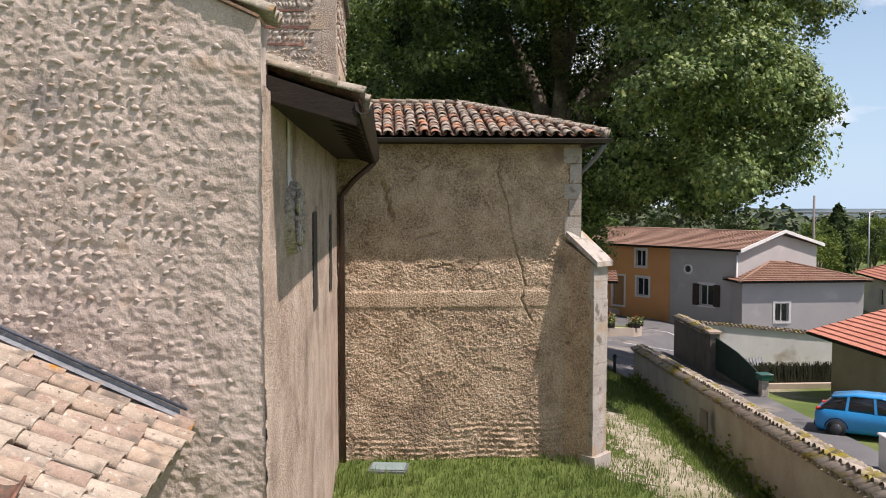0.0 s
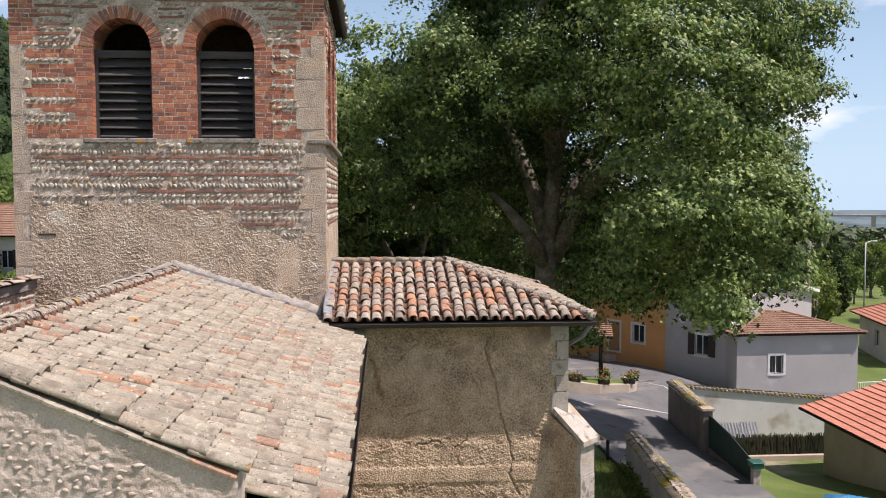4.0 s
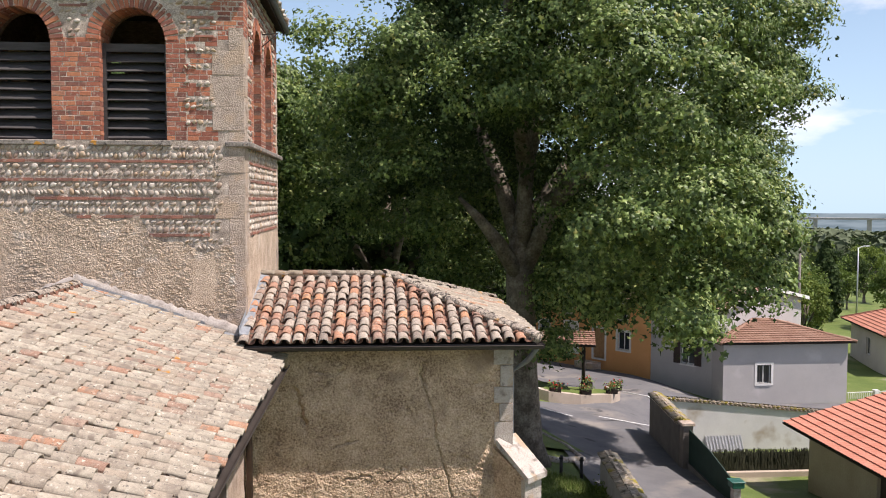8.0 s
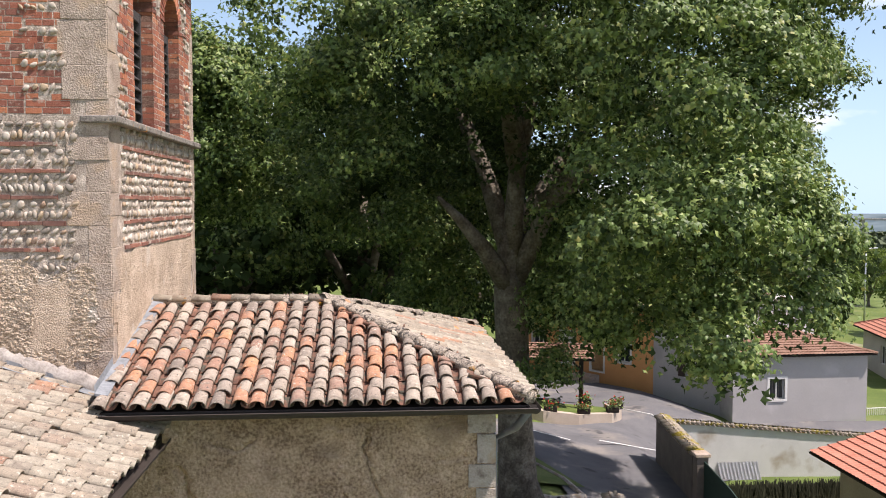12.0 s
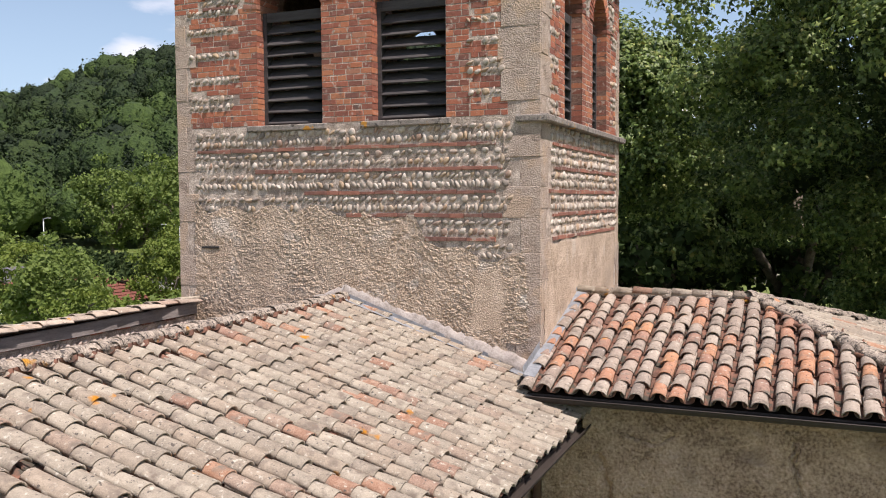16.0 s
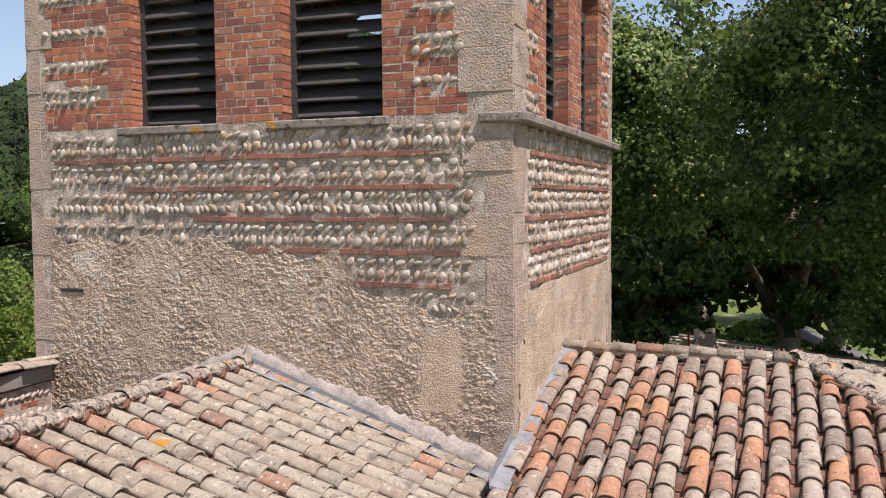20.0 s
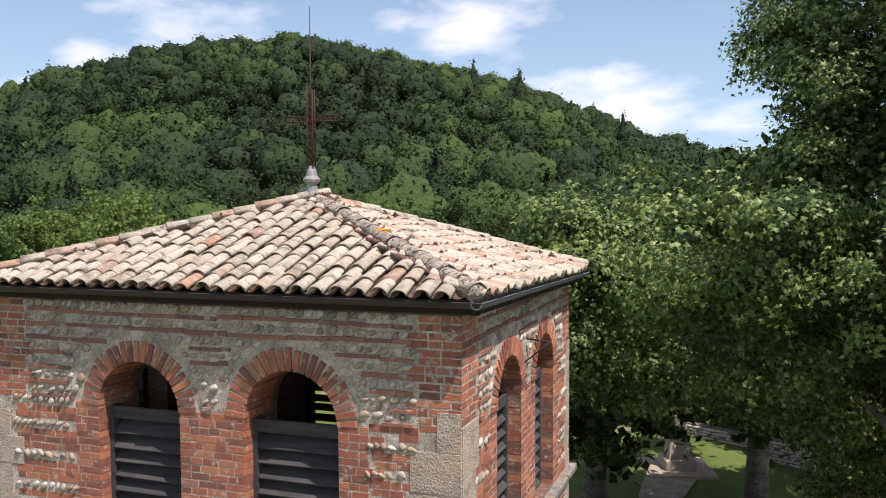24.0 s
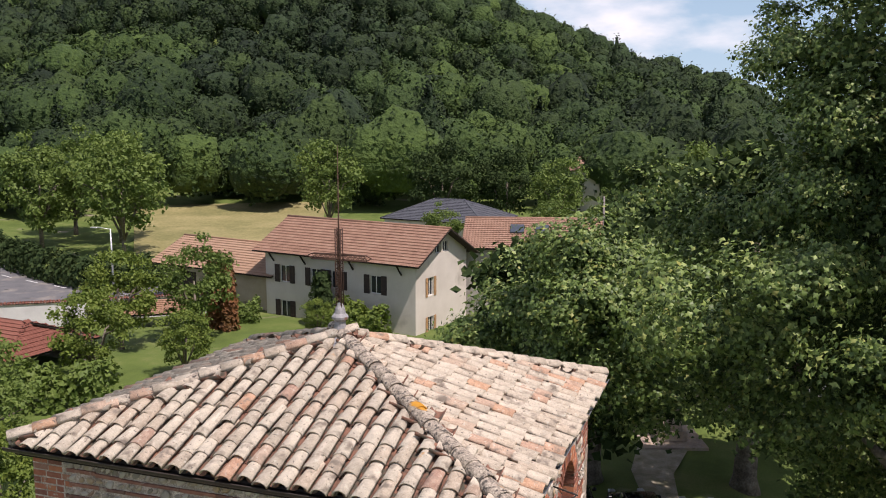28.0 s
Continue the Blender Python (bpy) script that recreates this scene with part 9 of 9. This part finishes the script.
# glowing backdrop far behind everything else, the plain's blue haze painted in its colour
def far_backdrop():
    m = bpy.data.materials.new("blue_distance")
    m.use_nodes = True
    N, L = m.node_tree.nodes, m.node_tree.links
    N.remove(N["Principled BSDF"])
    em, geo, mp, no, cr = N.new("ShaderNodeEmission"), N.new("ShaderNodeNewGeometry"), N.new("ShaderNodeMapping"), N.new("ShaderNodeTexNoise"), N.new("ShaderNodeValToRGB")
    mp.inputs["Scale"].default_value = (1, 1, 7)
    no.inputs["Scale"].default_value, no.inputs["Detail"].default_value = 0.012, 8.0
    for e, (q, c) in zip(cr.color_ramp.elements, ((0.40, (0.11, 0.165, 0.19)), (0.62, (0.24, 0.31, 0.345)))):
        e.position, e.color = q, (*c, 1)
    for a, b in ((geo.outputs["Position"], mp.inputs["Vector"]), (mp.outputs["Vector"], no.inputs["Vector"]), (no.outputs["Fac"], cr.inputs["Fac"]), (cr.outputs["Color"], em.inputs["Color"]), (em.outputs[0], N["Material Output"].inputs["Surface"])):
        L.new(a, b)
    az = np.radians(np.linspace(2, 80, 60))
    vs, fs = [], []
    for k, a in enumerate(az):
        top = -15.0 + 3.0 * float(fbm(np.array(k * 0.31), np.array(0.5), 3, 77))
        vs += [(1700 * math.sin(a), 1700 * math.cos(a), -90), (1700 * math.sin(a), 1700 * math.cos(a), top)]
    fs = [(2 * k, 2 * k + 1, 2 * k + 3, 2 * k + 2) for k in range(len(az) - 1)]
    put("backdrop", mesh_from("backdrop", vs, fs, m), None, None, "glowing backdrop painted with the plain's blue haze", "distance", "", "structure")


far_backdrop()
viaduct = thing("viaduct", "pale concrete viaduct far across the plain", "bridge", pose(440, 1035, 0, 0, 0, -28.5))
box("deck", (0, 520, -6, 6, -14.4, -12.0), M_GREY, viaduct)
for k in range(9):
    box("pier", (30 + 58 * k, 35 + 58 * k, -3, 3, -60, -14.4), M_GREY, viaduct)


# the plain in the distance: hedgerow woods and villages
def plain():
    rng = np.random.default_rng(14)
    P, N, S = [], [], []
    for k in range(1900):
        a = radians(rng.uniform(6, 62))
        r = 190 * (3800 / 190) ** rng.random()
        x, y = r * math.sin(a), r * math.cos(a)
        if r < 160 and x < 45:
            continue
        w = rng.uniform(3, 6) * (1 + r / 500)
        h = rng.uniform(5, 9)
        per = 55
        d = rng.normal(size=(per, 3))
        d /= np.linalg.norm(d, axis=1, keepdims=True)
        d[:, 2] = np.abs(d[:, 2])
        P.append(np.array([x, y, float(hgt(x, y)) + 1]) + d * np.array([w, w, h]))
        N.append(d + rng.normal(size=d.shape) * 0.3)
        S.append(rng.uniform(0.7, 1.4, per) * (1 + r / 450))
    P, N, S = np.concatenate(P), np.concatenate(N), np.concatenate(S)
    tagged(leaves("plain_woods", P, N, S, rng, M_LEAF_FAR, (QUAD_V, QUAD_F), label="woods and hedgerows across the plain, tinted with haze"), "", "woods", "", "stuff")


plain()
